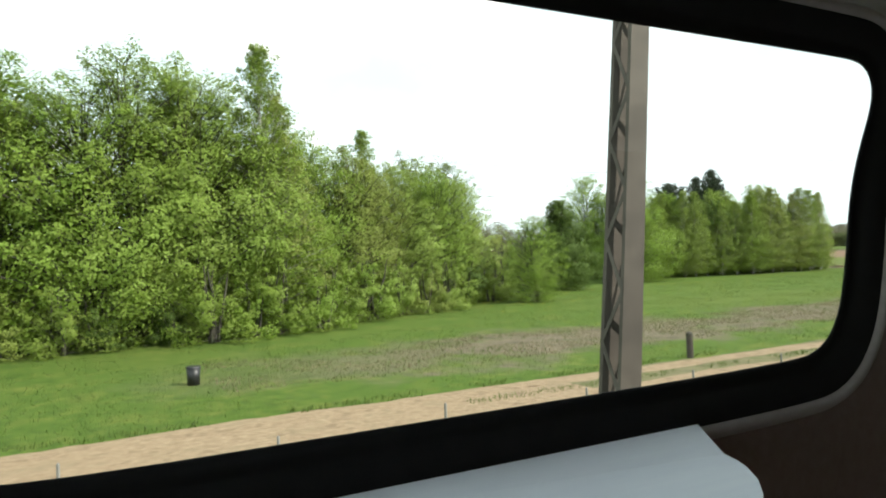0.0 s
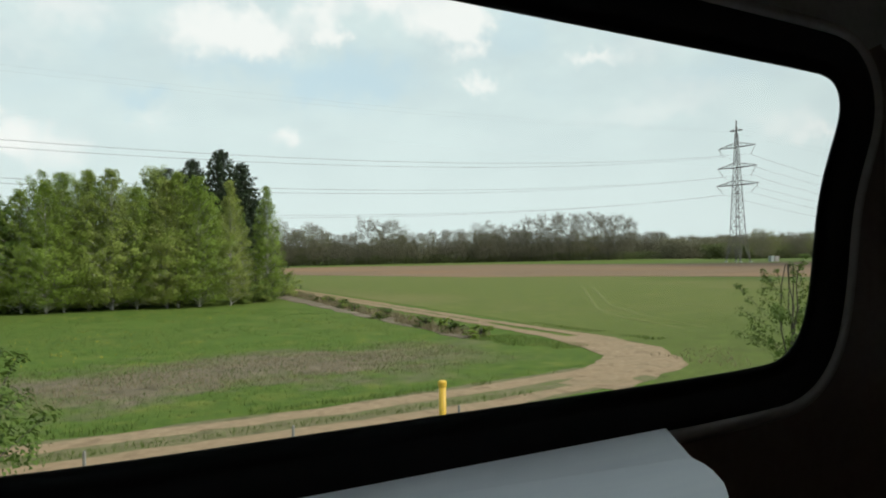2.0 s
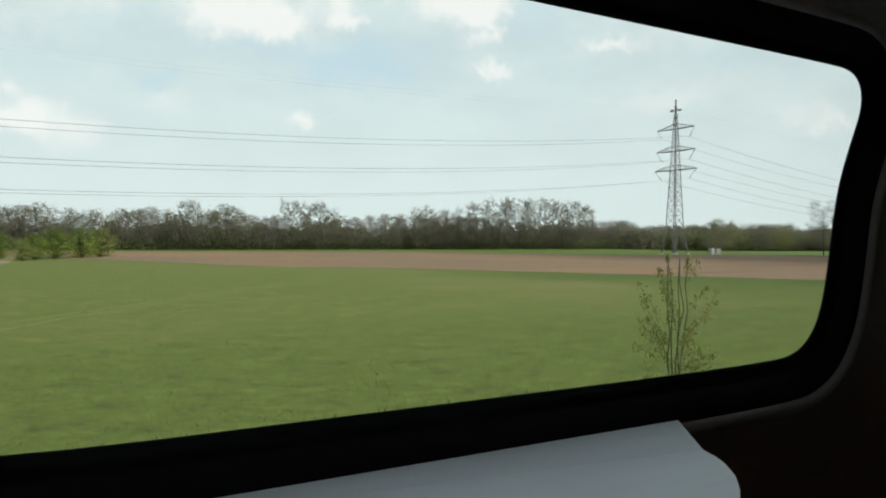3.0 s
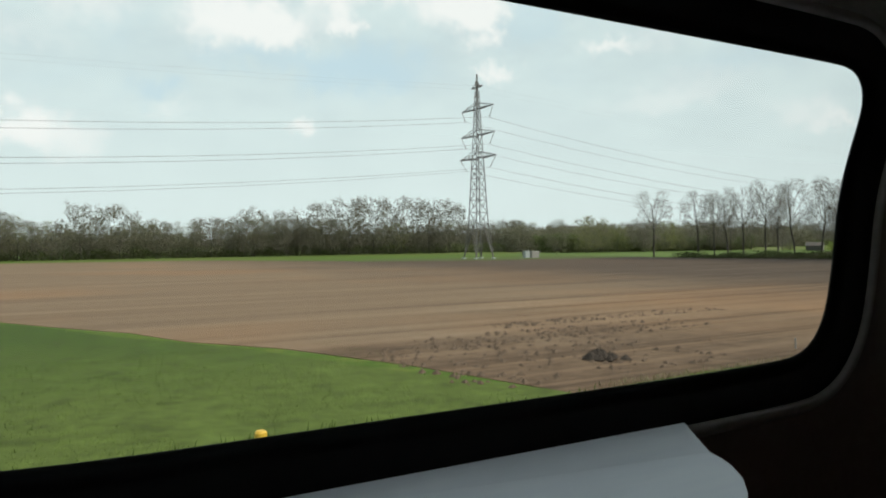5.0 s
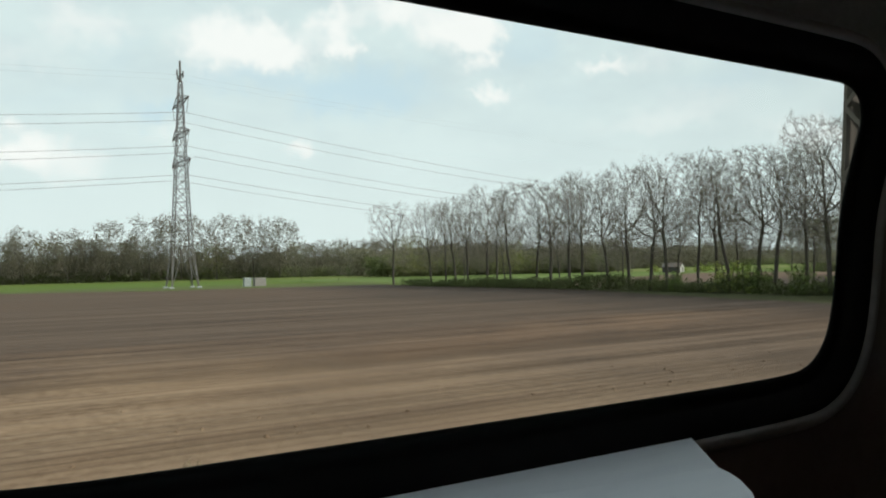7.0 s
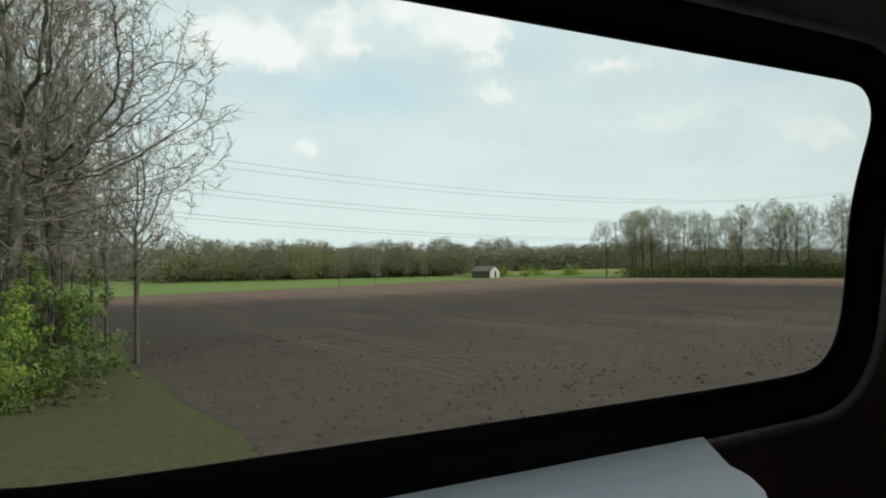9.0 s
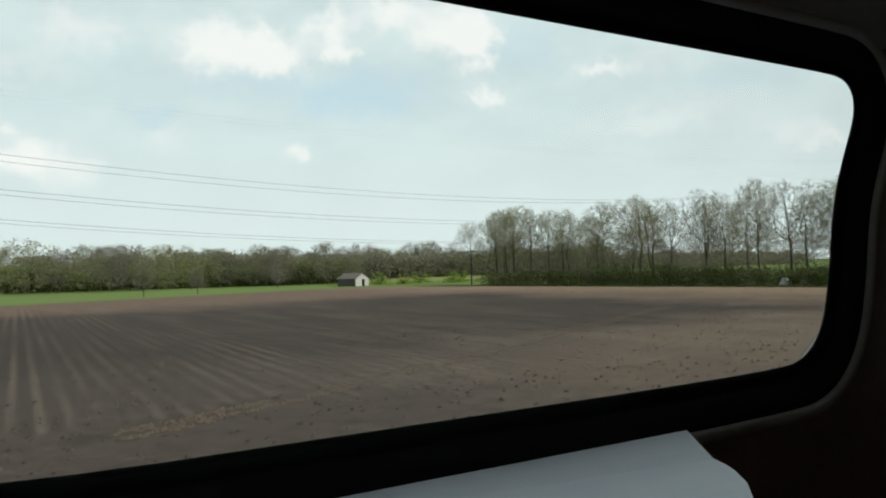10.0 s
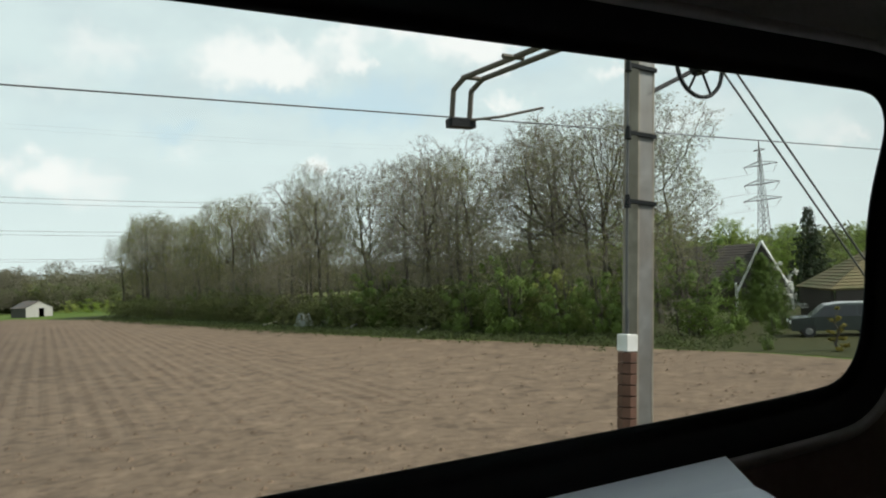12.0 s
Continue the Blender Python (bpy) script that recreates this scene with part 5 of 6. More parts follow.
# clods along the headland of the first ploughed field
def clods(name, boxes_, count, size, material, label, seed):
    r = random.Random(seed)
    s = Soup()
    for _ in range(count):
        b = r.choice(boxes_)
        x, y, k = r.uniform(b[0], b[1]), r.uniform(b[2], b[3]), size * r.uniform(0.4, 1.4)
        ring = [(x + math.cos(i * 1.05) * k * r.uniform(0.7, 1.2), y + math.sin(i * 1.05) * k * r.uniform(0.7, 1.2), 0.0) for i in range(6)]
        s.add(ring + [(x + r.uniform(-0.2, 0.2) * k, y + r.uniform(-0.2, 0.2) * k, k * r.uniform(0.5, 0.9))], [(i, (i + 1) % 6, 6) for i in range(6)])
    tagged(new(name, s.mesh(name, material)), label, "soil", kind="stuff")


clods("soil_clods", [(203, 214, 17, 26), (206, 222, 24, 28), (212, 228, 29, 31)], 900, 0.14, SOIL_CLOD, "dark clods of turned earth", 51)
clods("soil_lumps", [(350, 486, 14, 44)], 8000, 0.1, SOIL_DARK, "small lumps of dry soil", 52)
clods("field_lumps", [(216, 338, 17, 45)], 1600, 0.09, SOIL, "small lumps of dry brown soil", 53)


def wheel_line(path, width, count, seed):
    """A broken line of pale pressed crumbs left by a wheel."""
    r = random.Random(seed)
    s = Soup()
    legs = list(zip(path, path[1:]))
    for _ in range(count):
        a, b = r.choices(legs, [math.dist(*q) for q in legs])[0]
        k = r.random()
        x, y = a[0] + (b[0] - a[0]) * k + r.gauss(0, width * 0.4), a[1] + (b[1] - a[1]) * k + r.gauss(0, width * 0.4)
        if noise.noise((x * 0.3, y * 0.3, seed)) < -0.25:
            continue
        q = r.uniform(0.03, 0.11)
        s.add([(x + math.cos(i * 1.26) * q * r.uniform(0.7, 1.5), y + math.sin(i * 1.26) * q * r.uniform(0.6, 1.1), 0.02) for i in range(5)] + [(x, y, 0.075)], [(i, (i + 1) % 5, 5) for i in range(5)])
    tagged(new("wheel_line", s.mesh("wheel_line", SOIL_PALE)), "pale wheel marks over the dark soil", "soil", kind="stuff")


for dx in (0.0, 1.75):
    wheel_line([(438 + dx, 49.5), (416 + dx, 37.2), (401.4 + dx, 28.4), (388.9 + dx, 22.1), (381 + dx, 18.2)], 0.4, 1700, 31)
for dy in (0.0, 1.9):
    wheel_line([(366, 20.5 + dy), (370.7, 24.5 + dy), (375.3, 28.2 + dy), (378.4, 31.4 + dy), (383, 36.3 + dy)], 0.4, 300, 35)
wheel_line([(390.3, 38.2), (386.8, 24.9)], 0.5, 160, 38)
heap = Soup()
rr = random.Random(3)
for k in range(26):
    hx, hy, hr = 209.6 + rr.gauss(0, 0.42), 19.5 + rr.gauss(0, 0.3), rr.uniform(0.12, 0.3)
    hz = max(0.0, 0.22 - 0.25 * abs(hx - 209.6))
    heap.add([(hx + math.cos(i * 1.047) * hr * rr.uniform(0.8, 1.2), hy + math.sin(i * 1.047) * hr * rr.uniform(0.8, 1.2), hz * 0.4) for i in range(6)] + [(hx, hy, hz + hr * 0.7)] + [(hx, hy, 0.0)], [(i, (i + 1) % 6, 6) for i in range(6)] + [((i + 1) % 6, i, 7) for i in range(6)])
thing("earth_heap", "low heap of dark turned earth", "earth heap", me=heap.mesh("earth_heap", SOIL_DARK))


# ---- pylons and power line ----
def pylon(x, y, turn):
    ob = thing("power_pylon", "tall grey lattice power pylon with three pairs of arms", "pylon", pose(x, y, 0, 0, 0, turn) @ Matrix.Diagonal((1, 1, 0.967, 1)), "pylons of the power line")
    half = lambda z: 2.35 - 0.045 * z if z < 20 else 1.45 - (z - 20) * 0.04
    legs = Soup()
    levels = [0, 9.5, 13, 16.5, 19.5, 22.5, 25.2, 28.2, 31, 34.6, 37.5, 40, 42.2, 44.5, 47]
    foot = lambda z: 2.9 if z == 0 else half(z)
    corners = [(1, 1), (1, -1), (-1, -1), (-1, 1)]
    for a, b in zip(levels, levels[1:]):
        for cx, cy in corners:
            legs.bar((cx * foot(a), cy * foot(a), a), (cx * foot(b), cy * foot(b), b), 0.13 if a < 28 else 0.09)
    part("leg_frame", legs.mesh("leg_frame", PYLONSTEEL), ob)
    brace = Soup()
    for n_, (a, b) in enumerate(zip(levels, levels[1:])):
        for i in range(4):
            (ax, ay), (bx, by) = corners[i], corners[(i + 1) % 4]
            fa, fb = foot(a), foot(b)
            if a == 0:
                mid = ((ax + bx) / 2 * fb, (ay + by) / 2 * fb, b)
                brace.bar((ax * fa, ay * fa, 0), mid, 0.09)
                brace.bar((bx * fa, by * fa, 0), mid, 0.09)
            else:
                brace.bar((ax * fa, ay * fa, a), (bx * fb, by * fb, b), 0.06)
                brace.bar((bx * fa, by * fa, a), (ax * fb, ay * fb, b), 0.06)
            brace.bar((ax * fb, ay * fb, b), (bx * fb, by * fb, b), 0.06)
    part("bracing", brace.mesh("bracing", PYLONSTEEL), ob)
    for z, reach in ((28.2, 8.4), (34.6, 7.8), (42.0, 7.4), (48.0, 2.6)):
        for sgn in (1, -1):
            arm = Soup()
            h = half(z) if z < 47 else 0.5
            tip = (0, sgn * reach, z + 0.15)
            for cx in (1, -1):
                arm.bar((cx * h, sgn * h, z), tip, 0.15, 0.11)
                arm.bar((cx * h, sgn * h, z + (1.7 if z < 47 else 0.7)), tip, 0.1, 0.08)
                for k in (0.25, 0.5, 0.75):
                    p = (cx * h * (1 - k), sgn * (h + (reach - h) * k), z + 0.15 * k)
                    q = (-cx * h * (1 - k), sgn * (h + (reach - h) * k), z + 0.15 * k)
                    arm.bar(p, q, 0.05)
                    arm.bar(p, (cx * h * (1 - k), sgn * (h + (reach - h) * k), z + (1.7 if z < 47 else 0.7) * (1 - k)), 0.05)
            part("cross_arm", arm.mesh("cross_arm", PYLONSTEEL), ob)
            if z < 47:
                ins = Soup()
                for off in (0.0, 0.35):
                    ins.bar((0, sgn * (reach - off), z + 0.1), (0, sgn * (5.4 + off), z - 3.0), 0.04, 0.04, 5)
                part("insulator", ins.mesh("insulator", RUST), ob, "slim hanging insulator strings")
    for cx, cy in corners:
        ft = Soup()
        ft.block((cx * 2.9 - 0.5, cy * 2.9 - 0.5, -0.1), (cx * 2.9 + 0.5, cy * 2.9 + 0.5, 0.4), 0.08)
        part("footing", ft.mesh("footing", CRATE), ob, "pale concrete footing")
    cap = Soup()
    cap.bar((0, 0, 47), (0, 0, 49.2), 0.35, 0.2, 6)
    cap.bar((0, 0, 49.2), (0, 0, 51.8), 0.22, 0.22, 8)
    cap.bar((0.7, 0.3, 48.2), (0.7, 0.3, 49.6), 0.16, 0.16, 8)
    cap.bar((-0.7, -0.3, 48.4), (-0.7, -0.3, 49.6), 0.16, 0.16, 8)
    part("antenna", cap.mesh("antenna", RUST), ob, "aerials on the top")
    return ob


PYLONS = [(-104.5, 148.0), (299.6, 167.4), (703.7, 186.5)]
for px_, py_ in PYLONS:
    pylon(px_, py_, 2.7)
for (ax, ay), (bx, by), sag in ((PYLONS[0], PYLONS[1], 12.6), (PYLONS[1], PYLONS[2], 14.4)):
    for z, reach in ((24.3, 5.8), (30.5, 5.4), (37.8, 5.0), (46.4, 2.4)):
        for sgn in (1, -1):
            for twin in (0.0, 0.4) if z < 45 else (0.0,):
                pts = []
                for i in range(33):
                    k = i / 32
                    pts.append((ax + (bx - ax) * k, ay + (by - ay) * k + sgn * reach + twin, z - 4 * (sag * (0.8 + 0.005 * z) if z < 45 else 7) * k * (1 - k)))
                thing("power_cable", "thin grey power cable hanging between pylons", "cable", group="cables of the power line", me=tube(pts, 0.024 if z < 45 else 0.01, 3).mesh("power_cable", CABLE))
hut = Soup()
hut.block((312, 163, 0), (313.6, 164.3, 2.0), 0.08)
thing("switch_cabinet", "small pale grey cabinet beside the pylon", "cabinet", me=hut.mesh("switch_cabinet", CRATE))
hut2 = Soup()
hut2.block((314.4, 163.2, 0), (317.0, 165.0, 1.9), 0.1)
thing("concrete_hut", "low grey concrete hut beside the pylon", "hut", me=hut2.mesh("concrete_hut", BOARD))


# ---- overhead line masts ----
def lattice_mast(x, y, height, lean, label, wide=0.16):
    """Two channel bars joined by lacing on both sides, narrowing upwards."""
    slim = wide * 0.74
    at_ = lambda z: wide + (slim - wide) * z / height
    ob = thing("catenary_mast", label, "mast", Matrix.Translation((x, y, 0)) @ Matrix.Rotation(radians(lean), 4, "Y"), "masts of the overhead line")
    for sy in (-1, 1):
        ch = Soup()
        ch.add([(cx * w_, sy * w_ + cy * 0.025, z) for z, w_ in ((-0.2, wide), (height, slim)) for cx, cy in ((-1, -1), (1, -1), (1, 1), (-1, 1))], [(3, 2, 1, 0), (4, 5, 6, 7)] + [(i, (i + 1) % 4, 4 + (i + 1) % 4, 4 + i) for i in range(4)])
        part("channel", ch.mesh("channel", MASTBROWN), ob)
    for sx in (-1, 1):
        lace = Soup()
        z, k = 0.3, 1
        while z < height - 0.5:
            a_, b_ = at_(z), at_(z + 0.55)
            lace.add([q for d_ in (1.0, 0.94) for q in ((sx * a_ * d_, -k * a_, z), (sx * a_ * d_, -k * a_, z + 0.1), (sx * b_ * d_, k * b_, z + 0.62), (sx * b_ * d_, k * b_, z + 0.52))],
                     [(0, 1, 2, 3), (7, 6, 5, 4), (0, 4, 5, 1), (3, 2, 6, 7)])
            k, z = -k, z + 0.55
        part("lacing", lace.mesh("lacing", RUST), ob, "dark flat lacing bars")
    foot = Soup()
    foot.block((-0.45, -0.45, -0.2), (0.45, 0.45, 0.25), 0.06)
    part("footing", foot.mesh("footing", CRATE), ob, "concrete footing")
    return ob


def beam_mast(x, y, height, lean, label):
    """A rolled H-beam mast."""
    ob = thing("catenary_mast", label, "mast", Matrix.Translation((x, y, 0)) @ Matrix.Rotation(radians(lean), 4, "Y"), "masts of the overhead line")
    w = Soup()
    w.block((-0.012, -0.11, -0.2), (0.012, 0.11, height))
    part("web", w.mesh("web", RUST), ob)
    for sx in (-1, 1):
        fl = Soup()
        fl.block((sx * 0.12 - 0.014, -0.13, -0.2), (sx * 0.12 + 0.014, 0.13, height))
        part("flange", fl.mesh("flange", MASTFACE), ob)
    fr = Soup()
    fr.block((-0.106, -0.126, -0.2), (0.106, -0.112, height))
    part("cover_plate", fr.mesh("cover_plate", STEEL), ob)
    for z in (4.9, 5.75, 6.6):
        cl_ = Soup()
        cl_.block((-0.34, -0.17, z), (0.14, -0.135, z + 0.05))
        cl_.bar((-0.32, -0.15, z - 0.06), (-0.32, -0.15, z + 0.1), 0.045, 0.03, 8)
        part("clamp", cl_.mesh("clamp", BLACK), ob)
    return ob


def wheel_and_weights(ob, at, count, metal, label, capped, side=1):
    """Tension wheel, its rope and the stack of weights."""
    wheel = Soup()
    c = Vector((side * 0.95, -0.12, 6.85))
    ring = [c + Vector((math.cos(i * math.pi / 12) * 0.42, 0, math.sin(i * math.pi / 12) * 0.42)) for i in range(25)]
    for a, b in zip(ring, ring[1:]):
        wheel.bar(a, b, 0.028, 0.028, 6, False)
    for i in range(6):
        wheel.bar(c, ring[i * 4], 0.018, 0.018, 5)
    wheel.bar(c + Vector((0, -0.09, 0)), c + Vector((0, 0.09, 0)), 0.12, 0.12, 8)
    wh = part("tension_wheel", wheel.mesh("tension_wheel", BLACK), ob, "dark spoked tension wheel")
    hold = Soup()
    hold.bar((0, -0.1, 6.85), (side * 1.0, -0.1, 6.85), 0.04, 0.04, 6)
    hold.bar((0, -0.1, 6.3), (side * 0.9, -0.1, 6.8), 0.03, 0.03, 6)
    part("wheel_bracket", hold.mesh("wheel_bracket", BLACK), ob)
    rope = tube([(-0.3, -0.12, 7.0), (-0.3, -0.12, 2.0)], 0.018, 5)
    part("rope", rope.mesh("rope", CABLE), ob)
    for k in range(count):
        wt = Soup()
        wt.bar((at, -0.14, 0.9 + k * 0.13), (at, -0.14, 1.015 + k * 0.13), 0.12, 0.12, 8)
        part("weight", wt.mesh("weight", metal), ob, label)
    top = 0.9 + count * 0.13
    rod = Soup()
    rod.bar((at, -0.14, top - 0.1), (at, -0.14, top + 0.5), 0.02, 0.02, 6)
    part("weight_rod", rod.mesh("weight_rod", CABLE), ob)
    if capped:
        box_ = Soup()
        box_.block((at - 0.09, -0.23, top), (at + 0.09, -0.05, top + 0.2), 0.01)
        part("guard_box", box_.mesh("guard_box", WHITE), ob, "white box on the weights")


LEAN = 5.0
SHIFT = -0.36
lattice_mast(5.62 + SHIFT, 6.05, 8.6, LEAN, "weathered lattice steel mast, slightly leaning")
m2 = lattice_mast(76.2 + SHIFT, 6.05, 8.6, LEAN, "weathered lattice steel mast with a small dark box")
case = Soup()
case.block((0.17, -0.16, 2.93), (0.37, 0.1, 3.25), 0.03)
case.block((0.1, -0.06, 3.05), (0.18, 0.0, 3.1))
part("switch_box", case.mesh("switch_box", BLACK), m2, "dark metal box clamped to the mast")
lattice_mast(144.5 + SHIFT, 6.1, 8.6, LEAN, "weathered lattice steel mast, slightly leaning")
lattice_mast(212.7 + SHIFT, 6.2, 8.6, LEAN, "weathered lattice steel mast, slightly leaning")
m4 = lattice_mast(279.6 + SHIFT, 6.25, 8.2, LEAN, "lattice steel mast with a raking strut", 0.26)
strut = Soup()
strut.bar((0.1, 0, 6.6), (7.9, 0, 0.0), 0.1, 0.1)
part("strut", strut.mesh("strut", RUST), m4, "raking steel strut")
tie = Soup()
tie.bar((0.1, 0, 3.1), (3.9, 0, 3.2), 0.04, 0.04)
tie.bar((0.1, 0.12, 3.18), (3.9, 0.12, 3.28), 0.03, 0.03)
part("tie_bar", tie.mesh("tie_bar", RUST), m4)
m5 = beam_mast(400.4 + SHIFT, 6.35, 8.2, LEAN, "grey steel beam mast with tension wheel and weights")
wheel_and_weights(m5, 0.36, 17, BOARD, "grey concrete weight", False)
m6 = beam_mast(467.3 + SHIFT, 6.85, 8.2, LEAN, "grey steel beam mast with tension wheel and weights")
wheel_and_weights(m6, -0.3, 17, RUSTY, "rusty cast weight", True)
for dy in (0.0, 0.18):
    guy = tube([(400.3, 6.3 + dy, 7.45), (389.2, 6.0 + dy, -0.1)], 0.018, 5)
    thing("guy_rod", "grey stay rod running down from a mast", "stay", group="stays of the masts", me=guy.mesh("guy_rod", CABLE))
    guy = tube([(400.9, 6.3 + dy, 7.4), (410.6, 8.3 + dy, -0.1)], 0.008, 5)
    thing("guy_rod", "grey stay rod running down from a mast", "stay", group="stays of the masts", me=guy.mesh("guy_rod", CABLE))
    guy = tube([(467.9, 6.9 + dy, 8.3), (476.2, 6.9 + dy, -0.1)], 0.016, 5)
    thing("guy_rod", "grey stay rod with an insulator", "stay", group="stays of the masts", me=guy.mesh("guy_rod", CABLE))
ins_ = Soup()
ins_.bar((404.20, 7.07, 4.85), (404.39, 7.11, 4.70), 0.05, 0.05, 10)
thing("stay_insulator", "dark insulator on a stay rod", "insulator", me=ins_.mesh("stay_insulator", BLACK))
# bracket arm over the second line, with drop piece and registration arm
arm = thing("cantilever_arm", "dark tubular double arm reaching out from the mast", "bracket arm")
for dx in (-0.17, 0.17):
    t_ = tube([(467.5 + dx, 6.95, 7.35), (467.25 + dx, 8.6, 7.34), (467.05 + dx, 10.1, 7.34), (467.0 + dx, 10.4, 7.2), (467.0 + dx, 10.5, 6.75)], 0.045, 7)
    part("tube", t_.mesh("tube", RUST), arm)
for p, q in (((8.9, 7.34), (8.9, 7.34)), ((10.1, 7.34), (10.1, 7.34))):
    rung = Soup()
    rung.bar((466.83, p[0], p[1]), (467.2, p[0], p[1]), 0.04, 0.04, 6)
    part("rung", rung.mesh("rung", RUST), arm)
shoe = Soup()
shoe.block((466.75, 10.4, 6.6), (467.25, 10.6, 6.75), 0.02)
part("drop_bracket", shoe.mesh("drop_bracket", BLACK), arm)
reg = tube([(467.1, 10.45, 6.72), (467.5, 10.05, 6.72), (468.2, 9.8, 6.86)], 0.024, 6)
part("registration_arm", reg.mesh("registration_arm", RUST), arm)
for dz, r_ in ((0.0, 0.012), (0.07, 0.009)):
    w_ = tube([(401.4, 6.46, 6.75 + dz * 0.4), (411, 7.05, 6.75 + dz * 0.4), (429, 8.15, 6.55 + dz * 0.3), (441, 8.9, 6.5 + dz * 0.2), (452, 9.57, 6.57), (460, 10.07, 6.68), (467.0, 10.5, 6.77), (480, 11.2, 6.88), (520, 11.6, 6.7), (560, 11.8, 6.7)], r_, 5)
    thing("contact_wire", "dark overhead wire above the line", "wire", group="overhead wires", me=w_.mesh("contact_wire", CABLE))
for x_, y_ in ((415.5, 7.35), (441, 8.9)):
    c_ = Soup()
    c_.bar((x_, y_, 6.62), (x_, y_, 6.8), 0.03, 0.03, 6)
    thing("wire_clamp", "small clamp on an overhead wire", "clamp", group="overhead wire clamps", me=c_.mesh("wire_clamp", CABLE))

# ---- colour light signal ----
sig = thing("railway_signal", "black railway signal with hooded lamps and white-banded post", "signal", Matrix.Translation((253.33 + SHIFT, 5.8, 0)) @ Matrix.Rotation(radians(LEAN), 4, "Y"))
post = Soup()
post.bar((0, 0, -0.1), (0, 0, 2.86), 0.085, 0.085, 12)
post.bar((0, 0, 3.57), (0, 0, 5.5), 0.06, 0.06, 12)
part("post", post.mesh("post", BLACK, True), sig)
band = Soup()
band.bar((0, 0, 2.86), (0, 0, 3.12), 0.105, 0.105, 14)
band.bar((0, 0, 3.13), (0, 0, 3.57), 0.095, 0.095, 14)
part("white_band", band.mesh("white_band", WHITE, True), sig, "white painted band")
board = Soup()
outline_ = [(0.27 * math.cos(math.pi * (1 + i / 12)), 5.56 + 0.27 * math.sin(math.pi * (1 + i / 12))) for i in range(13)] + [(0.27 * math.cos(math.pi * i / 12), 6.55 + 0.27 * math.sin(math.pi * i / 12)) for i in range(13)]
k_ = len(outline_)
board.add([(-0.08, a, z) for a, z in outline_] + [(0.08, a, z) for a, z in outline_], [tuple(range(k_))[::-1], tuple(range(k_, 2 * k_))] + [(i, (i + 1) % k_, k_ + (i + 1) % k_, k_ + i) for i in range(k_)])
part("target_board", board.mesh("target_board", BLACK), sig)
back_ = Soup()
back_.add([(0.08, a * 0.85, 6.05 + (z - 6.05) * 0.92) for a, z in outline_] + [(0.24, a * 0.7, 6.05 + (z - 6.05) * 0.86) for a, z in outline_], [tuple(range(k_))[::-1], tuple(range(k_, 2 * k_))] + [(i, (i + 1) % k_, k_ + (i + 1) % k_, k_ + i) for i in range(k_)])
part("lamp_case", back_.mesh("lamp_case", BLACK), sig)
for z in (5.78, 6.08, 6.4):
    hood = Soup()
    n_ = 9
    ring = [(math.cos(math.pi * i / (n_ - 1)) * 0.12, math.sin(math.pi * i / (n_ - 1)) * 0.12) for i in range(n_)]
    hood.add([(-0.08, a, z + b) for a, b in ring] + [(-0.42, a * 0.9, z + b * 0.85 + 0.03) for a, b in ring] + [(-0.08, a * 0.9, z + b * 0.9) for a, b in ring] + [(-0.42, a * 0.8, z + b * 0.75 + 0.03) for a, b in ring],
             [(i, i + 1, n_ + i + 1, n_ + i) for i in range(n_ - 1)] + [(2 * n_ + i + 1, 2 * n_ + i, 3 * n_ + i, 3 * n_ + i + 1) for i in range(n_ - 1)] + [(n_ + i, n_ + i + 1, 3 * n_ + i + 1, 3 * n_ + i) for i in range(n_ - 1)])
    part("hood", hood.mesh("hood", BLACK), sig)
    lens = Soup()
    lens.bar((-0.1, 0, z), (-0.075, 0, z), 0.095, 0.095, 14)
    part("lens", lens.mesh("lens", DARKGLASS), sig, "dark unlit lens")
cowl = Soup()
cowl.bar((0, 0, 4.72), (0, 0, 4.9), 0.07, 0.12, 12)
cowl.bar((0, 0, 4.9), (0, 0, 5.36), 0.12, 0.13, 12)
part("junction_box", cowl.mesh("junction_box", BLACK), sig)
plat = Soup()
plat.block((-0.62, -0.2, 4.33), (0.05, 0.2, 4.39))
part("platform", plat.mesh("platform", BLACK), sig, "small steel foot platform")
st = Soup()
st.bar((-0.5, 0, 4.34), (-0.05, 0, 3.85), 0.02, 0.02)
part("platform_stay", st.mesh("platform_stay", RUST), sig)
for dy in (-0.12, 0.12):
    rail_ = Soup()
    rail_.bar((1.2, dy, 0.3), (0.15, dy, 5.3), 0.014, 0.014)
    part("ladder_rail", rail_.mesh("ladder_rail", RUST), sig)
for i in range(16):
    z = 0.6 + i * 0.3
    rg = Soup()
    xx = 1.2 - 1.05 * (z - 0.3) / 5.0
    rg.bar((xx, -0.12, z), (xx, 0.12, z), 0.009, 0.009, 6)
    part("rung", rg.mesh("rung", RUST), sig)
for z in (3.68, 4.95):
    br = Soup()
    br.bar((0.04, 0, z), (1.2 - 0.21 * (z - 0.3), 0, z), 0.02, 0.02)
    part("ladder_bracket", br.mesh("ladder_bracket", RUST), sig)


# ---- small lineside things ----
def stake(x, y, h, r, material, name, label, group=""):
    s = Soup()
    s.bar((0, 0, -0.1), (0.01, 0.02, h * 0.93), r, r * 0.95, 8)
    s.bar((0.01, 0.02, h * 0.93), (0.01, 0.02, h), r * 0.95, r * 0.5, 8)
    return thing(name, label, "post", pose(x, y, 0), group, s.mesh(name, material))


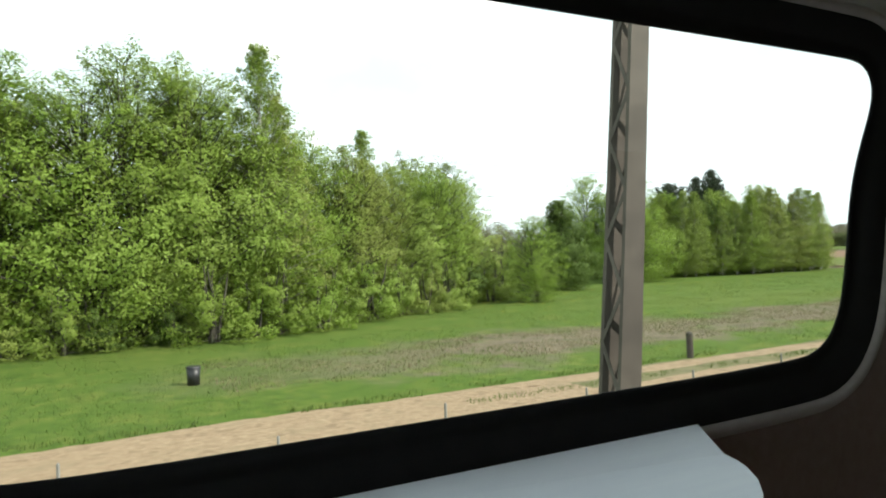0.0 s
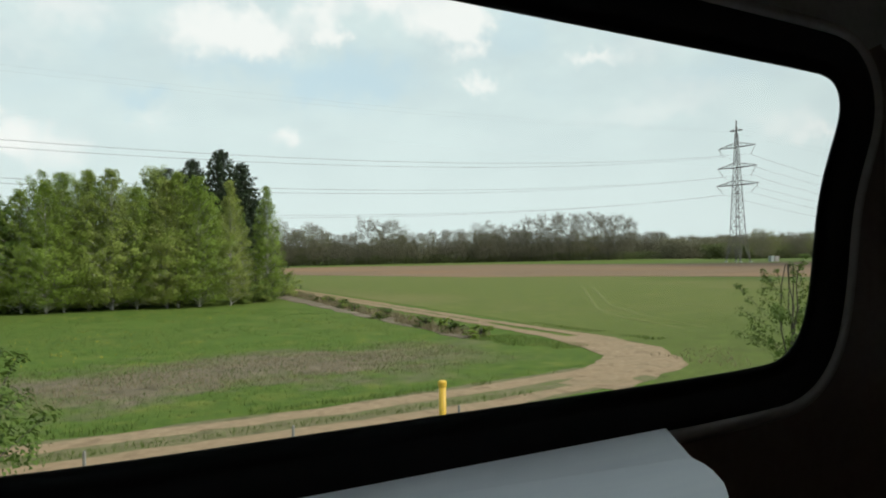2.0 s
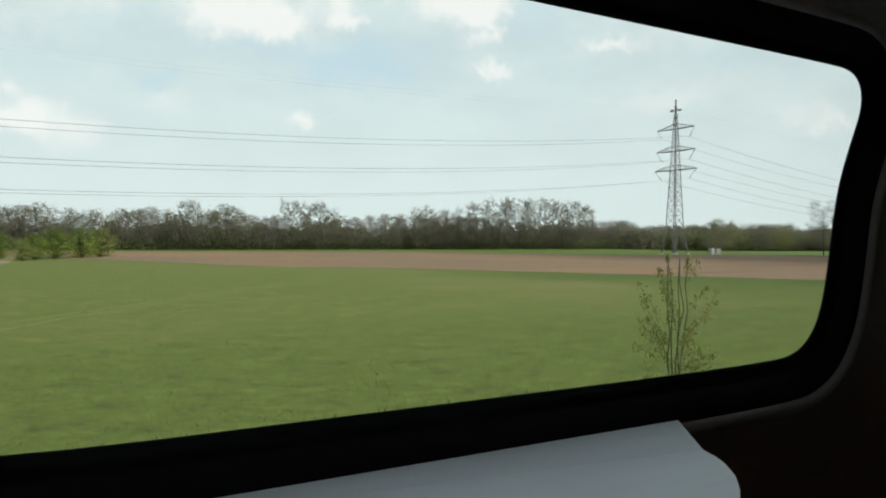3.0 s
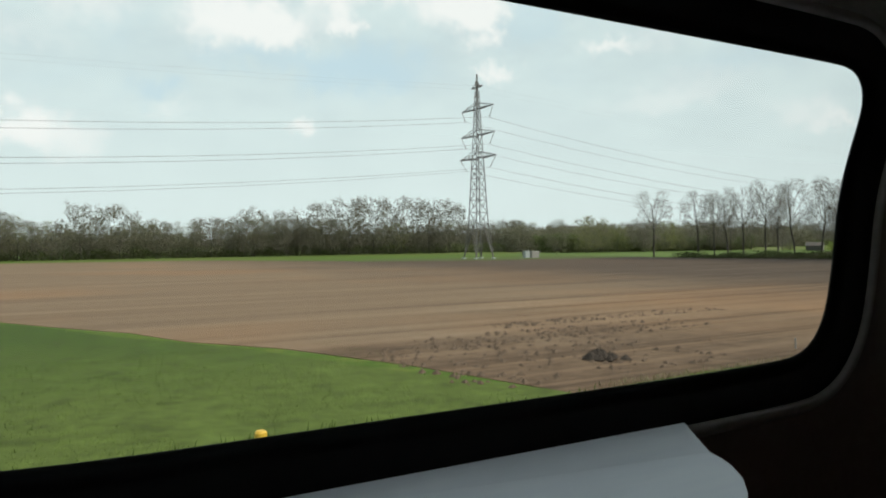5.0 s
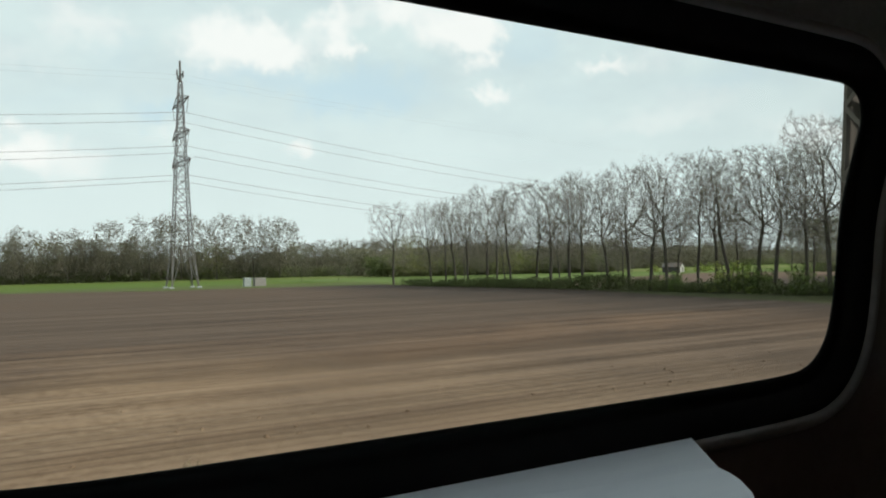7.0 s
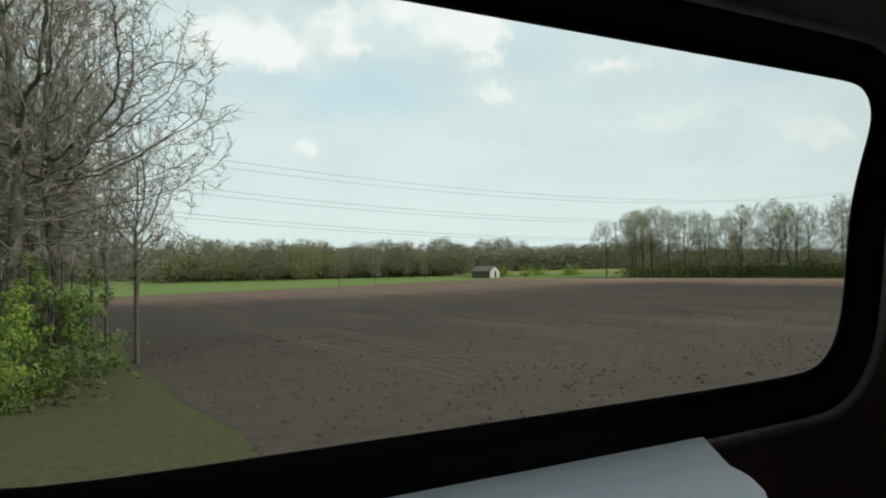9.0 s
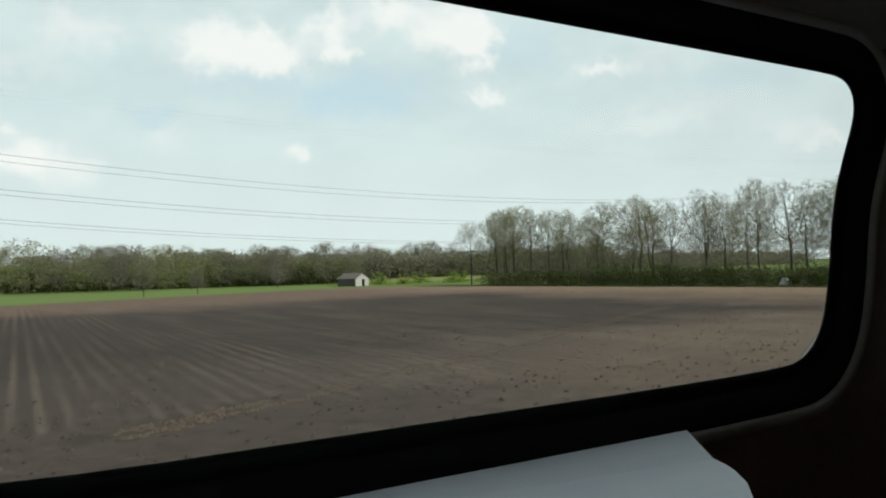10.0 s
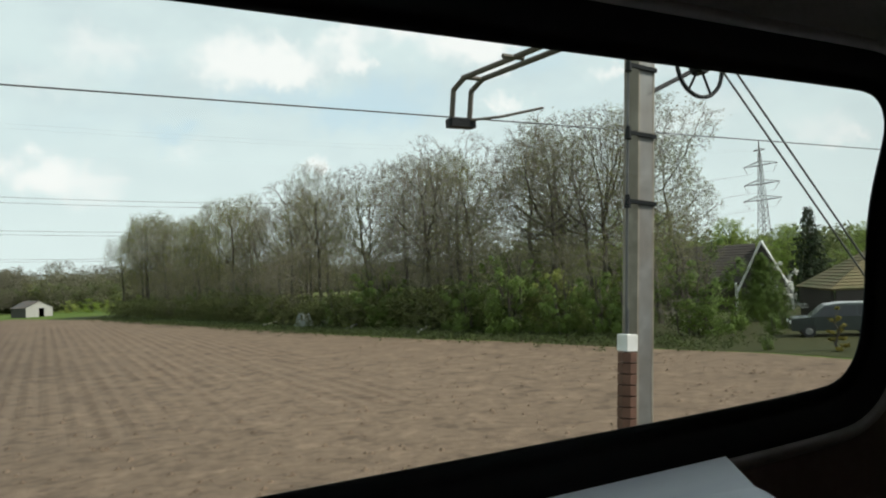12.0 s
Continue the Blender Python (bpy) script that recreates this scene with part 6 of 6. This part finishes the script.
km = Soup()
km.block((-0.07, -0.06, -0.1), (0.07, 0.06, 2.86), 0.015)
km.add([(-0.055, -0.045, 2.86), (0.055, -0.045, 2.86), (0.055, 0.045, 2.86), (-0.055, 0.045, 2.86), (-0.015, 0, 2.97), (0.02, 0, 2.97)], [(0, 1, 5, 4), (1, 2, 5), (2, 3, 4, 5), (3, 0, 4)])
thing("concrete_post", "grey concrete marker post with a tapered top", "post", pose(263.2, 5.46, 0), me=km.mesh("concrete_post", BOARD))
stake(20.5, 18.9, 0.95, 0.13, BARK, "wooden_post", "short weathered wooden post in the grass")
for x, y, h in [(488, 14, 1.0)] + [(-8 + 4.1 * i, 15.2 + 0.15 * math.sin(i * 2.1), 0.46 + 0.08 * math.sin(i * 3.7)) for i in range(24)] + [(217.3 + 3.5 * i, 17.3 + 0.1 * math.sin(i * 2.1), 0.42 + 0.06 * math.sin(i * 3.7)) for i in range(4)]:
    stake(x, y, h, 0.034, BOARD, "fence_stake", "thin grey wooden stake at the field's edge", "stakes along the field")
for x, y, top_ in ((84.6, 13.0, 1.5), (195.0, 10.6, 1.42)):
    mk = thing("marker_post", "yellow cable marker post beside the line", "marker post", pose(x, y, 0), "yellow markers")
    s = Soup()
    s.bar((0, 0, -0.1), (0, 0, top_ - 0.12), 0.075, 0.075, 14)
    part("tube", s.mesh("tube", YELLOW, True), mk)
    s = Soup()
    s.bar((0, 0, top_ - 0.12), (0, 0, top_ - 0.03), 0.09, 0.09, 14)
    s.bar((0, 0, top_ - 0.03), (0, 0, top_), 0.09, 0.06, 14)
    part("cap", s.mesh("cap", YELLOW), mk, "wider yellow cap")
bin_ = thing("litter_bin", "black round litter bin standing in the grass", "bin", pose(4.4, 25.4, 0))
s = Soup()
s.bar((0, 0, 0), (0, 0, 0.56), 0.2, 0.23, 14)
part("body", s.mesh("body", PLASTIC, True), bin_)
s = Soup()
s.bar((0, 0, 0.56), (0, 0, 0.62), 0.25, 0.22, 14)
part("lid", s.mesh("lid", PLASTIC), bin_)


# ---- field shed ----
# Side and back boards are darker than the front.
SHEDSIDE = surface("dark_grey_boards", (0.045, 0.042, 0.038), (0.09, 0.084, 0.076), 5.0, 0.7, 0.9, 0.0, 0.4, 0.005, stretch=(6, 6, 0.6))
shed = thing("field_shed", "small grey wooden shed with iron roof and dark doorway", "shed", pose(459.0, 173.0, 0, 0, 0, 28))
W, D_, H, R = 2.7, 1.9, 1.95, 3.25


def panel_wall(name, pts, thick, parent, material, label=""):
    """A wall slab from an upright outline; pts are (x, y, z)."""
    a, b, c = Vector(pts[0]), Vector(pts[1]), Vector(pts[2])
    nrm = (b - a).cross(c - a).normalized() * thick
    k = len(pts)
    vs = list(pts) + [tuple(Vector(p) + nrm) for p in pts]
    return part(name, mesh(name, vs, [tuple(range(k))[::-1], tuple(range(k, 2 * k))] + [(i, (i + 1) % k, k + (i + 1) % k, k + i) for i in range(k)], material), parent, label)


# gable wall with the doorway as three pieces
panel_wall("front_wall", [(-W, -D_, 0), (-0.1, -D_, 0), (-0.1, -D_, 1.75), (-0.1, -D_, R - 0.05), (-W, -D_, H)], 0.08, shed, SHEDFRONT, "pale gable boards")
panel_wall("front_wall", [(0.95, -D_, 0), (W, -D_, 0), (W, -D_, H), (0.95, -D_, R - 0.42)], 0.08, shed, SHEDFRONT)
panel_wall("front_wall", [(-0.1, -D_, 1.75), (0.95, -D_, 1.75), (0.95, -D_, R - 0.42), (0.0, -D_, R), (-0.1, -D_, R - 0.05)], 0.08, shed, SHEDFRONT)
panel_wall("side_wall", [(-W, D_ * 2, 0), (-W, -D_, 0), (-W, -D_, H), (-W, D_ * 2, H)], 0.08, shed, SHEDSIDE, "dark side boards")
panel_wall("side_wall", [(W, -D_, 0), (W, D_ * 2, 0), (W, D_ * 2, H), (W, -D_, H)], 0.08, shed, SHEDSIDE)
panel_wall("back_wall", [(W, D_ * 2, 0), (-W, D_ * 2, 0), (-W, D_ * 2, H), (0, D_ * 2, R), (W, D_ * 2, H)], 0.08, shed, SHEDSIDE)
for sgn in (-1, 1):
    rf = Soup()
    n_ = 30
    for i in range(n_):
        y0, y1 = -D_ - 0.3 + (D_ * 3 + 0.6) * i / n_, -D_ - 0.3 + (D_ * 3 + 0.6) * (i + 1) / n_
        za, zb = (0.03 if i % 2 else 0.0), (0.0 if i % 2 else 0.03)
        rf.add([(0, y0, R + 0.06 + za), (0, y1, R + 0.06 + zb), (sgn * (W + 0.3), y1, H - 0.06 + zb), (sgn * (W + 0.3), y0, H - 0.06 + za),
                (0, y0, R + 0.02 + za), (0, y1, R + 0.02 + zb), (sgn * (W + 0.3), y1, H - 0.1 + zb), (sgn * (W + 0.3), y0, H - 0.1 + za)], [(0, 1, 2, 3), (7, 6, 5, 4), (3, 2, 6, 7), (0, 3, 7, 4), (1, 5, 6, 2)])
    part("roof", rf.mesh("roof", IRON), shed, "corrugated iron roof sheet")


# ---- houses behind the belt ----
def tiled_slope(a, b, c, d, nu, nv, material, name, parent, label):
    """A roof slope from eave a-b up to ridge d-c, with courses of tiles that overlap."""
    a, b, c, d = map(Vector, (a, b, c, d))
    nrm = (b - a).cross(d - a).normalized()
    s = Soup()
    for j in range(nv):
        for i in range(nu):
            u0, u1, v0, v1 = i / nu, (i + 0.92) / nu, j / nv, (j + 1.1) / nv
            at = lambda u, v: (a + (b - a) * u) * (1 - v) + (d + (c - d) * u) * v
            lo, hi = nrm * 0.07, nrm * 0.02
            vs = [at(u0, v0) + lo, at(u1, v0) + lo, at(u1, min(v1, 1)) + hi, at(u0, min(v1, 1)) + hi, at(u0, v0), at(u1, v0)]
            s.add(vs, [(0, 1, 2, 3), (4, 5, 1, 0)])
    s.add([a, b, c, d, a - nrm * 0.08, b - nrm * 0.08, c - nrm * 0.08, d - nrm * 0.08], [(0, 1, 2, 3), (7, 6, 5, 4), (0, 4, 5, 1), (1, 5, 6, 2), (2, 6, 7, 3), (3, 7, 4, 0)])
    return part(name, s.mesh(name, material), parent, label)


GABLE = surface("dark_boarding", (0.03, 0.026, 0.022), (0.06, 0.05, 0.042), 6.0, 0.8, 0.8, 0.0, 0.4, 0.005, stretch=(8, 8, 0.5))
house = thing("house", "low house with a dark tiled roof and a white-edged gable", "house", pose(512.5, 40.1, 0, 0, 0, -50))
# local: gable faces -y; main range runs along -x behind it
panel_wall("wall", [(-1.7, 0, 0), (1.7, 0, 0), (1.7, 0, 2.0), (0, 0, 5.4), (-1.7, 0, 2.0)], 0.2, house, GABLE, "dark boarded gable wall")
panel_wall("wall", [(-2.0, 4, 0), (-2.0, 0.21, 0), (-2.0, 0.21, 2.3), (-2.0, 4, 2.3)], 0.2, house, WALLWHITE)
panel_wall("wall", [(2.0, 0.21, 0), (2.0, 8, 0), (2.0, 8, 2.3), (2.0, 0.21, 2.3)], 0.2, house, WALLWHITE)
tiled_slope((-1.95, 5, 1.75), (-1.95, -0.25, 1.75), (0, -0.25, 5.6), (0, 5, 5.6), 18, 12, TILE, "roof", house, "dark brown tiles")
tiled_slope((1.95, -0.25, 1.75), (1.95, 8, 1.75), (0, 8, 5.6), (0, -0.25, 5.6), 26, 12, TILE, "roof", house, "")
# The long wall wears the dark tile colour in place of shade.
panel_wall("wall", [(-13, 4, 0), (-2.0, 4, 0), (-2.0, 4, 2.4), (-13, 4, 2.4)], 0.2, house, TILE, "long wall coloured dark for shade")
tiled_slope((-13.4, 3.5, 2.2), (-0.2, 3.5, 2.2), (-0.2, 7.5, 5.7), (-13.4, 7.5, 5.7), 40, 14, TILE, "roof", house, "")
panel_wall("wall", [(-13, 11, 0), (-13, 4.2, 0), (-13, 4.2, 2.4), (-13, 7.6, 5.5), (-13, 11, 2.4)], 0.2, house, WALLWHITE)
for sgn in (-1, 1):
    vb = Soup()
    vb.bar((sgn * 2.02, -0.3, 1.65), (0, -0.3, 5.72), 0.1, 0.1)
    part("bargeboard", vb.mesh("bargeboard", WHITE), house, "white bargeboard")
win = part("window", mesh("window", [(-0.55, -0.22, 0.9), (0.55, -0.22, 0.9), (0.55, -0.22, 2.1), (-0.55, -0.22, 2.1)], [(0, 1, 2, 3)], DARKGLASS), house, "dark gable window")
fr = Soup()
for p, q in (((-0.6, 0.85), (0.6, 0.85)), ((0.6, 0.85), (0.6, 2.15)), ((0.6, 2.15), (-0.6, 2.15)), ((-0.6, 2.15), (-0.6, 0.85)), ((0, 0.85), (0, 2.15))):
    fr.bar((p[0], -0.25, p[1]), (q[0], -0.25, q[1]), 0.05, 0.05)
part("frame", fr.mesh("frame", WHITE), win, "white window frame")
for x in (-4.5, -7.5, -10.5):
    w2 = part("window", mesh("window", [(x - 0.6, 3.78, 0.8), (x + 0.6, 3.78, 0.8), (x + 0.6, 3.78, 2.0), (x - 0.6, 3.78, 2.0)], [(0, 1, 2, 3)], DARKGLASS), house)
    fr = Soup()
    for p, q in (((x - 0.63, 0.77), (x + 0.63, 0.77)), ((x + 0.63, 0.77), (x + 0.63, 2.03)), ((x + 0.63, 2.03), (x - 0.63, 2.03)), ((x - 0.63, 2.03), (x - 0.63, 0.77))):
        fr.bar((p[0], 3.76, p[1]), (q[0], 3.76, q[1]), 0.04, 0.04)
    part("frame", fr.mesh("frame", TILE), w2)

barn = thing("garage", "low garage with a hipped mossy ochre tiled roof", "garage", pose(503.6, 28.4, 0, 0, 0, -41))
for pts in ([(0.3, 0.3, 0), (9, 0.3, 0), (9, 0.3, 2.2), (0.3, 0.3, 2.2)], [(0.3, 8, 0), (0.3, 0.5, 0), (0.3, 0.5, 2.2), (0.3, 8, 2.2)], [(9, 0.5, 0), (9, 8, 0), (9, 8, 2.2), (9, 0.5, 2.2)]):
    panel_wall("wall", pts, 0.2, barn, GABLE, "dark garage wall")
tiled_slope((0, 0, 2.1), (9.4, 0, 2.1), (9.4, 4.2, 4.9), (4.4, 4.2, 4.9), 30, 15, TILE_OCHRE, "roof", barn, "mossy ochre tiles")
tiled_slope((9.4, 8.4, 2.1), (0, 8.4, 2.1), (4.4, 4.2, 4.9), (9.4, 4.2, 4.9), 30, 15, TILE_OCHRE, "roof", barn, "")
tiled_slope((0, 8.4, 2.1), (0, 0, 2.1), (4.4, 4.2, 4.9), (4.4, 4.2, 4.9), 26, 15, TILE_OCHRE, "roof", barn, "")


def van(x, y, turn):
    ob = thing("estate_car", "dark estate car with a pale roof parked by the house", "car", pose(x, y, 0, 0, 0, turn))
    prof = [(-2.2, 0.35), (-2.25, 0.8), (-2.1, 1.0), (-1.25, 1.05), (-0.6, 1.62), (0.3, 1.72), (1.75, 1.7), (2.15, 1.1), (2.25, 0.8), (2.2, 0.35)]
    n_ = len(prof)
    vs = []
    for y_, inset in ((-0.88, 0.0), (0.88, 0.0)):
        for px2, pz in prof:
            vs.append((px2, y_ * (1 - 0.16 * max(0.0, pz - 1.0) / 0.7), pz))
    part("body", mesh("body", vs, [tuple(range(n_)), tuple(range(n_, 2 * n_))[::-1]] + [(i, (i + 1) % n_, n_ + (i + 1) % n_, n_ + i)[::-1] for i in range(n_)], CARPAINT), ob)
    part("roof", mesh("roof", [(-0.55, -0.74, 1.66), (0.3, -0.74, 1.75), (1.75, -0.74, 1.73), (1.75, 0.74, 1.73), (0.3, 0.74, 1.75), (-0.55, 0.74, 1.66), (-0.55, -0.74, 1.6), (1.75, -0.74, 1.66), (1.75, 0.74, 1.66), (-0.55, 0.74, 1.6)],
                      [(0, 1, 4, 5), (1, 2, 3, 4), (0, 6, 7, 2, 1), (2, 7, 8, 3), (3, 8, 9, 5, 4), (5, 9, 6, 0)], CARROOF), ob, "pale grey roof")
    for sgn in (-1, 1):
        for a, b in ((-1.0, -0.05), (0.0, 0.85), (0.9, 1.75)):
            part("side_window", mesh("side_window", [(a, sgn * 0.893, 1.07), (b, sgn * 0.893, 1.07), (min(b, 1.7), sgn * 0.775, 1.6), (max(a, -0.55), sgn * 0.775, 1.6)], [(0, 1, 2, 3)], DARKGLASS), ob)
    part("rear_window", mesh("rear_window", [(2.15, -0.7, 1.14), (2.15, 0.7, 1.14), (1.82, 0.66, 1.64), (1.82, -0.66, 1.64)], [(0, 1, 2, 3)], DARKGLASS), ob)
    for sgn in (-1, 1):
        for wx in (-1.4, 1.4):
            t_ = Soup()
            t_.bar((wx, sgn * 0.72, 0.32), (wx, sgn * 0.92, 0.32), 0.32, 0.32, 18)
            wl_ = part("wheel", t_.mesh("tyre", TYRE), ob, "black tyre")
            r_ = Soup()
            r_.bar((wx, sgn * 0.91, 0.32), (wx, sgn * 0.935, 0.32), 0.19, 0.17, 14)
            part("rim", r_.mesh("rim", STEEL), wl_)
        hl = Soup()
        hl.block((-2.28, sgn * 0.66 - 0.14, 0.72), (-2.2, sgn * 0.66 + 0.14, 0.88), 0.01)
        part("headlight", hl.mesh("headlight", WHITE), ob)
    return ob


van(497.2, 24.0, -48)
put(HAW, 504.0, 33.4, 4.6, 8.9, "garden_bush", "dark garden bush before the gable", "", 0.85, "bush")
blo = crown_tree(171, 4.2, 3.2, 0.6, BLOSSOM, BARK, 44, 34, 0.08, "round", 3)
put(blo, 505.6, 33.4, 4.0, 4.2, "blossom_bush", "bush with white blossom beside a dark bush", "", 1.0, "bush")
put(conifer(172, 8.5, 5.0, 0.4), 521.5, 42.0, 8.6, 8.5, "conifer", "dark garden conifer behind the gable", "", 1.0)
put(crown_tree(173, 1.9, 1.0, 0.05, leafage("golden_conifer", (0.16, 0.14, 0.025), (0.26, 0.22, 0.05), 0.2), BARK, 40, 45, 0.05, "spire", 1), 491.2, 20.0, 2.0, 1.9, "dwarf_conifer", "small golden dwarf conifer in a front garden", "", 1.3, "bush")
for x, y, h in ((500, 32.5, 1.5), (497, 30, 1.3), (499, 28.5, 1.4), (496, 27, 1.3), (489.8, 22.5, 0.8)):
    put(SHRUBS[0], x, y, h, 3.0, "shrub", "garden shrub by the field's end", "", 0.9, "shrub")
for x, y, h in ((508, 52, 12), (515, 55, 12), (523, 52, 11), (530, 50, 10), (540, 48, 10)):
    put(FRESH[rng.randrange(3)], x, y, h * 0.8, 12.0, "leafy_tree", "green tree behind the house", "", 1.2)

# rubbish along the foot of the belt
tarp = Soup()
rr = random.Random(9)
for gx, gy, k in ((482.6, 68.4, 1.0), (484.4, 66.6, 0.8)):
    ring = [(gx + math.cos(i * 0.6283) * 1.1 * k * rr.uniform(0.8, 1.15), gy + math.sin(i * 0.6283) * 0.9 * k * rr.uniform(0.8, 1.15)) for i in range(10)]
    top = [(gx + (x - gx) * 0.55, gy + (y - gy) * 0.55, 1.25 * k * rr.uniform(0.8, 1.1)) for x, y in ring]
    tarp.add([(x, y, 0.0) for x, y in ring] + top, [(i, (i + 1) % 10, 10 + (i + 1) % 10, 10 + i) for i in range(10)] + [tuple(range(10, 20))])
thing("tarpaulin_heap", "heap covered with a pale grey tarpaulin", "heap", me=tarp.mesh("tarpaulin_heap", CRATE))
tar2 = Soup()
tar2.block((486.0, 60.0, 0), (487.8, 61.2, 1.1), 0.2)
thing("covered_trailer", "low dark covered heap with a pale edge", "heap", me=tar2.mesh("covered_trailer", PLASTIC))
for i, (ax, ay, bx, by) in enumerate(((482.8, 57.5, 484.8, 60.2), (479.5, 72, 481.5, 74), (484.8, 48.2, 486.4, 50))):
    lg = Soup()
    lg.bar((ax, ay, 0.12), (bx, by, 0.35), 0.13, 0.08, 8)
    thing("fallen_log", "pale fallen log at the field's end", "log", group="fallen logs", me=lg.mesh("fallen_log", BIRCH))
